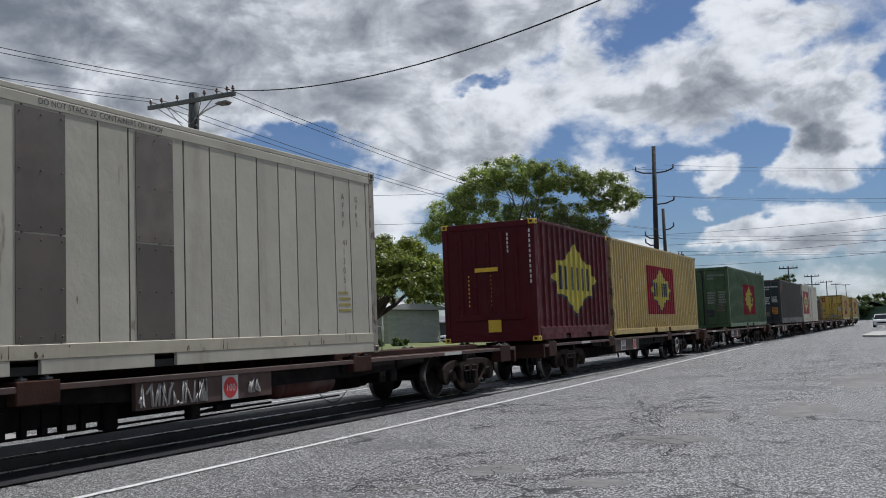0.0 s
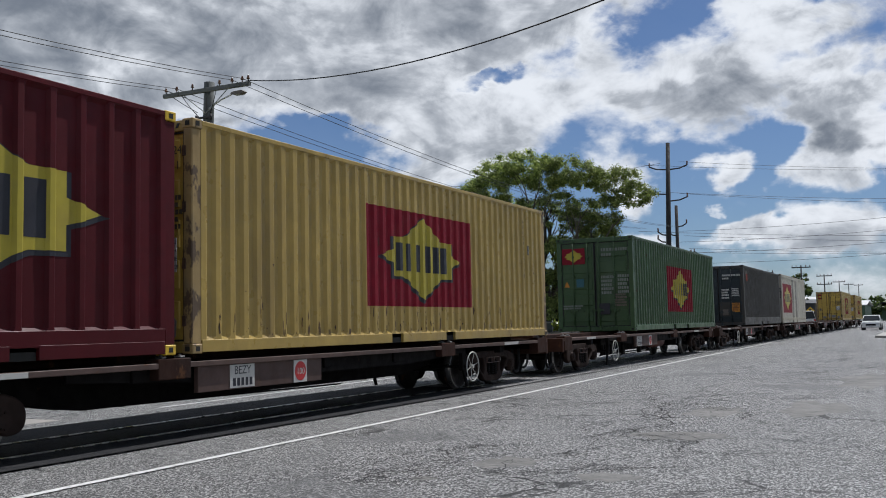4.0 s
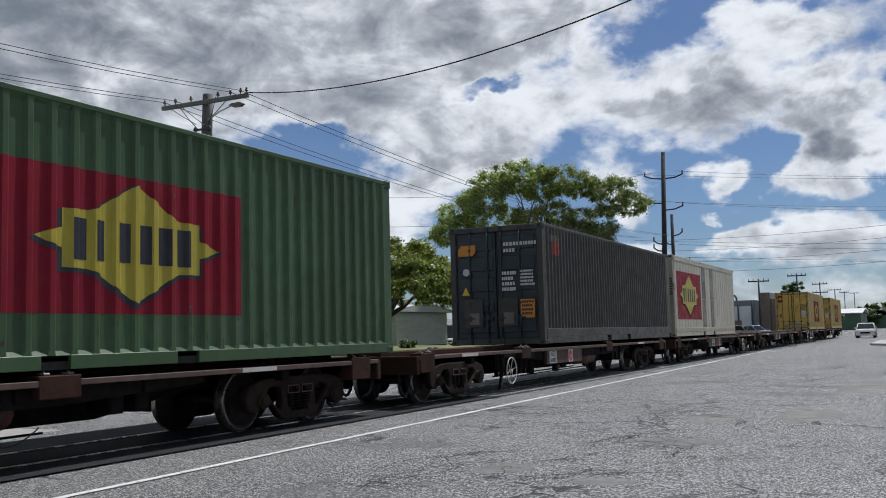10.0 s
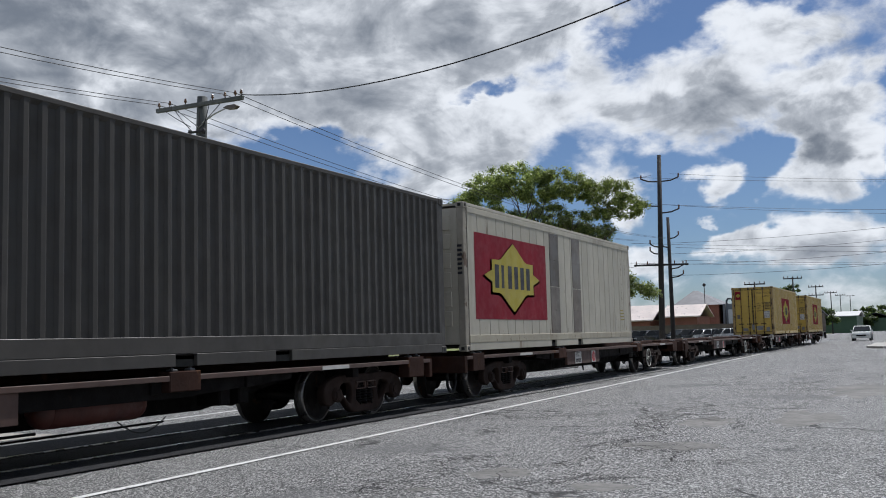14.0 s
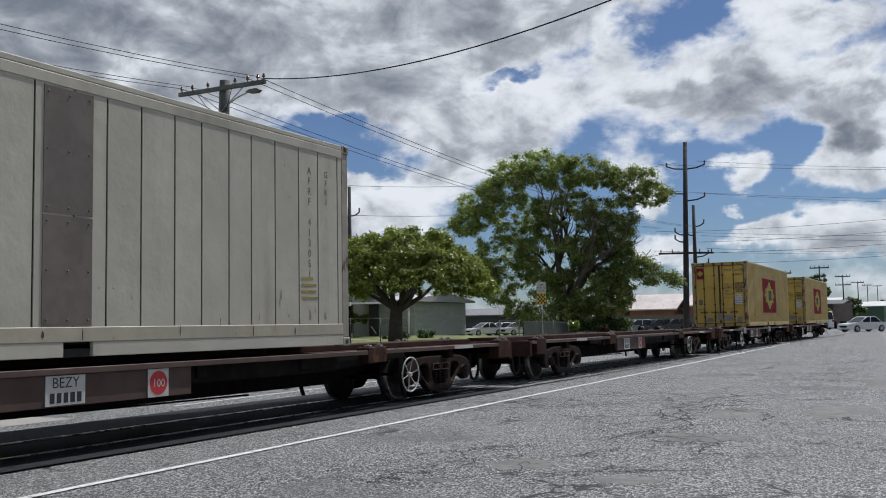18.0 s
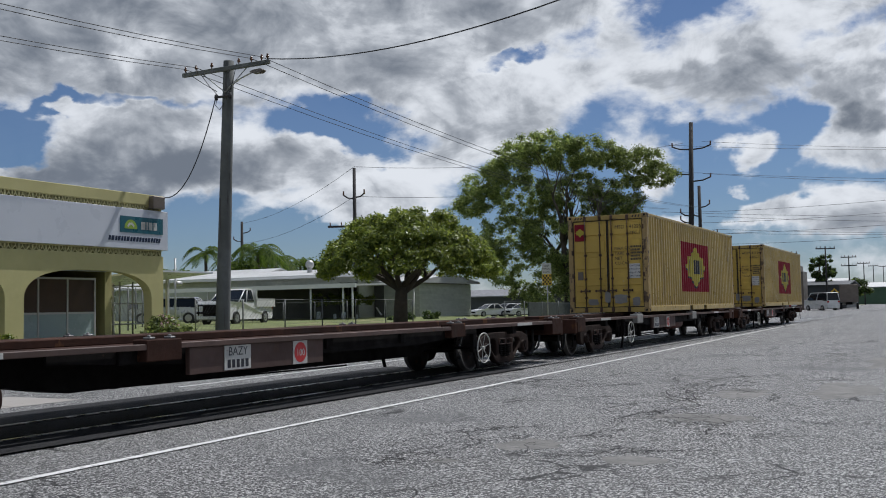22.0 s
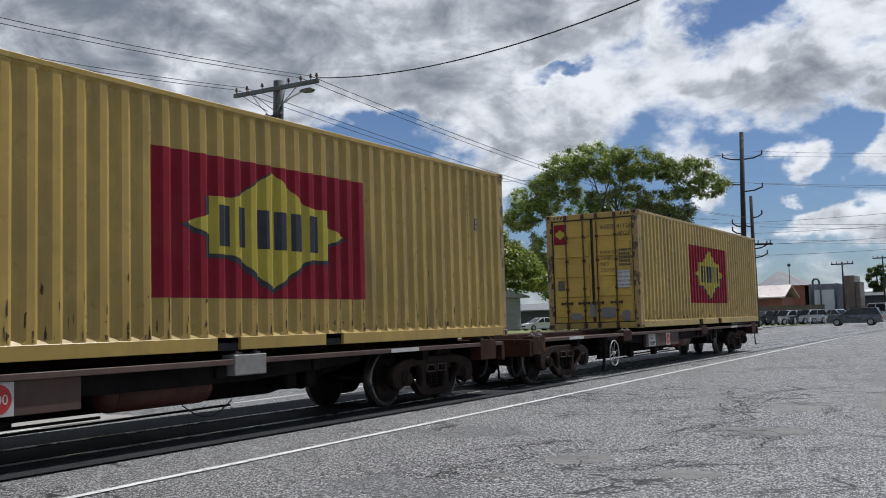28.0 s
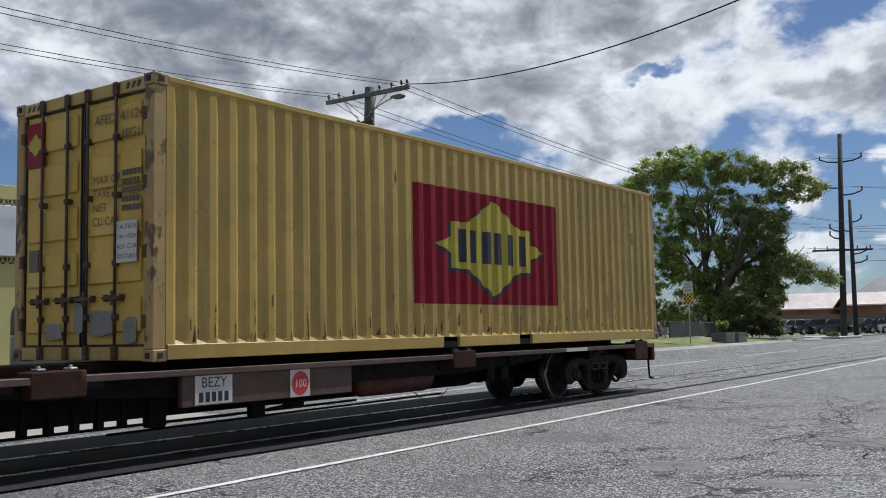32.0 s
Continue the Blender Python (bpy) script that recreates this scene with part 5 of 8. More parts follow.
    tube(bm, (0.72, 10.3, 0.58), (0.72, 11.6, 0.58), 0.19, seg=18)
    ball(bm, (0.72, 10.3, 0.58), 0.188, 14, 9)
    ball(bm, (0.72, 11.6, 0.58), 0.188, 14, 9)
    part("air_tank", bm, "tank", w, "sooty red oxide air tank")
    bm = B()
    bent_tube(bm, [(0.9, 11.2 + 0.1 * k, 0.40 - 0.16 * math.sin(math.pi * k / 8)) for k in range(9)], 0.008, 5)
    part("hanging_cable", bm, "rubber", w)
    bm = B()
    for y in (12.9, 13.3):
        box(bm, 0.6, 1.0, y, y + 0.22, 0.46, 0.72, 0.02)
    part("valve_box", bm, "wagon_dark", w)
    # marks on the plated stretch, once on each side
    for s, yc, yd in ((1, 7.41, 8.69), (-1, 11.6, 10.3)):
        turn = Euler((math.pi / 2, 0, s * math.pi / 2)).to_matrix().to_4x4()
        bm = B()
        box(bm, s * 1.176 - 0.004, s * 1.176 + 0.004, yc - 0.25, yc + 0.25, 0.525, 0.82)
        code = part("code_plate", bm, "decal_white", w, "white plate with the wagon's code")
        writing("code_letters", "BEZY", 0.15, "ink", code, Matrix.Translation((s * 1.183, yc, 0.70)) @ turn, align="CENTER")
        bm = B()
        for k in range(5):
            box(bm, s * 1.181 - 0.002, s * 1.181 + 0.002, yc - 0.20 + k * 0.085, yc - 0.145 + k * 0.085, 0.55, 0.65)
        tagged(part("plate_marking", bm, "ink", code), kind="stuff")
        bm = B()
        box(bm, s * 1.176 - 0.004, s * 1.176 + 0.004, yd - 0.16, yd + 0.16, 0.515, 0.825)
        board = part("speed_plate", bm, "decal_white", w, "white plate with a red disc")
        bm = B()
        tube(bm, (s * 1.179, yd, 0.67), (s * 1.183, yd, 0.67), 0.135, seg=24)
        part("red_disc", bm, "decal_red", board)
        writing("speed_number", "100", 0.13, "decal_white", board, Matrix.Translation((s * 1.186, yd, 0.625)) @ turn, align="CENTER")
    return w


# near couplers along the train, and what each wagon carries (metres past the train's mark)
WAGONS = [(-70.2, 0), (-31.15, 1), (-30.85, 0), (-11.3, 0), (27.4, 1), (46.65, 1), (46.75, 0), (66.05, 0)]
MOVERS, WHEELSETS = [], []
first, turned = wagon((2.5, 16.6)), wagon((3.1, 16.05))
fresh = [first, turned]
for k, (u, back) in enumerate(WAGONS):
    kind = fresh[back]
    w = kind if kind not in [q for q, _, _ in MOVERS] else copy_thing(kind, Matrix())
    MOVERS.append((w, u, back * math.pi))
    WHEELSETS += [(o, 1 - 2 * back) for o in w.children if o.name.startswith("wheelset")]
for w in (MOVERS[5][0],):
    for p in w.children:
        for q in p.children:
            if q.name.startswith("code_letters"):
                q.data = letters("BAZY", 0.15, "ink", "CENTER")
for o in MOVERS[6][0].children:
    if o.name.startswith("pedestal") and o.name.split(".")[0] == "pedestal" and 4 < sum(v.co.y for v in o.data.vertices) / len(o.data.vertices) < 14:
        o.data = o.data.copy()
        o.data.materials[0] = M["bare_grey"]
# sprayed strokes cover the first wagon's plate
for o in [q for q in first.children if q.name == "code_plate"]:
    for q in o.children:
        bpy.data.objects.remove(q)
    bpy.data.objects.remove(o)


def scrawl(y0, y1, z0, z1, count, seed):
    rnd = random.Random(seed)
    bm = B()
    w = (y1 - y0) / count
    for k in range(count):
        a = y0 + k * w
        pts = [(1.178, a + w * rnd.uniform(-0.1, 1.15), z0 + (z1 - z0) * (j % 2 if rnd.random() < 0.75 else rnd.random())) for j in range(5)]
        bent_tube(bm, pts, 0.017, 5)
    tagged(part("sprayed_scrawl", bm, "scrawl", first, "white sprayed scrawl"), kind="stuff")


scrawl(7.05, 8.25, 0.54, 0.80, 11, 3)
scrawl(9.0, 9.35, 0.58, 0.76, 3, 5)
for ob, u in ((white_container(False), -69.85), (maroon_container(), -50.1), (yellow_container(logo_mid=0.50), -43.75), (green_container(), -24.0), (charcoal_container(), -4.48),
              (white_container(True), 8.82), (yellow_container(logo_mid=0.485, code="MSD 412250"), 53.3), (yellow_container(logo_mid=0.513), 72.65)):
    MOVERS.append((ob, u, 0.0))


def on_track(u, s, turn):
    return Matrix.Translation((TRACK_X, u + s, RAIL_TOP)) @ Matrix.Rotation(turn, 4, "Z")


for ob, u, turn in MOVERS:
    ob.matrix_world = on_track(u, TRAIN[0][1], turn)


def motions():
    for ob, u, turn in MOVERS:
        walk(ob, [(t, on_track(u, s, turn)) for t, s in TRAIN])
    # wheels roll without slipping: less than a quarter turn from row to row
    ts = [0.125 * k for k in range(257)]
    here = np.interp(ts, [t for t, _ in TRAIN], [s for _, s in TRAIN])
    for a, way in WHEELSETS:
        y = a.location.y
        walk(a, [(t, Matrix.Translation((0, y, WHEEL_R)) @ Matrix.Rotation(way * (here[0] - s) / WHEEL_R, 4, "X")) for t, s in zip(ts, here)])
    more_motions()

# ---- ground, road, track ----


def step01(a, b, x):
    t = min(1, max(0, (x - a) / (b - a)))
    return t * t * (3 - 2 * t)


def land(x, y):
    """Height of the verge and the lots beyond the kerb; the side street at y = 84 to 98 lies level."""
    if x > -19.98:
        return -0.05
    rise = 0.13 + 0.32 * step01(-19.98, -22.6, x) + 0.2 * step01(-22.6, -32, x)
    return 0.06 + (rise - 0.06) * (1 - step01(60, 79, y))


def ground():
    xs = [-2500, -900, -300, -120, -70, -50, -42, -36, -32, -29, -26.5, -24.5, -22.6, -21.2, -20.0, -19.95, -10, 0, 10, 60, 300, 900, 2500]
    ys = [-900, -300, -80, -30, 0, 12, 24, 30, 36, 42, 48, 54, 60, 64, 68, 72, 76, 79, 84, 91, 98, 110, 140, 200, 400, 900, 2500]
    verts = [(x, y, land(x, y)) for x in xs for y in ys]
    n = len(ys)
    faces = [(i * n + j, (i + 1) * n + j, (i + 1) * n + j + 1, i * n + j + 1) for i in range(len(xs) - 1) for j in range(n - 1)]
    tagged(new("ground", quick("ground", verts, faces, "grass")), "patchy short grass and bare lots", "ground", kind="structure")


def slab(name, x0, x1, y0, y1, z, mat, label, category, kind="structure", nx=1, ny=1):
    xs, ys = np.linspace(x0, x1, nx + 1), np.linspace(y0, y1, ny + 1)
    verts = [(x, y, z) for x in xs for y in ys]
    faces = [(i * (ny + 1) + j, (i + 1) * (ny + 1) + j, (i + 1) * (ny + 1) + j + 1, i * (ny + 1) + j + 1) for i in range(nx) for j in range(ny)]
    ob = new(name, quick(name, verts, faces, mat))
    return tagged(ob, label, category, kind=kind)


ground()
slab("road", -19.8, 16, -60, 900, 0.0, "asphalt", "worn grey chip-seal street with cracks and patches", "road")
bm = B()
prism(bm, [(-19.8, 99), (-19.8, 83), (-23, 86), (-90, 88), (-90, 97), (-23, 97)], "z", -0.02, 0.075)
solid("side_road", bm, "asphalt", "grey asphalt side street", "road", kind="structure")
slab("track_bed", -10.95, -7.9, 18.5, 900, 0.022, "asphalt", "worn grey seal between the rails", "road")
slab("track_strip", -11.0, -7.85, -60, 18.5, 0.022, "asphalt_strip", "dark smooth asphalt strip along the rails", "road")


slab("driveway_apron", -13.3, -11.75, 1.0, 10.8, 0.005, "apron", "pale sunlit concrete apron beside the rails", "pavement")


def track():
    for s in (-1, 1):
        x = TRACK_X + s * 0.565
        bm = B()
        box(bm, x - 0.035, x + 0.035, -60, 900, -0.02, RAIL_TOP, 0.006)
        r = solid("rail", bm, "rail", "polished steel rail set in asphalt", "rail", "street rails", "structure")
        bm = B()
        box(bm, x - s * 0.12 - 0.010, x - s * 0.12 + 0.010, -60, 900, -0.02, 0.0255)
        part("guard_rail", bm, "wagon_dark", r)
        bm = B()
        box(bm, x - s * 0.072 - 0.028, x - s * 0.072 + 0.028, -60, 900, 0.006, 0.0235)
        part("flangeway", bm, "hollow", r)
    rnd = random.Random(3)
    for x0, lean, wide, dashes in ((-6.42, -0.0265, 0.10, None), (-11.25, -0.046, 0.11, (9.0, 3.5))):
        bm = B()
        y = 0.0
        while y < (78 if dashes is None else 140):
            ln = 1.0 if dashes is None else dashes[0] / 9
            jit = lambda: rnd.uniform(-0.008, 0.008)
            keep = dashes is None or (y % (dashes[0] + dashes[1])) < dashes[0]
            if keep:
                x, e = x0 + lean * y, x0 + lean * (y + ln)
                vs = [bm.verts.new(p) for p in ((x - wide / 2 + jit(), y, 0.010), (x + wide / 2 + jit(), y, 0.010), (e + wide / 2 + jit(), y + ln, 0.010), (e - wide / 2 + jit(), y + ln, 0.010))]
                bm.faces.new(vs)
            y += ln
        solid("road_line", bm, "line_paint", "worn white painted edge line", "road marking", kind="structure")


track()


def kerbs():
    k = thing("kerb", Matrix(), "weathered concrete kerb and gutter", "kerb", kind="structure")
    stones = {}
    y = -10.0
    while y < 79:
        bm_key = "kerb_stone"
        if bm_key not in stones:
            bm = B()
            prism(bm, [(-0.02, -0.02), (-0.13, 0.13), (-0.30, 0.135), (-0.30, -0.05), (-0.02, -0.05)], "y", 0.005, 2.43)
            box(bm, -0.02, 0.30, 0.005, 2.43, -0.04, 0.012)
            stones[bm_key] = mesh_of("kerb_stone", bm, "concrete")
        o = part("kerb_stone", stones[bm_key], None, k)
        o.location = (-19.85, y, 0)
        y += 2.44


kerbs()
bm = B()
prism(bm, [(-3.2, 66), (-2.2, 64), (-0.6, 66), (-0.6, 80), (-3.2, 80)], "z", -0.01, 0.13)
solid("traffic_island", bm, "concrete", "low concrete traffic island", "kerb", kind="structure")

# ---- the shop with arches ----


def shop():
    X, BACK, G0, H = -22.5, -33.0, 0.44, 4.97
    s = thing("shop_building", Matrix(), "cream rendered shop with arches and a long white sign", "building")
    # front wall with round-cornered arches cut through
    arches = [(8.6, 12.6), (13.4, 18.0), (18.6, 23.36)]
    def arch(y0, y1):
        apex, spring, c = 2.56, 1.72, (y0 + y1) / 2
        a = (y1 - y0) / 2
        return [(c + a * math.copysign(abs(math.cos(t)) ** 0.72, math.cos(t)), spring + (apex - spring) * math.sin(t) ** 0.9) for t in [math.pi * k / 24 for k in range(25)]]
    bm = B()
    cuts = [2.0] + [v for ab in arches for v in ab] + [23.87]
    for a, b in zip(cuts[0::2], cuts[1::2]):
        box(bm, X - 0.32, X, a, b, G0 - 0.5, 1.72)
    for y0, y1 in arches:
        ring = arch(y0, y1)
        prism(bm, [(y1, 3.04)] + [(y, z) for y, z in ring] + [(y0, 3.04)], "x", X - 0.32, X)
    for a, b in zip(cuts[0::2], cuts[1::2]):
        box(bm, X - 0.32, X, a, b, 1.72, 3.04)
    box(bm, X - 0.32, X, 2.0, 23.87, 3.22, 4.46)
    box(bm, X - 0.34, X + 0.02, 2.0, 23.87, 4.64, H, 0.01)
    part("front_wall", bm, "cream", s)
    bm = B()
    box(bm, BACK, -24.74, 23.57, 23.86, G0 - 0.5, 4.3)
    box(bm, -24.74, X - 0.33, 23.57, 23.86, 2.66, 4.3)
    box(bm, BACK, BACK + 0.25, 2.0, 23.57, G0 - 0.5, 4.3)
    box(bm, BACK, X - 0.33, 2.0, 2.25, G0 - 0.5, 4.3)
    part("side_wall", bm, "cream", s)
    bm = B()
    box(bm, BACK, X - 0.33, 2.25, 23.56, 4.0, 4.12)
    part("roof", bm, "galv", s)
    bm = B()
    box(bm, -24.66, X - 0.33, 2.3, 23.5, 2.62, 2.66)
    part("porch_ceiling", bm, "sign_white", s)
    bm = B()
    box(bm, -24.7, X + 0.3, 2.0, 23.9, G0 - 0.5, G0 + 0.02, 0.01)
    part("porch_floor", bm, "concrete", s)
    # two rows of pierced blocks: each block a frame with a folded cross
    bm = B()
    w, h = 0.44, 0.19
    box(bm, 0, 0.14, 0, w, 0, 0.018)
    box(bm, 0, 0.14, 0, w, h - 0.018, h)
    for y in (0.0, w / 2 - 0.01, w - 0.02):
        box(bm, 0, 0.14, y, y + 0.02, 0, h)
    for y0 in (0.02, w / 2 + 0.01):
        y1 = y0 + w / 2 - 0.03
        prism(bm, [(y0, 0.018), (y0 + 0.03, 0.018), ((y0 + y1) / 2 + 0.015, h * 0.62), ((y0 + y1) / 2 - 0.015, h * 0.62)], "x", 0, 0.14)
        prism(bm, [(y1 - 0.03, 0.018), (y1, 0.018), ((y0 + y1) / 2 + 0.015, h * 0.62), ((y0 + y1) / 2 - 0.015, h * 0.62)], "x", 0, 0.14)
        prism(bm, [((y0 + y1) / 2 - 0.015, h * 0.5), ((y0 + y1) / 2 + 0.015, h * 0.5), ((y0 + y1) / 2 + 0.015, h - 0.018), ((y0 + y1) / 2 - 0.015, h - 0.018)], "x", 0, 0.14)
    block = mesh_of("breeze_block", bm, "breeze")
    for z in (3.035, 4.455):
        row = new("block_row")
        row.parent = s
        for k in range(48):
            o = part("breeze_block", block, None, row)
            o.location = (X - 0.15, 2.35 + k * 0.447, z)
        # dark sheet: its colour stands in for shade inside the pierced blocks
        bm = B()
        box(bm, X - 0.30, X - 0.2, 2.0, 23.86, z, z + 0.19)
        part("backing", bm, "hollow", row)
    # sign board
    bm = B()
    box(bm, X + 0.02, X + 0.12, 2.4, 23.95, 3.24, 4.47, 0.008)
    sign = part("sign_board", bm, "sign_white", s, "long white sign board")
    turn = Euler((math.pi / 2, 0, math.pi / 2)).to_matrix().to_4x4()
    sx = X + 0.125
    bm = B()
    box(bm, sx, sx + 0.01, 21.92, 23.72, 3.72, 4.22)
    teal = part("sign_panel", bm, "sign_teal", sign, "teal panel with a sunrise mark")
    bm = B()
    prism(bm, [(22.35 + 0.26 * math.cos(math.pi * k / 14), 3.84 + 0.28 * math.sin(math.pi * k / 14)) for k in range(15)], "x", sx + 0.01, sx + 0.016)
    part("sunrise_mark", bm, "sign_green", sign)
    bm = B()
    for k in range(5):
        a = math.pi * (k + 1) / 6
        c = (22.35 + 0.13 * math.cos(a), 3.86 + 0.13 * math.sin(a))
        prism(bm, [(c[0] - 0.035, c[1]), (c[0], c[1] - 0.05), (c[0] + 0.035, c[1]), (c[0], c[1] + 0.07)], "x", sx + 0.017, sx + 0.02)
    part("sunrise_rays", bm, "decal_white", sign)
    bm = B()
    for k, wd in enumerate((0.17, 0.06, 0.15, 0.15)):
        y = 22.78 + (0, 0.22, 0.32, 0.52)[k]
        box(bm, sx + 0.01, sx + 0.016, y, y + wd, 3.84, 4.08)
    part("sign_mark", bm, "decal_white", sign)
    bm = B()
    y = 21.46
    rnd = random.Random(8)
    while y < 23.62:
        wd = rnd.uniform(0.10, 0.15)
        prism(bm, [(y, 3.46), (y + wd * 0.72, 3.46), (y + wd * 0.72 + 0.03, 3.60), (y + 0.03, 3.60)], "x", sx, sx + 0.006)
        y += wd
    part("sign_strip", bm, "sign_navy", sign)
    writing("sign_letters", "RURAL", 0.78, "sign_gold", sign, Matrix.Translation((sx, 16.66, 3.53)) @ turn, "pale gold letters", "RIGHT", 0.2)
    # glazed fronts set back behind the arches
    gx = -24.7
    for y0, y1, brown in ((2.4, 18.95, False), (19.8, 23.1, True)):
        front = new("shop_front")
        front.parent = s
        bm = B()
        n = max(2, round((y1 - y0) / 1.16))
        for k in range(n + 1):
            y = y0 + (y1 - y0) * k / n
            box(bm, gx - 0.04, gx + 0.03, y - 0.03, y + 0.03, G0, 2.42)
        for z in (G0 + 0.03, 1.31, 2.39):
            box(bm, gx - 0.038, gx + 0.028, y0, y1, z - 0.03, z + 0.03)
        part("window_frame", bm, "alu", front)
        for k in range(n):
            a, b = y0 + (y1 - y0) * k / n + 0.03, y0 + (y1 - y0) * (k + 1) / n - 0.03
            bm = B()
            box(bm, gx - 0.01, gx, a, b, 1.34, 2.36)
            part("upper_pane", bm, "shop_brown" if brown else "dark_glass", front)
            bm = B()
            box(bm, gx - 0.01, gx, a, b, G0 + 0.06, 1.28)
            part("lower_pane", bm, "shop_frost", front)
    bm = B()
    box(bm, gx - 0.1, gx - 0.02, 2.3, 19.0, 2.42, 2.64)
    box(bm, gx - 0.1, gx - 0.02, 19.0, 19.8, G0, 2.64)
    part("fascia", bm, "shop_brown", s)
    # barred yard seen through the corner arch
    rack = new("yard_rack")
    rack.parent = s
    for y in (23.9, 24.6):
        part("rack_post", box(B(), -25.5, -25.44, y, y + 0.06, G0, 2.3), "galv", rack)
    for z in (0.9, 1.6, 2.2):
        part("rack_rail", tube(B(), (-25.45, 23.6, z), (-25.45, 26.2, z), 0.025, seg=6), "galv", rack)
    for y in (24.2, 24.9, 25.5, 26.1):
        part("rack_bar", tube(B(), (-25.45, y, G0), (-25.45, y, 2.35), 0.03, seg=6), "galv", rack)
    bm = B()
    prism(bm, [(-29.0, 2.25), (-23.6, 2.62), (-23.6, 2.68), (-29.0, 2.31)], "y", 24.3, 27.5)
    part("yard_awning", bm, "sign_white", s, "pale sheet awning over the yard")
    for x in (-25.6, -28.6):
        bm = B()
        box(bm, x - 0.05, x + 0.05, 27.3, 27.4, G0, 2.5)
        part("awning_post", bm, "alu", s)
    # service box on the parapet
    bm = B()
    box(bm, X + 0.03, X + 0.25, 23.2, 23.7, 4.52, 4.92, 0.02)
    part("service_box", bm, "steel_patch", s)
    return s


def glass(name, tint, rough=0.08, spec=0.8, coat=0.3):
    m = bpy.data.materials.new(name)
    m.use_nodes = True
    p = m.node_tree.nodes["Principled BSDF"]
    p.inputs["Base Color"].default_value = (*tint, 1)
    p.inputs["Roughness"].default_value, p.inputs["Specular IOR Level"].default_value = rough, spec
    p.inputs["Coat Weight"].default_value = coat
    return m


M["dark_glass"] = glass("dark_window_glass", (0.015, 0.018, 0.02))
M["car_glass"] = glass("tinted_car_glass", (0.012, 0.015, 0.018), 0.05, 0.3, 0.0)
shop()

# ---- poles and wires ----


def wire(bm, a, b, sag, r=0.012, n=14):
    a, b = Vector(a), Vector(b)
    return pipe(bm, [a.lerp(b, k / n) - Vector((0, 0, 4 * sag * (k / n) * (1 - k / n))) for k in range(n + 1)], r, 5)


def line(a, b, sag, r, n=16, label="thin black overhead power line", name="power_line"):
    solid(name, wire(B(), a, b, sag, r, n), "cable", label, "cable", "overhead lines")


def insulator(bm, p):
    x, y, z = p
    tube(bm, (x, y, z), (x, y, z + 0.10), 0.018, seg=6)
    tube(bm, (x, y, z + 0.08), (x, y, z + 0.13), 0.055, 0.05, seg=9)
    tube(bm, (x, y, z + 0.13), (x, y, z + 0.20), 0.04, 0.03, seg=9)


POLE = Vector((-20.5, 24.72, 0.2))
ARM_Z = 8.98


def street_pole():
    p = thing("power_pole", Matrix(), "leaning grey timber power pole with a crossarm and street lamp", "power pole")
    foot, top = POLE + Vector((-0.16, -0.22, -0.3)), Vector((POLE.x, POLE.y, 9.27))
    bm = B()
    pipe(bm, [foot.lerp(top, k / 10) for k in range(11)], [0.235 - 0.007 * k for k in range(11)], 16)
    part("pole", bm, "timber_pole", p)
    bm = B()
    box(bm, -1.75, 1.75, -0.06, 0.06, -0.065, 0.065, 0.01)
    arm = part("crossarm", bm, "timber_pole", p)
    arm.location = (POLE.x + 0.02, POLE.y - 0.2, ARM_Z)
    for x in (-1.65, -1.2, -0.55, 0.55, 1.05, 1.45, 1.68):
        bm = B()
        insulator(bm, (x, 0, 0.065))
        part("insulator", bm, "insulator", arm)
    bm = B()
    for s in (-1, 1):
        tube(bm, (POLE.x + s * 0.9, POLE.y - 0.2, ARM_Z - 0.06), (POLE.x, POLE.y - 0.18, ARM_Z - 0.75), 0.018, seg=6)
    part("arm_brace", bm, "galv", p)
    bm = B()
    bent_tube(bm, [(POLE.x, POLE.y - 0.1, ARM_Z - 0.62), (POLE.x + 0.7, POLE.y - 0.3, ARM_Z - 0.42), (POLE.x + 1.35, POLE.y - 0.5, ARM_Z - 0.34)], 0.025)
    lamp = part("lamp_arm", bm, "galv", p)
    bm = B()
    prism(bm, [(-0.02, 0.0), (0.12, 0.05), (0.42, 0.06), (0.52, 0.0), (0.40, -0.07), (0.12, -0.06)], "y", -0.09, 0.09)
    head = part("lamp_head", bm, "steel_patch", lamp)
    head.location = (POLE.x + 1.3, POLE.y - 0.5, ARM_Z - 0.34)
    bm = B()
    box(bm, POLE.x - 0.38, POLE.x + 0.3, POLE.y - 0.28, POLE.y - 0.2, ARM_Z - 0.92, ARM_Z - 0.86, 0.01)
    tube(bm, (POLE.x - 0.32, POLE.y - 0.24, ARM_Z - 0.98), (POLE.x - 0.32, POLE.y - 0.24, ARM_Z - 0.80), 0.05, seg=8)
    tube(bm, (POLE.x + 0.24, POLE.y - 0.24, ARM_Z - 0.98), (POLE.x + 0.24, POLE.y - 0.24, ARM_Z - 0.80), 0.05, seg=8)
    part("low_bracket", bm, "dark_timber", p)
    bm = B()
    for pts in ([(-1.6, 0.1), (-0.9, -0.35), (-0.3, -0.7)], [(-1.1, 0.1), (-0.6, -0.5), (-0.25, -0.85)], [(0.5, 0.1), (0.35, -0.4), (0.2, -0.8)], [(-0.3, -0.9), (-0.36, -1.15), (-0.2, -1.3), (-0.02, -1.1)]):
        bent_tube(bm, [(POLE.x + a, POLE.y - 0.22, ARM_Z + b) for a, b in pts], 0.012, 5)
    part("jumper_lead", bm, "cable", p)
    return p


street_pole()
AZ = lambda turn, dist: (-dist * math.sin(radians(turn)), dist * math.cos(radians(turn)))


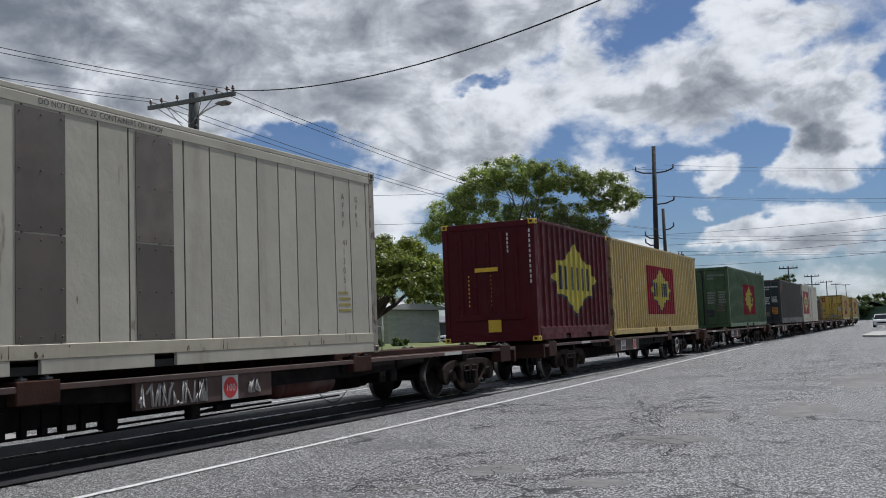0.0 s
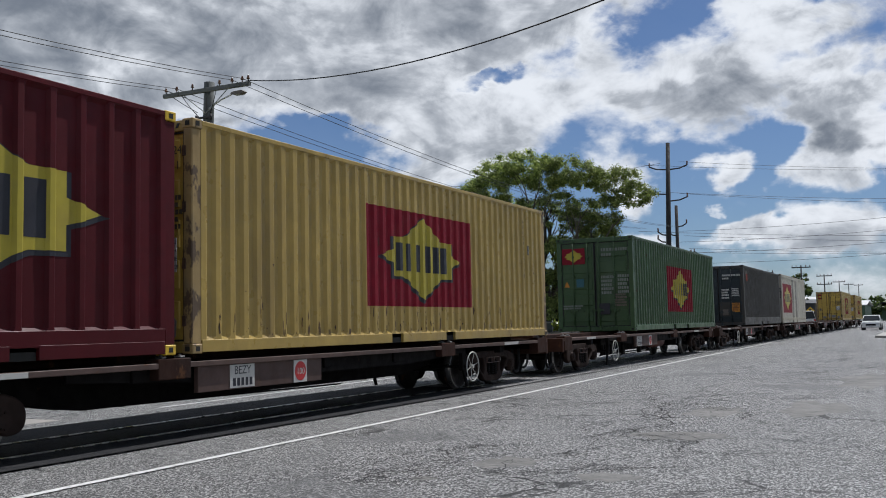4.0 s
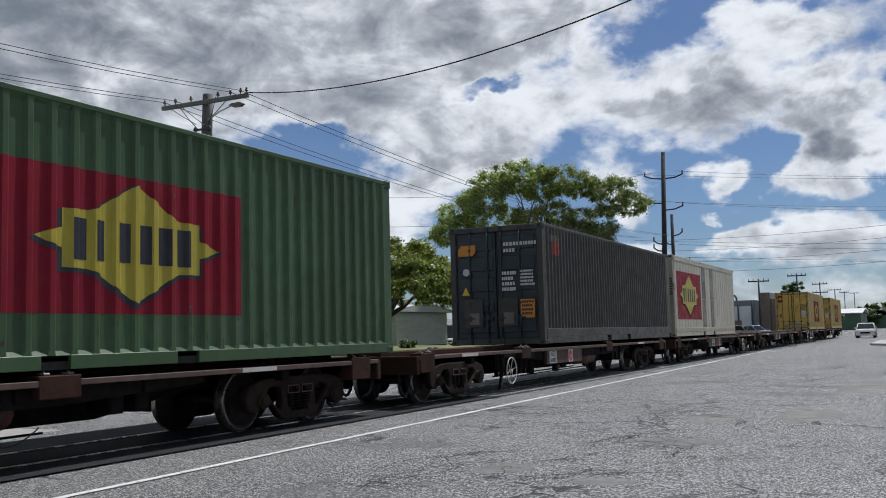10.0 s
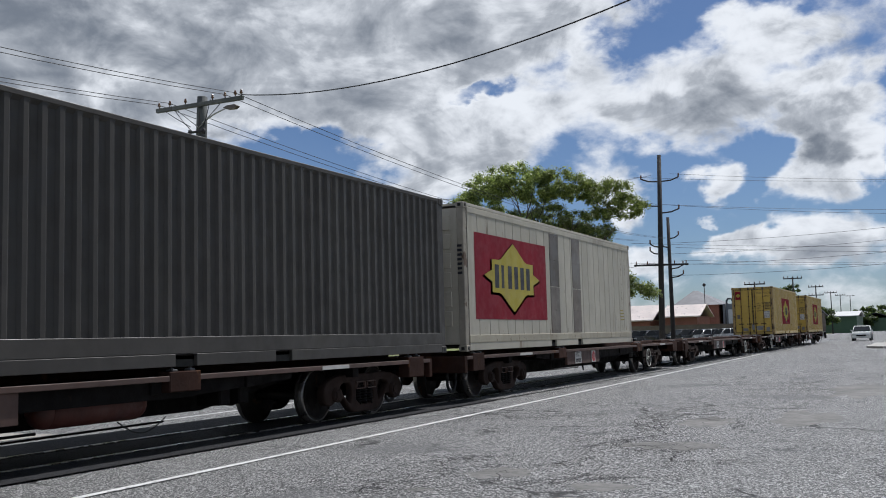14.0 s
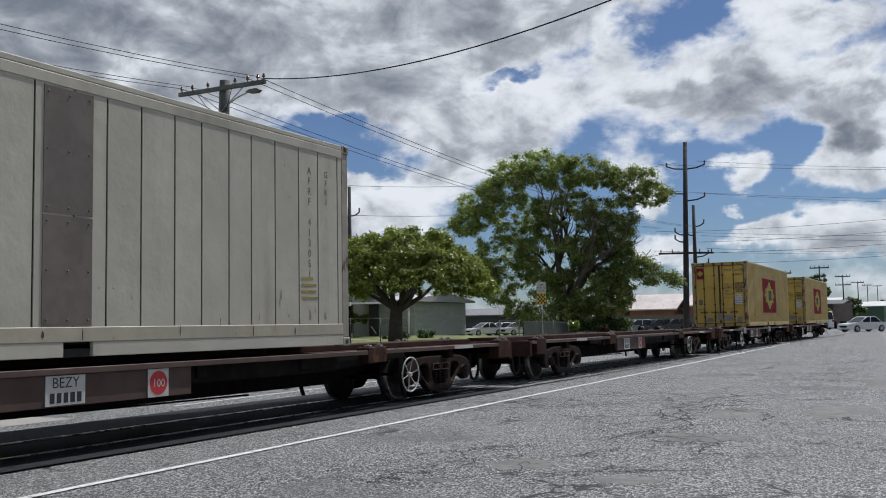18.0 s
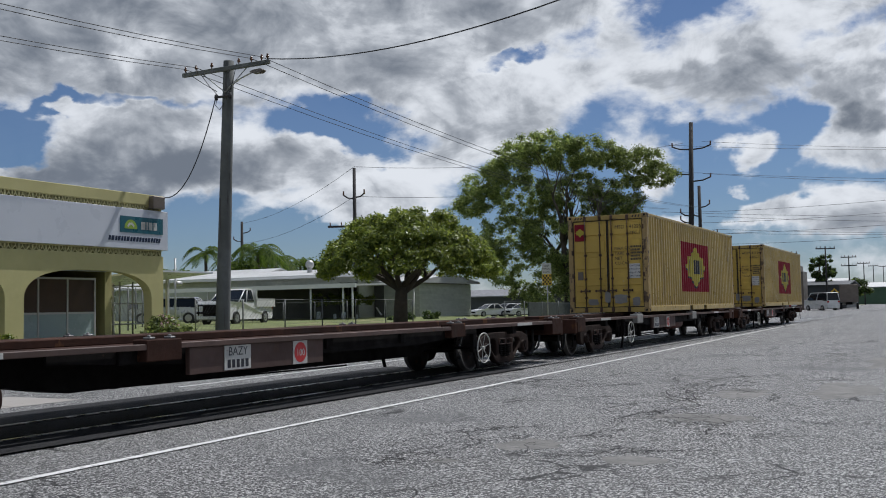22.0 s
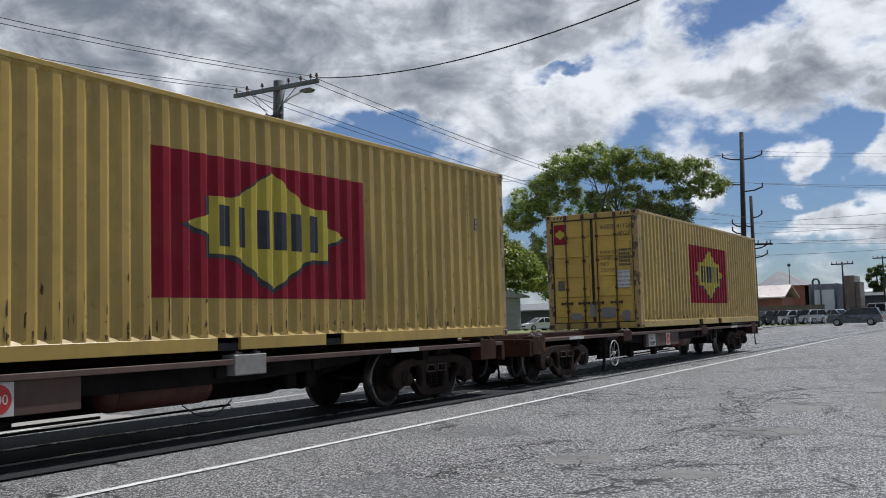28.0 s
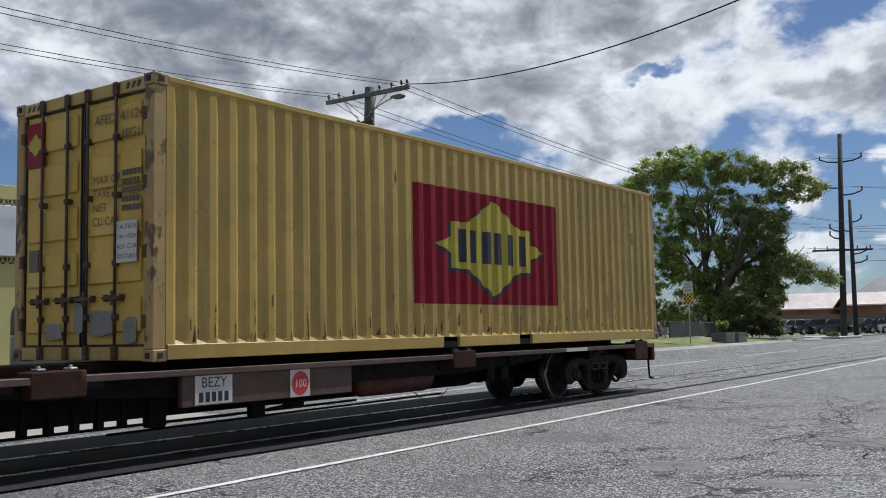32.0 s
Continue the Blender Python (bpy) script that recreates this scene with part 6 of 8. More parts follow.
def wires_of_street():
    for x in (-1.65, -1.2, 1.05, 1.45):
        a = (POLE.x + x, POLE.y - 0.2, ARM_Z + 0.2)
        line(a, (POLE.x + x, POLE.y - 40, ARM_Z + 0.1), 1.15, 0.011)
        line(a, (POLE.x + x + 0.3, 82.5, 9.2), 0.9, 0.011)
    line((POLE.x + 1.7, POLE.y - 0.2, ARM_Z + 0.1), (3.4, 14.0, 8.55), 1.3, 0.017, 26, "thick black cable slung across the street", "service_line")
    line((POLE.x - 0.34, POLE.y - 0.24, ARM_Z - 0.9), (-22.35, 23.72, 4.92), 0.9, 0.018, 16, "black service cable hanging down to the shop", "service_drop")


wires_of_street()


def tall_pole(x, y, z0, z1, arms, label, mat="dark_timber", r=0.2, way=0.0, name="power_pole", lean=0.0):
    """arms: (height, half length, kind) with kind 'flat' or 'horn'."""
    p = thing(name, Matrix.Translation((x, y, 0)) @ Matrix.Rotation(radians(lean), 4, "Y") @ Matrix.Rotation(way, 4, "Z"), label, "power pole", "distant poles")
    bm = B()
    tube(bm, (0, 0, z0 - 0.3), (0, 0, z1), r, r * 0.62, seg=10)
    part("pole", bm, mat, p)
    for z, half, kind in arms:
        bm = B()
        if kind == "flat":
            box(bm, -half, half, -0.07, 0.07, z - 0.08, z + 0.08, 0.01)
            a = part("crossarm", bm, mat, p)
            for q in (-0.92, -0.5, 0.5, 0.92):
                bm = B()
                tube(bm, (q * half, 0, z + 0.08), (q * half, 0, z + 0.34), 0.05, seg=6)
                part("insulator", bm, "insulator", a)
        else:
            s = math.copysign(1, half)
            bent_tube(bm, [(0, 0, z - 0.1), (s * abs(half) * 0.6, 0, z - 0.02), (half, 0, z + 0.22)], 0.06, 6)
            a = part("crossarm", bm, mat, p)
            bm = B()
            tube(bm, (half, 0, z + 0.2), (half, 0, z + 0.55), 0.07, seg=6)
            part("insulator", bm, "insulator", a)
    return p


tall_pole(-19.8, 82.7, 0.1, 16.4, ((14.2, -1.6, "horn"), (14.2, 1.6, "horn"), (12.1, -1.9, "horn"), (11.5, 1.6, "horn"), (8.6, -0.9, "horn"), (8.0, -0.9, "horn"), (7.0, 2.3, "flat")), "tall dark timber transmission pole with staggered arms", r=0.27, lean=1.6)
tall_pole(-20.6, 90.4, 0.1, 11.9, ((10.0, 0.9, "horn"), (9.2, -0.7, "horn"), (7.2, 1.2, "horn"), (6.4, 1.2, "horn")), "dark timber power pole with side brackets", r=0.22)
tall_pole(-42.7, 66.7, 0.6, 12.6, ((10.2, -0.9, "horn"), (10.3, 0.8, "horn"), (7.9, 2.2, "flat"), (5.9, 0.8, "flat")), "dark transmission pole behind the houses", r=0.2, way=0.35)
tall_pole(-75.2, 92.6, 0.6, 11.9, ((10.6, 1.0, "horn"), (9.6, -1.0, "horn"), (8.4, 1.0, "horn")), "dark transmission pole behind the palms", r=0.24, way=0.4)
for turn, dist, high, arms in ((6.29, 150, 8.85, 1), (5.13, 190, 9.1, 2), (4.39, 240, 9.6, 1), (3.92, 300, 10.8, 0), (3.43, 330, 11.4, 0), (8.3, 132, 7.45, 1)):
    x, y = AZ(turn, dist)
    tall_pole(x, y, 0, high, [(high - 0.3 - 1.5 * k, 1.3, "flat") for k in range(max(1, arms))], "distant timber power pole with crossarms", r=0.15, way=0.1)


def high_lines():
    for k, (z, x, sag) in enumerate(((14.7, -1.6, 1.4), (14.7, 1.6, 1.4), (12.5, -1.9, 1.6), (12.0, 1.6, 1.6), (9.0, -2.0, 1.2), (8.4, 1.8, 1.2), (7.3, -2.2, 1.0), (7.3, 2.2, 1.0))):
        line((-20.1 + x, 82.7, z), (42, 118 + 2 * k, z + 1.5), sag, 0.013)
    for z in (14.7, 12.3, 7.2):
        line((-20.1, 82.7, z), (-42.7, 66.7, z - 2), 0.8, 0.016, 10)
        line((-42.7, 66.7, z - 2), (-75.2, 92.6, z - 3), 0.8, 0.016, 10)
    for k in range(4):
        line((-20.6, 90.4, 9.5 - k), (30, 70 + 4 * k, 11.0 - 0.6 * k), 1.2, 0.014)


high_lines()

# ---- trees ----


def leaf_cloud(name, centres, radii, count, size, mat, seed, long=1.8, flat=0.75):
    """Many small folded leaves scattered over the shells of clumps."""
    rnd = np.random.default_rng(seed)
    centres, radii = np.array(centres, float), np.array(radii, float)
    weight = radii ** 2
    pick = rnd.choice(len(centres), count, p=weight / weight.sum())
    d = rnd.normal(size=(count, 3))
    d /= np.linalg.norm(d, axis=1)[:, None]
    r = radii[pick] * np.minimum(np.abs(rnd.normal(0.0, 0.72, count)), rnd.uniform(1.0, 1.3, count))
    p = centres[pick] + d * r[:, None] * np.array([1, 1, flat])
    n = d + rnd.normal(scale=0.55, size=(count, 3)) + np.array([0, 0, 0.5])
    n /= np.linalg.norm(n, axis=1)[:, None]
    a = np.cross(n, rnd.normal(size=(count, 3)))
    a /= np.linalg.norm(a, axis=1)[:, None]
    b = np.cross(n, a)
    s = size * rnd.uniform(0.6, 1.3, count)[:, None]
    v = np.empty((count, 4, 3))
    v[:, 0] = p - a * s * long / 2
    v[:, 1] = p + b * s / 2 + n * s * 0.12
    v[:, 2] = p + a * s * long / 2
    v[:, 3] = p - b * s / 2 + n * s * 0.12
    me = bpy.data.meshes.new(name)
    me.vertices.add(count * 4)
    me.vertices.foreach_set("co", v.reshape(-1))
    me.loops.add(count * 4)
    me.loops.foreach_set("vertex_index", np.arange(count * 4, dtype=np.int32))
    me.polygons.add(count)
    me.polygons.foreach_set("loop_start", np.arange(0, count * 4, 4, dtype=np.int32))
    me.polygons.foreach_set("loop_total", np.full(count, 4, dtype=np.int32))
    me.update(calc_edges=True)
    me.materials.append(M[mat])
    return me


def limb(bm, pts, r0, r1, seg=9):
    n = len(pts) - 1
    pipe(bm, pts, [r0 + (r1 - r0) * k / n for k in range(n + 1)], seg)


def grow(bm, start, way, length, r, depth, rnd, tips, spread=0.55, lift=0.1):
    p, d = Vector(start), Vector(way).normalized()
    pts = [p.copy()]
    for k in range(4):
        d = (d + Vector((rnd.uniform(-0.2, 0.2), rnd.uniform(-0.2, 0.2), rnd.uniform(-0.1, 0.2) + lift * 0.3))).normalized()
        p = p + d * length / 4
        pts.append(p.copy())
    limb(bm, pts, r, r * 0.55, 7 if depth > 1 else 5)
    if depth == 0:
        tips.append(p)
        return
    for k in range(rnd.choice((2, 3))):
        side = Vector((rnd.uniform(-1, 1), rnd.uniform(-1, 1), rnd.uniform(-0.2, 0.6))).normalized()
        grow(bm, pts[rnd.choice((2, 3, 4))], d * (1 - spread) + side * spread, length * rnd.uniform(0.6, 0.8), r * 0.5, depth - 1, rnd, tips, spread, lift)
    tips.append(p)


def dome_tree():
    base = Vector((-22.75, 39.3, 0.5))
    t = thing("street_tree", Matrix(), "low dome-shaped street tree with bright green leaves", "tree")
    rnd = random.Random(11)
    bm = B()
    tips = []
    limb(bm, [base - Vector((0, 0, 0.2)), base + Vector((0.02, 0, 0.6)), base + Vector((0.05, 0.0, 1.2)), base + Vector((0.1, 0, 1.75))], 0.36, 0.27, 12)
    for k in range(8):
        a = 2 * math.pi * k / 8 + 0.3
        grow(bm, base + Vector((0.08, 0, 1.35 + 0.05 * k)), (math.cos(a), math.sin(a), 0.75), 1.9, 0.15, 2, rnd, tips, 0.5, 0.1)
    part("trunk", bm, "bark", t)
    centres, radii = [], []
    mid = Vector((-22.35, 39.4, 2.95))
    r_ = np.random.default_rng(4)
    for k in range(520):
        a, f = r_.uniform(0, 2 * math.pi), math.sqrt(r_.uniform(0.0, 1))
        rr = 3.95 * f
        top = 2.95 * math.sqrt(max(0.02, 1 - f ** 2.4)) * r_.uniform(0.86, 1.04)
        # denser towards the upper shell
        z = top * r_.uniform(0.45, 1) ** 0.6 - 0.25 * f
        centres.append((mid.x + rr * math.cos(a) * 1.02, mid.y + rr * math.sin(a), mid.z + z - 0.15))
        radii.append(r_.uniform(0.22, 0.42))
    me = leaf_cloud("crown", centres, radii, 135000, 0.07, "leaf_light", 7, 2.8)
    part("crown", me, None, t)


def fig_tree():
    base = Vector((-26.0, 70.8, 0.5))
    t = thing("fig_tree", Matrix(), "large spreading fig tree with dark green leaves", "tree")
    rnd = random.Random(23)
    bm = B()
    tips = []
    limb(bm, [base - Vector((0, 0, 0.3)), base + Vector((0.1, 0, 1.2)), base + Vector((0.2, 0.1, 2.6))], 0.75, 0.55, 12)
    for k, (dx, dz, ln) in enumerate(((-1.0, 0.8, 4.6), (-0.55, 1.3, 5.2), (-0.1, 1.6, 5.6), (0.4, 1.4, 5.2), (0.9, 1.1, 4.8), (1.1, 0.7, 4.4), (-0.8, 0.45, 3.6), (0.7, 0.35, 4.0))):
        grow(bm, base + Vector((0.15, 0, 1.8 + 0.1 * k)), (dx, rnd.uniform(-0.6, 0.6), dz), ln * 0.84, 0.3, 3, rnd, tips, 0.5, 0.1)
    part("trunk", bm, "bark", t)
    r_ = np.random.default_rng(9)
    # lobes of the crown: across (metres right of the trunk), height, half width, half height
    lobes = [(-6.2, 10.8, 2.2, 1.1), (-7.4, 9.0, 1.5, 0.9), (-3.6, 12.9, 2.2, 1.0), (1.6, 13.0, 2.0, 0.9), (-1.9, 13.2, 2.9, 1.3), (0.3, 12.6, 2.3, 1.2), (3.0, 12.2, 2.3, 1.0), (5.2, 12.0, 2.2, 1.0), (-4.4, 11.8, 2.2, 1.2), (-6.6, 9.6, 1.9, 1.0), (6.6, 10.9, 1.6, 0.9),
             (-3.4, 9.4, 2.8, 1.7), (0.4, 9.8, 3.0, 1.7), (3.6, 9.6, 2.6, 1.5), (-4.6, 6.6, 2.8, 1.7), (-0.6, 6.4, 3.2, 2.2), (2.8, 6.6, 2.4, 1.8), (-2.6, 3.6, 3.4, 1.9), (1.6, 3.4, 3.0, 1.9),
             (3.2, 7.9, 2.2, 1.9), (4.0, 5.0, 1.9, 1.7), (3.2, 3.0, 2.4, 1.7), (-1.0, 1.9, 3.6, 1.1), (5.2, 5.4, 2.0, 0.8), (7.2, 4.4, 1.6, 0.6), (-6.4, 5.0, 1.6, 1.6)]
    right = Vector((0.94, 0.34, 0))
    deep = Vector((-0.34, 0.94, 0))
    centres, radii = [], []
    for across, z, w, h in lobes:
        n = int(14 + w * h * 11)
        for _ in range(n):
            d = r_.normal(size=3)
            d /= np.linalg.norm(d)
            f = r_.uniform(0.3, 1) ** 0.5
            c = base + right * (across + d[0] * w * f) + deep * (d[1] * w * 0.95 * f)
            centres.append((c.x, c.y, z + d[2] * h * f))
            radii.append(r_.uniform(0.26, 0.62))
    me = leaf_cloud("crown", centres, radii, 270000, 0.086, "leaf_fig", 15, 2.1)
    part("crown", me, None, t)


def palm(x, y, z0, high, reach, seed, name="palm_tree"):
    t = thing(name, Matrix(), "palm tree with arching fronds behind the houses", "tree", "palm trees")
    rnd = random.Random(seed)
    bm = B()
    limb(bm, [(x, y, z0 - 0.3), (x + 0.1, y, z0 + high * 0.5), (x, y, z0 + high)], 0.2, 0.13, 8)
    part("trunk", bm, "bark", t)
    for k in range(20):
        a = 2 * math.pi * k / 20 + rnd.uniform(-0.2, 0.2)
        up = rnd.uniform(-0.1, 1.5)
        verts, faces = [], []
        n = 16
        spine = []
        for i in range(n + 1):
            q = i / n
            spine.append(Vector((x + reach * q * math.cos(a), y + reach * q * math.sin(a), z0 + high + reach * (up * q - (0.6 + up * 0.75) * q * q))))
        side = Vector((-math.sin(a), math.cos(a), 0))
        for i in range(n):
            p, q = spine[i], spine[i + 1]
            wide = 0.62 * math.sin(math.pi * min(1, i / n * 0.85 + 0.15)) * reach / 2.6
            along = (q - p).normalized()
            for s in (-1, 1):
                m = len(verts)
                verts += [p, p.lerp(q, 0.85), p + side * s * wide + along * wide * 0.7 - Vector((0, 0, wide * 0.55))]
                faces.append((m, m + 1, m + 2))
        part("frond", quick("frond", verts, faces, "leaf_palm"), None, t)


def clump(name, lobes, count, size, mat, seed, label, category="bush", group=""):
    """lobes: (x, y, z, radius)."""
    r_ = np.random.default_rng(seed)
    centres, radii = [], []
    for x, y, z, r in lobes:
        for _ in range(10):
            d = r_.normal(size=3)
            d /= np.linalg.norm(d)
            centres.append((x + d[0] * r * 0.7, y + d[1] * r * 0.7, z + d[2] * r * 0.6))
            radii.append(r * r_.uniform(0.3, 0.5))
    return tagged(new(name, leaf_cloud(name, centres, radii, count, size, mat, seed)), label, category, group)


dome_tree()
fig_tree()
for k, (turn, dist, high, reach) in enumerate(((41.1, 96, 6.2, 2.4), (38.2, 94, 6.0, 3.2), (37.2, 99, 5.6, 3.0), (35.8, 108, 5.6, 2.4), (39.6, 100, 5.0, 2.6), (37.7, 104, 6.0, 2.8))):
    x, y = AZ(turn, dist)
    palm(x, y, 0.6, high, reach, 40 + k)
clump("back_hedge", [(*AZ(a, 92), 2.2 + 1.0 * (k % 3), 2.2) for k, a in enumerate((45.2, 44.2, 43.2, 41.8, 40.2, 39.0, 37.6, 36.4, 35.0, 33.8))], 16000, 0.22, "leaf_palm", 31, "dense green garden growth behind the houses")
clump("flower_bush", [(-21.0, 22.35, 0.82, 0.5), (-20.85, 22.75, 0.75, 0.45), (-21.1, 21.95, 0.7, 0.4)], 3600, 0.06, "leaf_fig", 32, "rounded flowering bush at the shop corner")
clump("bush_flower", [(-20.95, 22.3, 0.9, 0.5), (-20.8, 22.7, 0.85, 0.45)], 130, 0.05, "petal", 34, "small pink and white flowers on the corner bush", "flower")
clump("low_shrub", [(-21.3, 17.2, 0.6, 0.35), (-21.3, 16.8, 0.55, 0.3)], 1200, 0.06, "leaf_light", 33, "small yellow-green shrub before the shop")

# ---- vehicles: front towards +y, 0 on the road ----
M["white_car"] = material("white_car_paint", (0.62, 0.62, 0.60), 0.22, vary=0.03, scale=2, spec=0.6)
M["silver_car"] = material("silver_car_paint", (0.42, 0.43, 0.44), 0.25, 0.4, vary=0.03, scale=2)
M["grey_car"] = material("dark_grey_car_paint", (0.10, 0.11, 0.12), 0.25, 0.3, vary=0.05, scale=2)
M["dark_car"] = material("black_car_paint", (0.03, 0.032, 0.036), 0.2, vary=0.05, scale=2, spec=0.6)
M["red_car"] = material("red_car_paint", (0.30, 0.02, 0.02), 0.25, vary=0.05, scale=2)
M["lamp_lens"] = glass("headlamp_lens", (0.5, 0.5, 0.5), 0.1)
M["tail_lens"] = glass("tail_lamp_lens", (0.35, 0.01, 0.01), 0.15)
M["alloy"] = material("grey_alloy_rim", (0.35, 0.35, 0.35), 0.35, 0.7, vary=0.1)
bm = B()
tube(bm, (-0.11, 0, 0), (0.11, 0, 0), 0.32, seg=18)
TYRE = mesh_of("tyre", bm, "rubber")
bm = B()
tube(bm, (-0.115, 0, 0), (0.118, 0, 0), 0.20, seg=16)
for k in range(5):
    a = 2 * math.pi * k / 5
    box(bm, 0.118, 0.124, -0.02, 0.02, -0.02, 0.02)
RIM = mesh_of("rim", bm, "alloy")


def car(label, kind, paint, m, long=4.5, wide=1.76, high=1.45, group="parked cars", name="car"):
    c = thing(name, m, label, "car", group)
    f, r, w = long / 2, -long / 2, wide / 2
    belt = high * 0.62 if kind != "van" else high * 0.55
    nose = {"sedan": 0.56, "hatch": 0.6, "suv": 0.64, "ute": 0.66, "van": 0.62}[kind] * high
    tail = {"sedan": 0.62, "hatch": 0.62, "suv": 0.64, "ute": 0.62, "van": 0.6}[kind] * high
    low = 0.24
    bm = B()
    prof = [(r + 0.05, low + 0.1), (r, low + 0.3), (r + 0.04, tail - 0.05), (r + 0.12, tail), (0, belt + 0.02), (f * 0.42, belt), (f - 0.15, nose - 0.02), (f - 0.02, nose - 0.18), (f, low + 0.22), (f - 0.08, low), (r + 0.2, low)]
    prism(bm, prof, "x", -w, w)
    for v in bm.verts:
        edge = max(0, abs(v.co.y) - long * 0.36) / (long * 0.14)
        v.co.x *= 1 - 0.12 * edge ** 2 - (0.05 if v.co.z > belt - 0.12 else 0)
    bmesh.ops.bevel(bm, geom=[e for e in bm.edges if abs(e.verts[0].co.x - e.verts[1].co.x) > 0.5], offset=0.05, segments=2, affect="EDGES")
    body = part("body", bm, paint, c)
    cab = {"sedan": ((r + 0.85, r + 1.45), (f * 0.48, f * 0.06)), "hatch": ((r + 0.1, r + 0.55), (f * 0.5, f * 0.1)), "suv": ((r + 0.08, r + 0.38), (f * 0.46, f * 0.1)),
           "ute": ((-0.45, -0.35), (f * 0.5, f * 0.16)), "van": ((r + 0.05, r + 0.2), (f * 0.78, f * 0.42))}[kind]
    (b0, b1), (a0, a1) = cab
    bm = B()
    prism(bm, [(b0, belt - 0.02), (b1, high - 0.06), (a1, high - 0.06), (a0, belt - 0.02)], "x", -w * 0.9, w * 0.9)
    for v in bm.verts:
        if v.co.z > belt + 0.1:
            v.co.x *= 0.84
    part("glasshouse", bm, "car_glass", c, "dark tinted windows")
    bm = B()
    prism(bm, [(b1 - 0.05, high - 0.07), (b1 + 0.05, high), (a1 - 0.08, high), (a1 + 0.06, high - 0.07)], "x", -w * 0.80, w * 0.80)
    bmesh.ops.bevel(bm, geom=bm.edges[:], offset=0.02, segments=1, affect="EDGES")
    part("roof", bm, paint, c)
    for s in (-1, 1):
        for y0, y1 in ((b0, b1), (a0, a1), ((a0 + b0) / 2 + 0.05, (a1 + b1) / 2 + 0.1)):
            bm = B()
            bent_tube(bm, [(s * w * 0.905, y0, belt - 0.02), (s * w * 0.765, y1, high - 0.05)], 0.035, 5)
            part("pillar", bm, paint, c)
        bm = B()
        box(bm, s * (w + 0.02) - 0.07, s * (w + 0.02) + 0.07, a0 - 0.28, a0 - 0.12, belt, belt + 0.14, 0.03)
        part("mirror", bm, paint, c)
        bm = B()
        box(bm, s * w * 0.72 - 0.17, s * w * 0.72 + 0.17, f - 0.13, f - 0.02, nose - 0.28, nose - 0.13, 0.02)
        part("headlight", bm, "lamp_lens", c)
        bm = B()
        box(bm, s * w * 0.76 - 0.13, s * w * 0.76 + 0.13, r - 0.012, r + 0.08, tail - 0.36, tail - 0.14, 0.02)
        part("tail_light", bm, "tail_lens", c)
        for y in (f * 0.62, r * 0.6):
            t = part("tyre", TYRE, None, c)
            t.matrix_local = Matrix.Translation((s * (w - 0.12), y, 0.32)) @ Matrix.Rotation(0 if s > 0 else math.pi, 4, "Z")
            part("rim", RIM, None, t)
    bm = B()
    box(bm, -w * 0.5, w * 0.5, f - 0.04, f + 0.012, low + 0.16, nose - 0.22, 0.01)
    part("grille", bm, "wagon_dark", c)
    for y0, y1 in ((f - 0.06, f + 0.03), (r - 0.03, r + 0.06)):
        bm = B()
        box(bm, -w * 0.86, w * 0.86, y0, y1, low + 0.02, low + 0.2, 0.03)
        part("bumper", bm, paint, c)
    bm = B()
    box(bm, -0.19, 0.19, f + 0.03, f + 0.04, low + 0.06, low + 0.17)
    part("blank_plate", bm, "decal_white", c)
    if kind == "ute":
        bm = B()
        for a, b, d, e in ((-w, w, r - 0.1, -0.5), ):
            box(bm, a, b, d, e, 0.86, 0.95)
            for x in (a, b - 0.04):
                box(bm, x, x + 0.04, d, e, 0.95, 1.28)
            box(bm, a, b, d, d + 0.04, 0.95, 1.28)
            box(bm, a, b, e - 0.05, e, 0.95, 1.75)
        part("tray", bm, paint, c, "flat tray with drop sides")
        bm = B()
        bent_tube(bm, [(-0.62, f + 0.08, 0.45), (-0.6, f + 0.16, 0.95), (0.6, f + 0.16, 0.95), (0.62, f + 0.08, 0.45)], 0.035)
        bent_tube(bm, [(-0.8, f + 0.1, 0.6), (0.8, f + 0.1, 0.6)], 0.05)
        part("bull_bar", bm, "wagon_dark", c)
    return c


def spot(turn, dist, z=0.0, face=0.0):
    """A pose at that distance, turn degrees left of the street, nose turned face degrees from the street's far end."""
    x, y = AZ(turn, dist)
    return Matrix.Translation((x, y, z)) @ Matrix.Rotation(radians(face), 4, "Z")


car("white dual-cab utility truck with a flat tray and bull bar", "ute", "white_car", Matrix.Translation((-32.85, 40.0, 0.62)) @ Matrix.Rotation(radians(192), 4, "Z"), 5.2, 1.8, 1.78, "", "utility_truck")
car("silver hatchback parked by the carport", "hatch", "silver_car", Matrix.Translation((-40.2, 43.0, 0.62)) @ Matrix.Rotation(radians(120), 4, "Z"), 4.3, 1.76, 1.5, "")
lot = [(16.4, 99, "silver_car", "hatch"), (15.25, 100, "dark_car", "suv"), (14.35, 101, "dark_car", "hatch"), (12.5, 103, "dark_car", "suv"), (11.85, 104, "dark_car", "sedan"), (11.25, 105, "silver_car", "hatch"), (10.7, 106, "dark_car", "sedan"), (10.2, 107, "silver_car", "hatch"), (17.3, 103, "red_car", "hatch"), (24.9, 112, "white_car", "sedan"), (23.9, 114, "silver_car", "suv"), (22.9, 112, "white_car", "hatch")]
for turn, dist, paint, kind in lot:
    car("parked %s %s in the open lot" % ({"silver_car": "silver", "dark_car": "black", "white_car": "white", "red_car": "red"}[paint], {"hatch": "hatchback", "suv": "wagon", "sedan": "sedan"}[kind]), kind, paint, spot(turn, dist, 0.1, 150), group="cars in the lot")
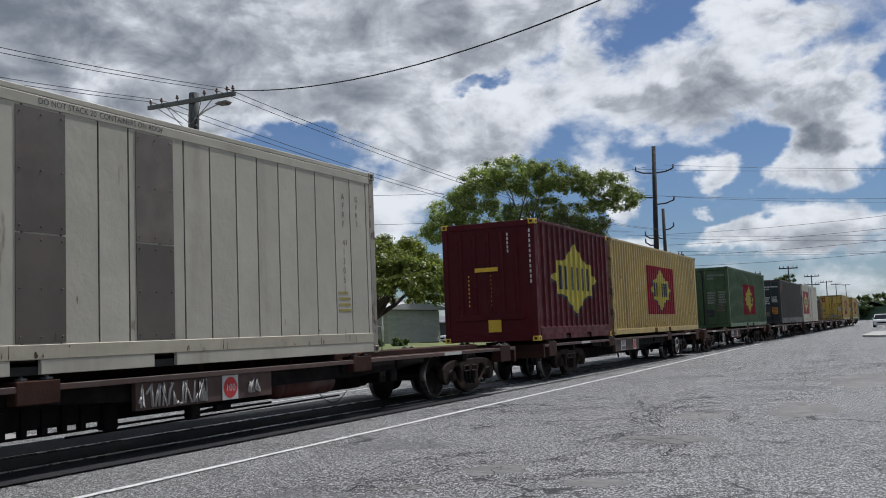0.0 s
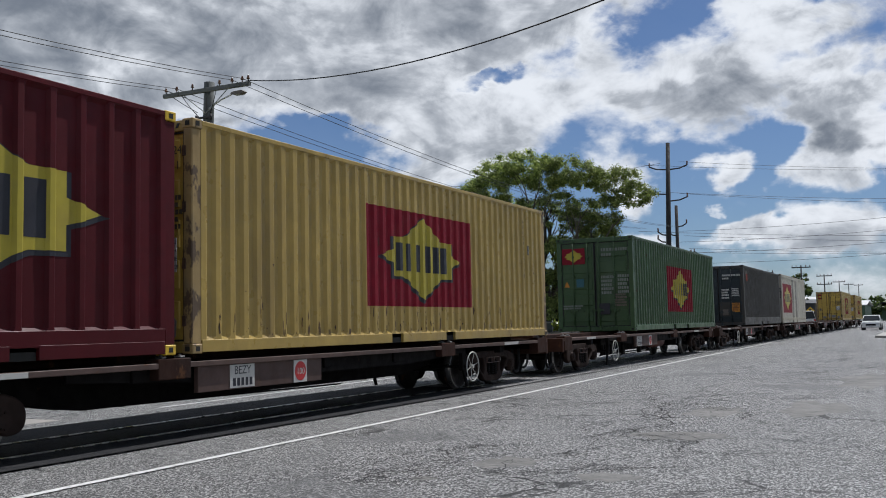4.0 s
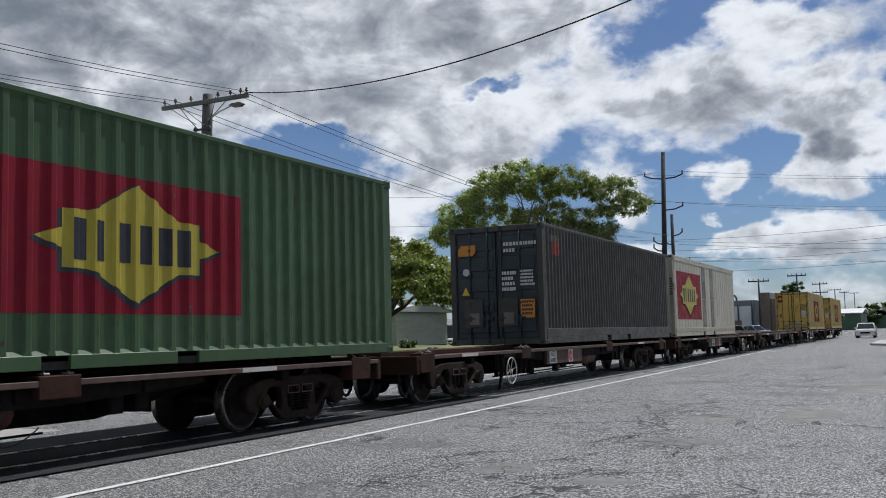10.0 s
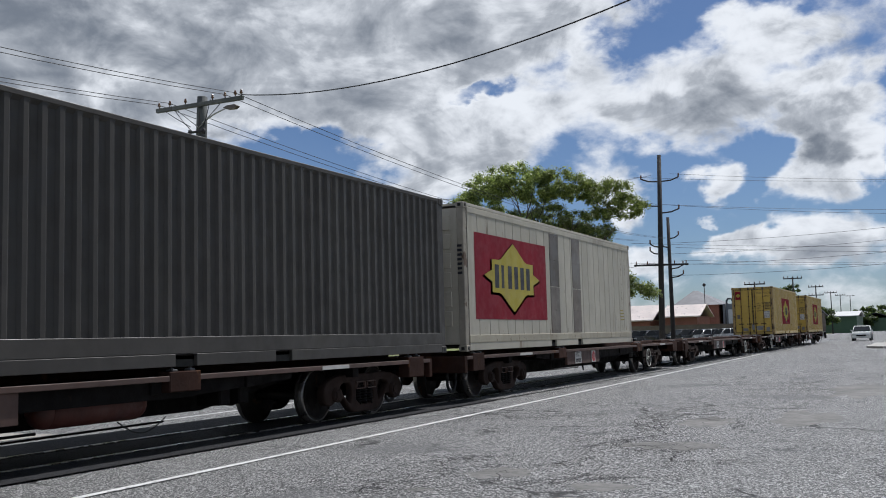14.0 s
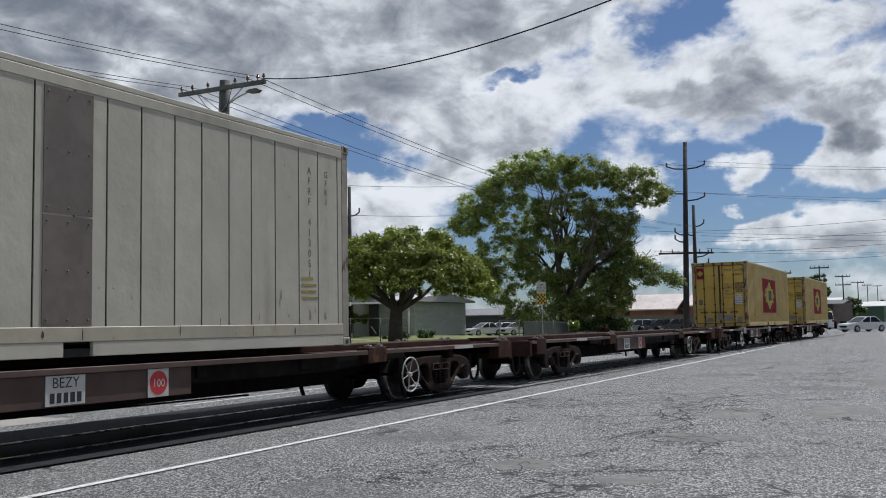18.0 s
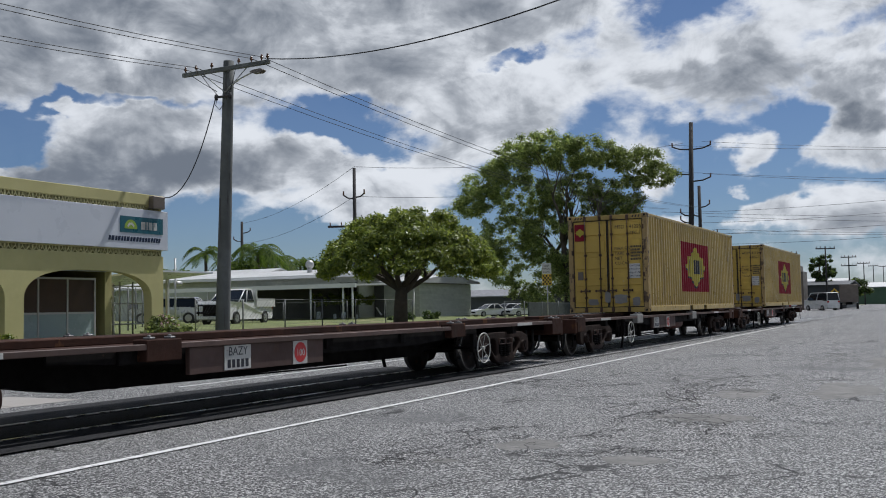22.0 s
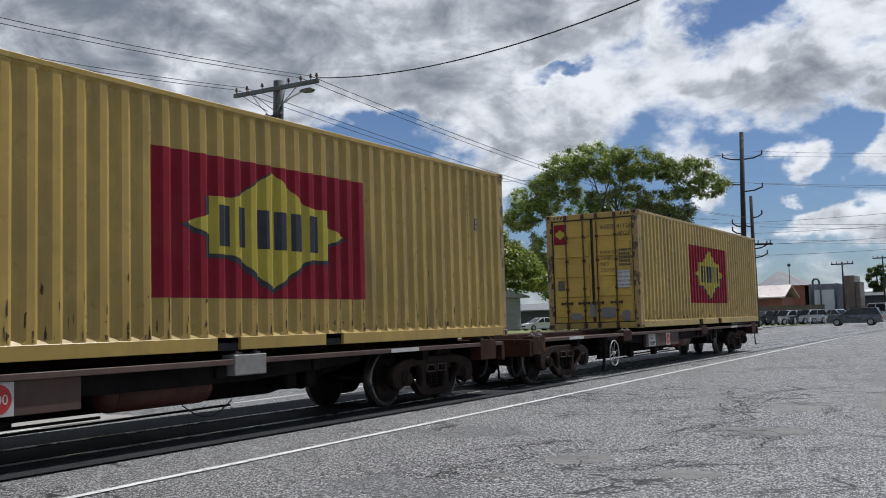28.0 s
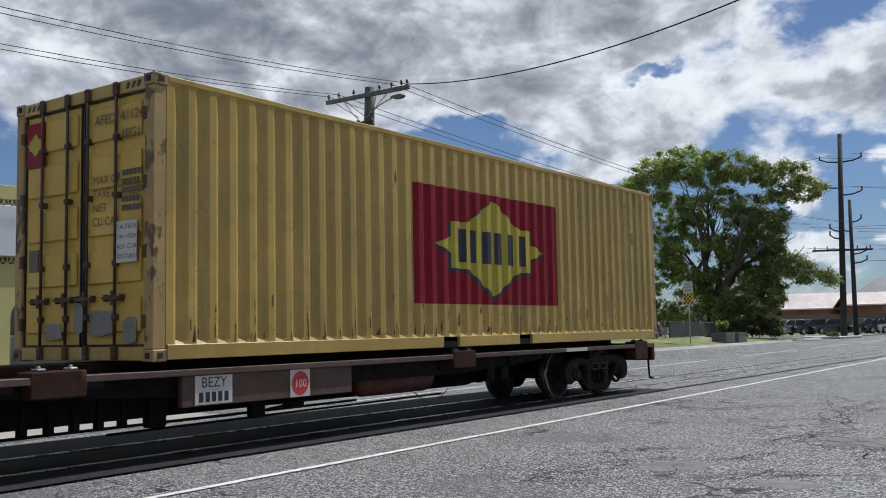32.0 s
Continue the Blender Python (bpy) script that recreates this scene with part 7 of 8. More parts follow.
car("pale grey sedan parked by the sheds", "sedan", "silver_car", spot(8.86, 118, 0.06, 60), group="")
car("white van parked at the kerb", "van", "white_car", spot(6.6, 128, 0, 40), 4.9, 1.85, 2.15, "", "van")


def truck():
    t = thing("truck", spot(5.2, 142, 0, 5), "grey box truck parked by the street", "truck")
    bm = B()
    box(bm, -1.15, 1.15, -3.4, 1.5, 0.9, 3.2, 0.03)
    part("box_body", bm, "steel_patch", t)
    bm = B()
    box(bm, -1.05, 1.05, 1.6, 3.3, 0.6, 2.4, 0.08)
    cab = part("cab", bm, "white_car", t)
    bm = B()
    box(bm, -0.95, 0.95, 3.25, 3.32, 1.5, 2.2)
    part("windscreen", bm, "car_glass", cab)
    for s in (-1, 1):
        for y in (2.4, -2.0):
            o = part("tyre", TYRE, None, t)
            o.matrix_local = Matrix.Translation((s * 1.0, y, 0.42)) @ Matrix.Scale(1.3, 4)
    bm = B()
    box(bm, -0.4, 0.4, -3.3, 3.2, 0.6, 0.9)
    part("chassis", bm, "wagon_dark", t)


truck()
SEDAN = car("white sedan waiting and then turning across the rails", "sedan", "white_car", Matrix.Translation((-3.2, 104, 0)), 4.8, 1.8, 1.45, "", "sedan")
ESTATE = car("dark grey wagon with roof racks crossing the rails", "suv", "grey_car", Matrix.Translation((20, 93, 0)), 4.5, 1.75, 1.55, "", "station_wagon")
bm = B()
for x in (-0.5, 0.5):
    tube(bm, (x, -1.6, 1.62), (x, 0.3, 1.62), 0.025, seg=6)
part("roof_rack", bm, "wagon_dark", ESTATE)

# ---- house with carport ----
M["roof_tin"] = material("pale_corrugated_roof", (0.50, 0.50, 0.49), 0.5, 0.2, vary=0.1, scale=3)
M["weatherboard"] = material("faded_green_grey_weatherboard", (0.46, 0.48, 0.40), 0.7, vary=0.12, scale=4, grime=(0.24, 0.25, 0.19), grime_amount=0.5)
M["white_trim"] = material("white_painted_timber", (0.66, 0.66, 0.63), 0.55, vary=0.05, scale=4)
# wall colour darkened to hold the shade under the carport
M["dim_inside"] = material("shade_dimmed_wall", (0.10, 0.10, 0.09), 0.8, vary=0.2, scale=2)
M["chain_mesh"] = material("dark_shade_mesh", (0.05, 0.06, 0.055), 0.8, vary=0.2, scale=6)
M["roof_tile"] = material("pale_sheet_roof", (0.66, 0.58, 0.53), 0.38, 0.35, vary=0.12, scale=3)
M["brick"] = material("red_brick", (0.26, 0.11, 0.08), 0.8, vary=0.15, scale=6)
M["shed_blue"] = material("blue_grey_shed", (0.16, 0.18, 0.22), 0.5, vary=0.1, scale=1.5)
M["shed_white"] = material("pale_shed_sheet", (0.55, 0.58, 0.62), 0.5, vary=0.06, scale=1.5)
M["shed_dark"] = material("dark_shed_sheet", (0.05, 0.055, 0.06), 0.6, vary=0.2, scale=1.5)
M["shed_green"] = material("green_shed_sheet", (0.05, 0.10, 0.055), 0.5, vary=0.15, scale=1.5)


def house():
    h = thing("house", Matrix(), "low weatherboard house with a pale tin roof and carport", "house")
    g = 0.62
    bm = B()
    box(bm, -56, -36.9, 58.0, 68, g - 0.4, 3.55)
    part("wall", bm, "weatherboard", h)
    bm = B()
    prism(bm, [(57.2, 3.55), (57.2, 3.72), (63, 4.35), (68.8, 3.72), (68.8, 3.55)], "x", -56.6, -36.0)
    part("roof", bm, "roof_tin", h)
    bm = B()
    box(bm, -56.6, -36.0, 57.12, 57.2, 3.5, 3.72)
    part("gutter", bm, "white_trim", h)
    bm = B()
    tube(bm, (-42.4, 60, 3.8), (-42.4, 60, 4.5), 0.18, seg=10)
    ball(bm, (-42.4, 60, 4.6), 0.34, 10, 7)
    part("roof_vent", bm, "galv", h)
    # front wing clad in boards, each a plank of its own
    bm = B()
    box(bm, -36.85, -33.2, 60.0, 68, g - 0.3, 3.0)
    wing = part("front_wing", bm, "dim_inside", h)
    bm = B()
    prism(bm, [(59.9, 0.0), (59.98, 0.0), (59.98, 0.185), (59.945, 0.185)], "x", -36.0, -33.18)
    plank = mesh_of("weatherboard", bm, "weatherboard")
    for k in range(13):
        o = part("weatherboard", plank, None, wing)
        o.location = (0, 0, g + k * 0.18)
    bm = B()
    prism(bm, [(-33.19, 0.0), (-33.10, 0.0), (-33.145, 0.185), (-33.19, 0.185)], "y", 59.9, 68)
    plank = mesh_of("weatherboard", bm, "weatherboard")
    for k in range(13):
        o = part("weatherboard", plank, None, wing)
        o.location = (0, 0, g + k * 0.18)
    bm = B()
    prism(bm, [(59.2, 3.0), (59.2, 3.15), (64, 3.7), (68.8, 3.15), (68.8, 3.0)], "x", -37.2, -32.7)
    part("wing_roof", bm, "roof_tin", h)
    bm = B()
    tube(bm, (-35.9, 59.85, g - 0.2), (-35.9, 59.85, g + 0.5), 0.06, seg=8)
    bent_tube(bm, [(-36.5, 59.7, g + 0.7), (-36.0, 59.5, g + 0.2)], 0.06, 8)
    part("down_pipe", bm, "white_trim", h)
    bm = B()
    box(bm, -38.3, -37.0, 57.9, 57.99, g + 0.05, 3.1)
    d = part("doorway", bm, "hollow", h)
    bm = B()
    for x in (-38.3, -37.65, -37.0):
        box(bm, x - 0.05, x + 0.05, 57.86, 57.9, g + 0.05, 3.15)
    part("door_frame", bm, "dim_inside", d)
    # carport
    bm = B()
    prism(bm, [(50.0, 2.66), (50.0, 2.78), (57.9, 2.96), (57.9, 2.84)], "x", -48.0, -32.0)
    part("carport_roof", bm, "roof_tin", h)
    bm = B()
    box(bm, -48.0, -31.95, 49.9, 50.0, 2.56, 2.82)
    part("carport_fascia", bm, "white_trim", h)
    for x, y in ((-32.3, 50.1), (-33.0, 50.15), (-35.35, 50.1), (-39.5, 50.1), (-43.5, 50.1), (-47.6, 50.1), (-32.3, 57.6)):
        bm = B()
        tube(bm, (x, y, g - 0.3), (x, y, 2.68), 0.06, seg=8)
        part("carport_post", bm, "white_trim", h)
    # dark panel before the boards; carport shade is in its colour
    bm = B()
    box(bm, -47.9, -38.4, 57.8, 57.9, g, 2.8)
    part("carport_back", bm, "dim_inside", h)
    for x, y, z in ((-35.0, 53.2, 0.3), (-35.8, 53.4, 0.22), (-37.0, 53.3, 0.32), (-34.2, 53.5, 0.18)):
        bm = B()
        tube(bm, (x, y, g), (x, y, g + z * 1.6), z * 0.5, z * 0.42, seg=10)
        solid("drum", bm, "shed_white", "small pale drum under the carport", "drum", "drums under the carport")


house()
clump("carport_vine", [(-34.6 - 1.0 * k, 55.5, 1.95, 0.55) for k in range(5)], 2600, 0.10, "leaf_light", 51, "green vine hanging in the carport")
clump("front_garden", [(-28.6, 50.5, 0.75, 0.35), (-28.2, 52.0, 0.75, 0.4), (-28.8, 48.8, 0.7, 0.3), (-28.4, 53.4, 0.8, 0.35)], 2600, 0.09, "leaf_dark", 52, "row of low dark shrubs before the house")


def fence(name, x0, y0, x1, y1, high, gap, label, net, rail=True):
    f = thing(name, Matrix(), label, "fence")
    n = max(1, round(math.hypot(x1 - x0, y1 - y0) / gap))
    for k in range(n + 1):
        x, y = x0 + (x1 - x0) * k / n, y0 + (y1 - y0) * k / n
        z = land(x, y)
        bm = B()
        tube(bm, (x, y, z - 0.2), (x, y, z + high), 0.03, seg=6)
        part("post", bm, "fence_post", f)
    bm = B()
    z0, z1 = land(x0, y0), land(x1, y1)
    tube(bm, (x0, y0, z0 + high - 0.03), (x1, y1, z1 + high - 0.03), 0.014, seg=6)
    part("top_rail", bm, "fence_post", f)
    # wires of the mesh, crossing at a slant
    L_ = math.hypot(x1 - x0, y1 - y0)
    ux, uy = (x1 - x0) / L_, (y1 - y0) / L_
    bm = B()
    m = int(L_ / net)
    for k in range(-int(high / net), m):
        for s in (0, 1):
            a, b = k * net, k * net + high
            if s:
                a, b = b, a
            a, b = min(max(a, 0), L_), min(max(b, 0), L_)
            if abs(a - b) < 0.02:
                continue
            za = z0 + (z1 - z0) * a / L_
            zb = z0 + (z1 - z0) * b / L_
            full = high
            h0 = 0.05 if (s == 0 and k >= 0) or s else full * (-k * net) / full
            tube(bm, (x0 + ux * a, y0 + uy * a, za + (0.05 if not s else high - 0.05)), (x0 + ux * b, y0 + uy * b, zb + (high - 0.05 if not s else 0.05)), 0.0035, seg=3, caps=False)
    tagged(part("wire_mesh", bm, "chain_mesh", f), kind="stuff")
    return f


fence("wire_fence", -25.3, 28.5, -25.3, 45.0, 1.25, 2.8, "wire mesh fence before the carport", 0.22)
fence("wire_fence", -23.4, 52.5, -23.2, 78.0, 1.1, 3.0, "wire mesh fence under the fig tree", 0.25)
fence("wire_fence", -37.0, 46.5, -31.0, 47.5, 1.1, 2.0, "dark meshed fence before the carport", 0.12)
fence("yard_fence", -25.6, 24.6, -33.5, 34.5, 1.7, 2.4, "steel yard fence beside the shop", 0.4)
bm = B()
box(bm, -24.05, -23.95, 57.5, 70.0, 0.5, 1.45)
solid("shade_screen", bm, "chain_mesh", "dark shade cloth screen along the fence", "screen")
bm = B()
tube(bm, (-27.3, 29.6, 0.3), (-27.3, 29.6, 3.4), 0.035, seg=8)
tube(bm, (-27.3, 29.6, 2.4), (-27.3, 29.9, 2.4), 0.1, seg=8)
solid("galvanised_post", bm, "galv", "slim galvanised service post", "post")


def keep_clear_sign():
    s = thing("road_sign", Matrix.Translation((-20.6, 52.1, 0.25)) @ Matrix.Rotation(radians(-12), 4, "Z"), "white road sign with a yellow and black chequered panel", "road sign")
    bm = B()
    tube(bm, (0, 0.05, -0.3), (0, 0.05, 3.35), 0.032, seg=8)
    part("post", bm, "galv", s)
    bm = B()
    box(bm, -0.31, 0.31, 0, 0.012, 2.78, 3.38, 0.004)
    top = part("white_panel", bm, "decal_white", s)
    for k, word in enumerate(("KEEP", "TRACKS", "CLEAR")):
        writing("sign_words", word, 0.15, "ink", top, Matrix.Translation((0, -0.006, 3.19 - k * 0.17)) @ Matrix.Rotation(math.pi / 2, 4, "X"), align="CENTER")
    bm = B()
    box(bm, -0.31, 0.31, 0, 0.012, 2.14, 2.76, 0.004)
    low = part("yellow_panel", bm, "decal_yellow", s)
    bm = B()
    for i in range(5):
        for j in range(5):
            if (i + j) % 2 == 0:
                x, z = -0.27 + i * 0.108, 2.18 + j * 0.108
                box(bm, x, x + 0.108, -0.004, 0, z, z + 0.108)
    part("black_check", bm, "ink", low)


keep_clear_sign()
for x, y in ((-20.6, 57.4), (-20.5, 59.2)):
    p = thing("planter", Matrix.Translation((x, y, land(x, y))), "weathered grey timber planter box on the verge", "planter", "planters")
    bm = B()
    for k in range(3):
        box(bm, -0.45, 0.45, -0.75, 0.75, k * 0.19, k * 0.19 + 0.18, 0.01)
    part("box", bm, "timber_pole", p)
    bm = B()
    box(bm, -0.4, 0.4, -0.7, 0.7, 0.5, 0.58)
    part("soil", bm, "bark", p)
clump("planter_flowers", [(-20.6, 57.3, 1.15, 0.38), (-20.6, 57.6, 1.1, 0.3)], 900, 0.09, "leaf_light", 61, "yellow-green plant in the timber planter")
clump("verge_shrub", [(-22.6, 66.0, 0.9, 0.8), (-22.9, 68.5, 1.0, 0.9), (-22.8, 71.0, 1.1, 1.0), (-22.6, 73.5, 1.0, 0.9)], 5000, 0.13, "leaf_dark", 62, "dark shrubs along the fence under the tree")
clump("kerb_plants", [(-19.4 - 0.25 * k, 78.5 + 0.6 * k, 0.25, 0.3) for k in range(6)], 1200, 0.08, "leaf_dark", 63, "low plants on the corner island")
bm = B()
prism(bm, [(-22.5, 76.5), (-18.6, 76.5), (-17.9, 80), (-18.6, 83.6), (-22.5, 84)], "z", -0.02, 0.14)
solid("corner_island", bm, "concrete", "kerbed corner island with plants", "kerb", kind="structure")

# ---- beyond the side street ----


def gable(bm, x0, x1, y0, y1, eave, ridge, over=0.4, axis="x"):
    if axis == "x":
        c = (y0 + y1) / 2
        prism(bm, [(y0 - over, eave - 0.1), (c, ridge), (y1 + over, eave - 0.1), (y1 + over, eave + 0.05), (c, ridge + 0.15), (y0 - over, eave + 0.05)], "x", x0 - over, x1 + over)
    else:
        c = (x0 + x1) / 2
        prism(bm, [(x0 - over, eave - 0.1), (c, ridge), (x1 + over, eave - 0.1), (x1 + over, eave + 0.05), (c, ridge + 0.15), (x0 - over, eave + 0.05)], "y", y0 - over, y1 + over)


def hall(name, x0, x1, y0, y1, eave, ridge, wall, roof, label, axis="x", windows=0):
    h = thing(name, Matrix(), label, "building")
    bm = B()
    box(bm, x0, x1, y0, y1, -0.1, eave)
    part("wall", bm, wall, h)
    bm = B()
    gable(bm, x0, x1, y0, y1, eave, ridge, 0.5, axis)
    part("roof", bm, roof, h)
    for k in range(windows):
        x = x0 + (x1 - x0) * (k + 0.5) / windows
        bm = B()
        box(bm, x - 0.5, x + 0.5, y0 - 0.04, y0, 1.0, 2.0)
        part("window", bm, "dark_glass", h)
    return h


hall("red_roof_building", -36.0, -30.4, 121, 131, 2.85, 4.7, "brick", "roof_tile", "brick building with a pale sunlit roof", "x", 4)
hall("red_roof_building", -39.6, -37.0, 122, 130, 3.3, 4.5, "brick", "roof_tile", "brick building with a pale sunlit roof", "y", 2)
hall("red_roof_building", -28.8, -24.8, 122, 130, 3.2, 4.6, "brick", "roof_tile", "brick building with a pale sunlit roof", "x", 3)


def pavilion():
    h = thing("hip_roof_building", Matrix(), "building with a tall grey hipped roof", "building")
    bm = B()
    box(bm, -29.2, -24.2, 133.5, 141, 0, 4.9)
    part("wall", bm, "brick", h)
    bm = B()
    base = [bm.verts.new(p) for p in ((-30.2, 132.6, 4.8), (-23.6, 132.6, 4.8), (-23.6, 142, 4.8), (-30.2, 142, 4.8))]
    ridge = [bm.verts.new(p) for p in ((-28.2, 137, 6.9), (-27.6, 137, 6.9))]
    bm.faces.new((base[0], base[1], ridge[1], ridge[0]))
    bm.faces.new((base[2], base[3], ridge[0], ridge[1]))
    bm.faces.new((base[1], base[2], ridge[1]))
    bm.faces.new((base[3], base[0], ridge[0]))
    bm.faces.new(base[::-1])
    part("roof", bm, "roof_grey", h)
    bm = B()
    tube(bm, (-25.6, 131.5, 0), (-25.6, 131.5, 7.3), 0.05, seg=6)
    ball(bm, (-25.6, 131.5, 7.4), 0.22, 8, 6)
    part("light_mast", bm, "dark_timber", h)


pavilion()
bm = B()
box(bm, -40, -18.6, 113.4, 113.6, 0, 2.1)
solid("lot_wall", bm, "steel_patch", "grey sheet fence behind the car lot", "fence")
for k in range(5):
    x = -22 + k * 1.4
    bm = B()
    tube(bm, (x, 100.0, 0), (x, 100.0, 0.8), 0.05, seg=8)
    solid("bollard", bm, "decal_white", "short white bollard at the lot's edge", "bollard", "lot bollards")


def plant():
    h = thing("factory", Matrix(), "blue-grey factory shed with pale panels and roof pipes", "building")
    bm = B()
    box(bm, -23.7, -20.1, 133.5, 146, 0, 4.86)
    part("wall", bm, "shed_blue", h)
    bm = B()
    box(bm, -23.0, -20.6, 133.3, 133.5, 0.6, 4.1)
    part("pale_panel", bm, "shed_white", h)
    for x in (-23.3, -22.2, -20.4):
        bm = B()
        tube(bm, (x, 133.2, 0.5), (x, 133.2, 4.9), 0.09, seg=6)
        part("down_pipe", bm, "shed_dark", h)
    bm = B()
    bent_tube(bm, [(-23.6, 136, 4.7), (-23.6, 136, 5.3), (-23.4, 136, 5.6), (-23.0, 136, 5.6), (-22.8, 136, 5.3), (-22.8, 136, 4.7)], 0.13, 8)
    part("roof_duct", bm, "shed_dark", h)
    bm = B()
    box(bm, -19.4, -18.2, 133.6, 139, 0, 5.8, 0.05)
    box(bm, -18.2, -17.6, 134, 138, 0, 5.0, 0.05)
    part("tower", bm, "steel_patch", h)


plant()
hall("dark_shed", -22, -14.2, 152, 170, 3.4, 4.0, "shed_dark", "shed_dark", "long dark shed beside the street", "x", 5)
hall("green_shed", -22.5, -14.5, 262, 290, 4.2, 5.4, "shed_green", "roof_tin", "green sheds far along the street", "x", 0)
hall("green_shed", -17.0, -8.5, 330, 360, 4.0, 5.6, "shed_green", "shed_dark", "green sheds far along the street", "y", 0)
hall("pale_shed", -30, -20, 205, 230, 4.0, 5.5, "shed_white", "roof_tin", "pale shed far along the street", "x", 0)
x, y = AZ(5.92, 150)
s = thing("road_sign", Matrix.Translation((x, y, 0)), "yellow diamond warning sign on a post", "road sign")
bm = B()
tube(bm, (0, 0.05, 0), (0, 0.05, 2.4), 0.04, seg=6)
part("post", bm, "galv", s)
bm = B()
prism(bm, [(0, 1.7), (0.6, 2.3), (0, 2.9), (-0.6, 2.3)], "y", -0.01, 0.01)
part("diamond", bm, "decal_yellow", s)
bm = B()
prism(bm, [(-0.1, 2.0), (0.1, 2.0), (0.1, 2.4), (0.25, 2.4), (0, 2.65), (-0.25, 2.4), (-0.1, 2.4)], "y", -0.02, -0.012)
part("black_mark", bm, "ink", s)


def far_tree(x, y, z0, lobes, trunk, count, size, mat, seed, label):
    t = thing("tree", Matrix(), label, "tree", "distant trees")
    bm = B()
    limb(bm, [(x, y, z0 - 0.3), (x + 0.2, y, z0 + trunk * 0.6), (x, y, z0 + trunk)], 0.35, 0.2, 8)
    for k, (dx, dz, r) in enumerate(lobes):
        limb(bm, [(x, y, z0 + trunk * 0.7), (x + dx * 0.5, y, z0 + (trunk + dz) * 0.55), (x + dx, y, z0 + dz)], 0.14, 0.04, 5)
    part("trunk", bm, "bark", t)
    r_ = np.random.default_rng(seed)
    centres, radii = [], []
    for dx, dz, r in lobes:
        for _ in range(9):
            d = r_.normal(size=3)
            d /= np.linalg.norm(d)
            centres.append((x + dx + d[0] * r * 0.75, y + d[1] * r * 0.75, z0 + dz + d[2] * r * 0.65))
            radii.append(r * r_.uniform(0.28, 0.5))
    part("crown", leaf_cloud("crown", centres, radii, count, size, mat, seed), None, t)


x, y = AZ(6.5, 162)
far_tree(x, y, 0, [(-0.8, 6.9, 1.1), (0.7, 7.3, 1.1), (-1.2, 5.4, 1.0), (0.9, 5.6, 1.1), (0.0, 4.2, 0.9), (1.2, 3.6, 0.7)], 5.0, 5200, 0.22, "leaf_dark", 71, "slim eucalypt beside a power pole")
x, y = AZ(5.1, 175)
far_tree(x, y, 0, [(-1.8, 2.9, 1.5), (0, 3.5, 1.7), (1.9, 3.0, 1.5)], 2.2, 4200, 0.3, "leaf_dark", 72, "dark rounded tree behind the truck")
for k, (turn, dist, high) in enumerate(((3.0, 330, 6.0), (2.6, 340, 7.0), (2.2, 360, 6.5), (1.7, 380, 8.5), (1.2, 390, 8.0), (0.6, 390, 7.0), (0.0, 380, 7.0), (-0.8, 370, 8.0), (3.5, 400, 6.0), (4.2, 420, 7.0), (-2.0, 360, 8), (-3.5, 350, 8))):
    x, y = AZ(turn, dist)
    far_tree(x, y, 0, [(-2.6, high * 0.55, 2.6), (0, high * 0.8, 2.8), (2.6, high * 0.6, 2.6), (0.4, high * 0.4, 2.6)], high * 0.5, 1500, 0.7, "leaf_dark", 80 + k, "distant dark tree along the street")


def woods():
    r_ = np.random.default_rng(77)
    centres, radii = [], []
    for turn in np.arange(-180, 180, 0.8):
        if -1 < turn < 5.5:
            continue
        dist = r_.uniform(420, 520)
        x, y = AZ(turn, dist)
        centres.append((x, y, r_.uniform(1.0, 3.2)))
        radii.append(r_.uniform(4.0, 6.5))
    tagged(new("far_woods", leaf_cloud("far_woods", centres, radii, 26000, 1.5, "leaf_dark", 78)), "hazy dark treeline round the town", "woods", kind="stuff")


woods()
hall("pale_shed", -64, -46, 122, 136, 2.6, 3.5, "shed_dark", "roof_grey", "low grey shed behind the parked cars", "x", 0)
hall("house", -62, -50, 60, 72, 3.2, 4.6, "weatherboard", "roof_tin", "grey roofed house behind the carport", "x", 3)


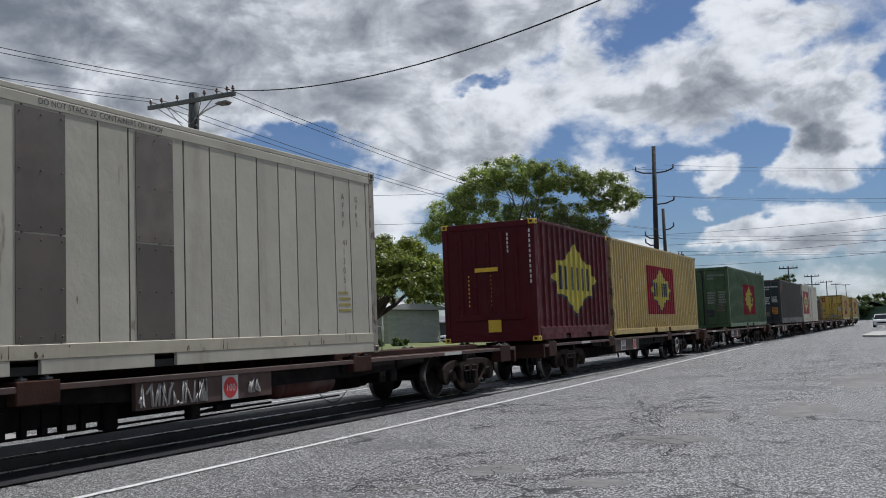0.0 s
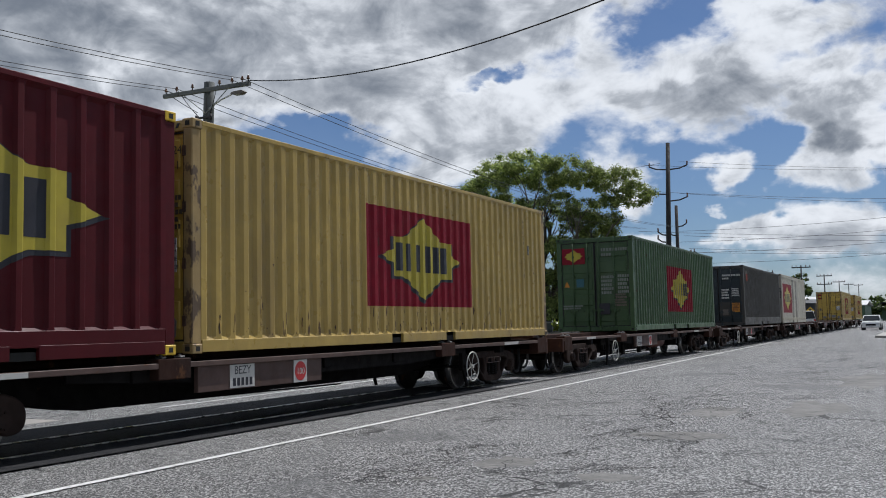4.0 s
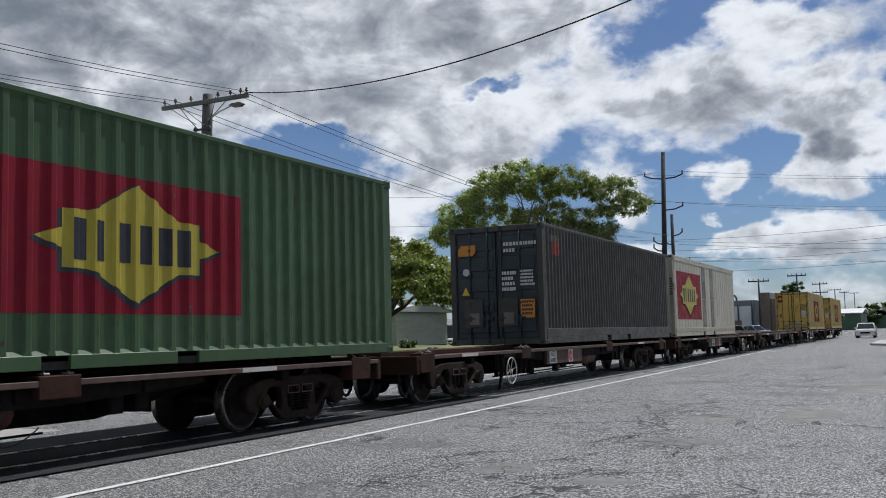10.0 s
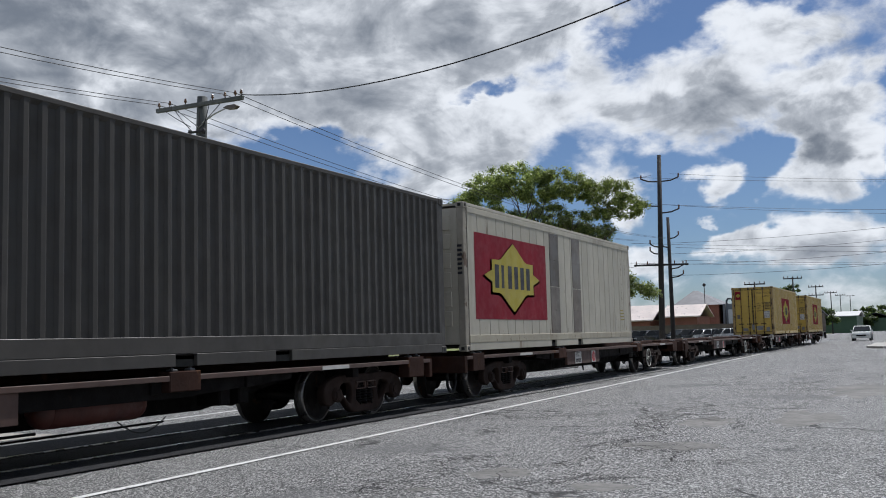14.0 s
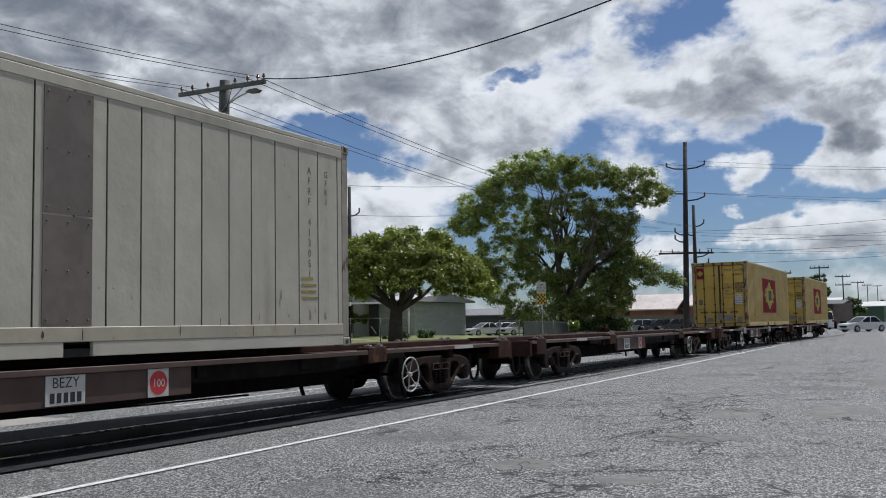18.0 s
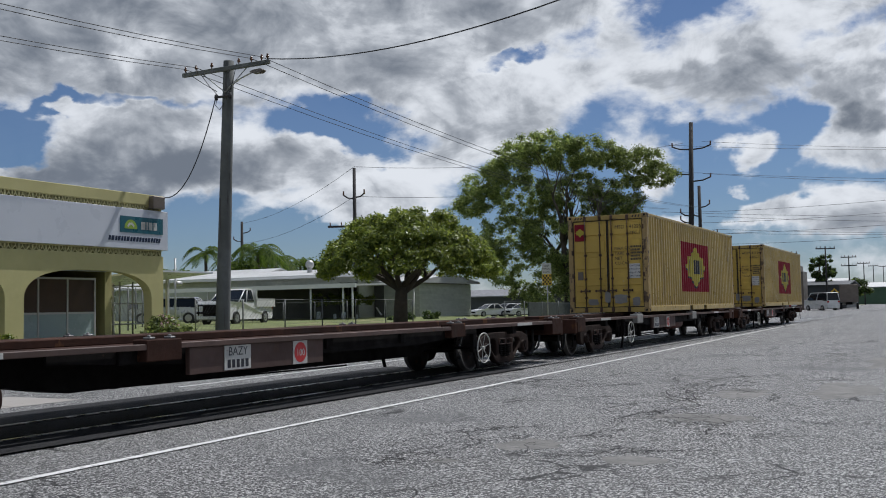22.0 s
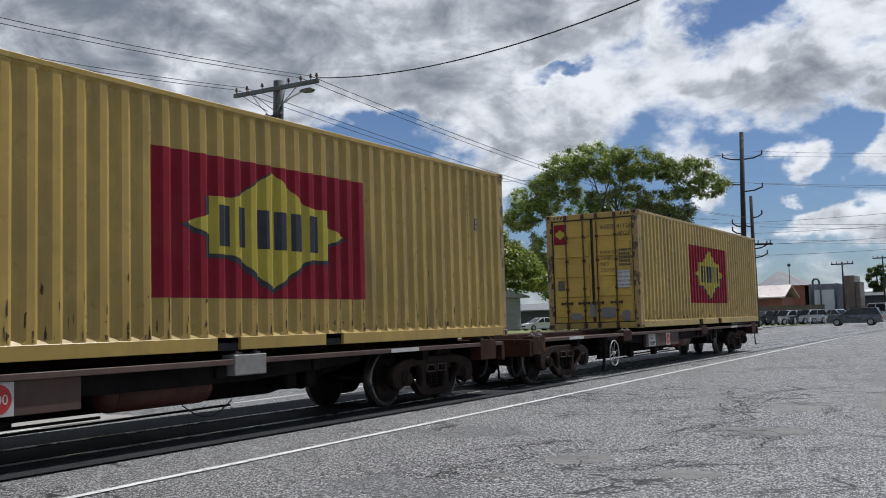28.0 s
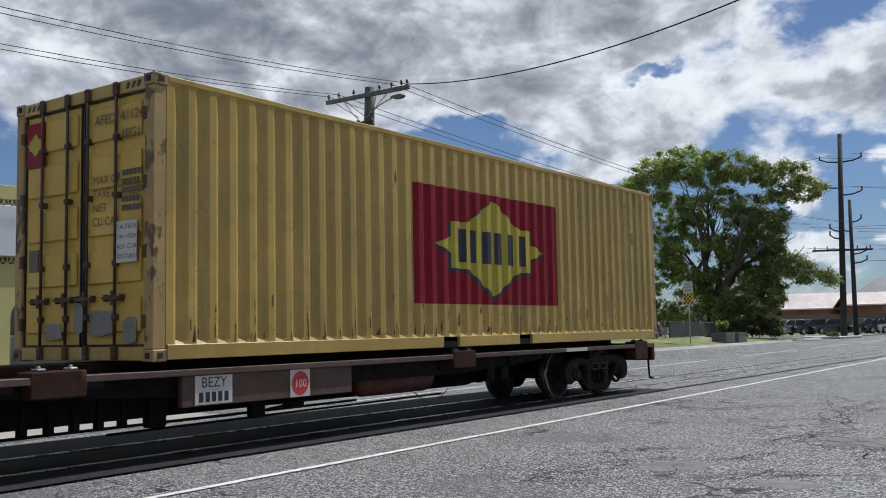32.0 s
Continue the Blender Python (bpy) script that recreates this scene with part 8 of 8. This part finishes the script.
# ---- cracks in the street ----
CRACKS = [
    [(-6.74, 15.16), (-6.50, 15.55), (-6.36, 16.21)], [(-4.73, 9.26), (-4.37, 9.80), (-4.09, 9.94)], [(-3.37, 10.54), (-3.42, 11.61), (-3.20, 11.86)],
    [(-3.02, 10.71), (-2.67, 10.76), (-2.34, 10.57)], [(-3.41, 9.38), (-3.19, 10.03)], [(-3.32, 8.21), (-2.99, 8.15), (-2.81, 8.74), (-2.48, 8.66)],
    [(-4.45, 7.20), (-4.53, 7.74), (-4.24, 7.90)], [(-3.14, 13.22), (-3.43, 15.17), (-3.36, 15.69)], [(-5.64, 17.12), (-5.58, 17.96)], [(-5.48, 15.10), (-4.67, 15.42)],
    [(-4.41, 8.08), (-4.57, 9.22)], [(-3.94, 18.53), (-2.37, 16.87), (-1.48, 17.08)], [(-5.35, 7.05), (-3.85, 7.43)], [(-4.47, 17.01), (-3.76, 14.89), (-3.81, 11.35)],
    [(-6.6, 13.9), (-5.9, 14.6), (-5.0, 15.2)], [(-4.6, 7.5), (-4.1, 7.42), (-3.55, 9.18), (-3.0, 9.5)], [(-3.27, 11.4), (-3.0, 12.4), (-3.6, 14.3), (-3.8, 16.6), (-3.0, 17.8), (-1.66, 17.9)],
    [(-3.28, 10.98), (-2.6, 11.3), (-2.33, 9.9), (-1.61, 10.14)], [(-3.16, 8.32), (-2.6, 8.5), (-2.0, 8.9)], [(-3.04, 14.75), (-2.4, 14.2), (-1.75, 12.68)], [(-3.95, 21.8), (-3.0, 22.6), (-1.8, 22.0)], [(-5.2, 7.6), (-4.9, 8.9), (-4.3, 9.9)],
    [(-3.13, 11.26), (-2.39, 10.70)], [(-4.28, 7.85), (-4.21, 8.84), (-3.81, 9.28)], [(-2.4, 24.0), (-1.2, 27.5), (-2.6, 33.0)], [(-4.9, 26.0), (-3.2, 30.6), (-2.3, 34.0)],
]
M["crack_fill"] = material("dark_open_crack", (0.022, 0.022, 0.023), 0.95, vary=0.3, scale=20)


def cracks():
    rnd = random.Random(17)
    verts, faces = [], []

    def ribbon(pts, w):
        for (ax, ay), (bx, by) in zip(pts[:-1], pts[1:]):
            d = math.hypot(bx - ax, by - ay) or 1e-6
            nx, ny = -(by - ay) / d, (bx - ax) / d
            wa, wb = w * rnd.uniform(0.3, 1.2), w * rnd.uniform(0.3, 1.2)
            k = len(verts)
            verts.extend([(ax + nx * wa, ay + ny * wa, 0.0045), (ax - nx * wa, ay - ny * wa, 0.0045), (bx - nx * wb, by - ny * wb, 0.0045), (bx + nx * wb, by + ny * wb, 0.0045)])
            faces.append((k, k + 1, k + 2, k + 3))

    def rough(a, b, depth):
        if depth == 0:
            return [a, b]
        d = math.hypot(b[0] - a[0], b[1] - a[1])
        m = ((a[0] + b[0]) / 2 + rnd.uniform(-0.2, 0.2) * d, (a[1] + b[1]) / 2 + rnd.uniform(-0.16, 0.16) * d)
        return rough(a, m, depth - 1) + rough(m, b, depth - 1)[1:]

    for path in CRACKS:
        for a, b in zip(path[:-1], path[1:]):
            pts = rough(a, b, 4)
            far = (a[1] + b[1]) / 2 / 10
            ribbon(pts, 0.0085 * max(0.8, far))
            for _ in range(11):
                p = rnd.choice(pts)
                L_ = rnd.uniform(0.05, 0.42) * max(1, far)
                an = rnd.uniform(0, 2 * math.pi)
                ribbon(rough(p, (p[0] + L_ * math.cos(an), p[1] + L_ * math.sin(an)), 3), 0.0045 * max(0.8, far))
    tagged(new("road_crack", quick("road_crack", verts, faces, "crack_fill")), "branching dark cracks in the worn seal", "road crack", kind="stuff")


cracks()


def bare_patches():
    """Worn pale patches where the chips have gone: middle, half width across, half length along."""
    rnd = random.Random(29)
    verts, faces = [], []
    for x, y, a, b in ((-3.68, 8.66, 0.34, 0.42), (-2.5, 8.1, 0.32, 0.26), (-2.58, 11.2, 0.62, 0.45), (-1.63, 14.9, 0.5, 1.6), (-2.84, 14.2, 0.4, 0.9), (-3.96, 7.54, 0.12, 0.14), (-1.2, 22.0, 0.7, 3.0)):
        k = len(verts)
        verts.append((x, y, 0.0025))
        n = 22
        for j in range(n):
            q = 2 * math.pi * j / n
            r = rnd.uniform(0.62, 1.12)
            verts.append((x + a * r * math.cos(q), y + b * r * math.sin(q), 0.0025))
        faces += [(k, k + 1 + j, k + 1 + (j + 1) % n) for j in range(n)]
    tagged(new("bare_patch", quick("bare_patch", verts, faces, "bare_seal")), "pale bare patches in the worn seal", "road patch", kind="stuff")


bare_patches()


def more_motions():
    def at(x, y, face):
        return Matrix.Translation((x, y, 0.0)) @ Matrix.Rotation(radians(face), 4, "Z")
    walk(SEDAN, [(0, at(-3.7, 120, 180)), (2, at(-5.0, 110, 180)), (4.5, at(-5.3, 105, 180)), (8, at(-5.35, 104.3, 180)), (15, at(-5.35, 104.3, 180)), (16.5, at(-6.0, 103, 172)), (17.5, at(-6.8, 102, 158)), (18.0, at(-7.6, 101.8, 138)),
                 (18.5, at(-8.8, 101.5, 122)), (19.0, at(-10.1, 100.6, 118)), (19.5, at(-11.9, 98.8, 118)), (20.5, at(-17, 94.5, 112)), (23, at(-38, 92, 91)), (26, at(-70, 93, 91)), (32, at(-130, 94, 91))])
    walk(ESTATE, [(0, at(60, 93, 90)), (20, at(40, 93, 90)), (24.5, at(14, 93, 90)), (26, at(0, 93, 90)), (27, at(-7.6, 93, 90)), (28, at(-12.8, 93, 90)), (28.5, at(-15.9, 93.2, 90)), (29, at(-19.4, 93.4, 90)), (29.5, at(-23.2, 93.6, 90)), (30, at(-26.6, 93.8, 90)), (32, at(-42, 94, 90))])


motions()
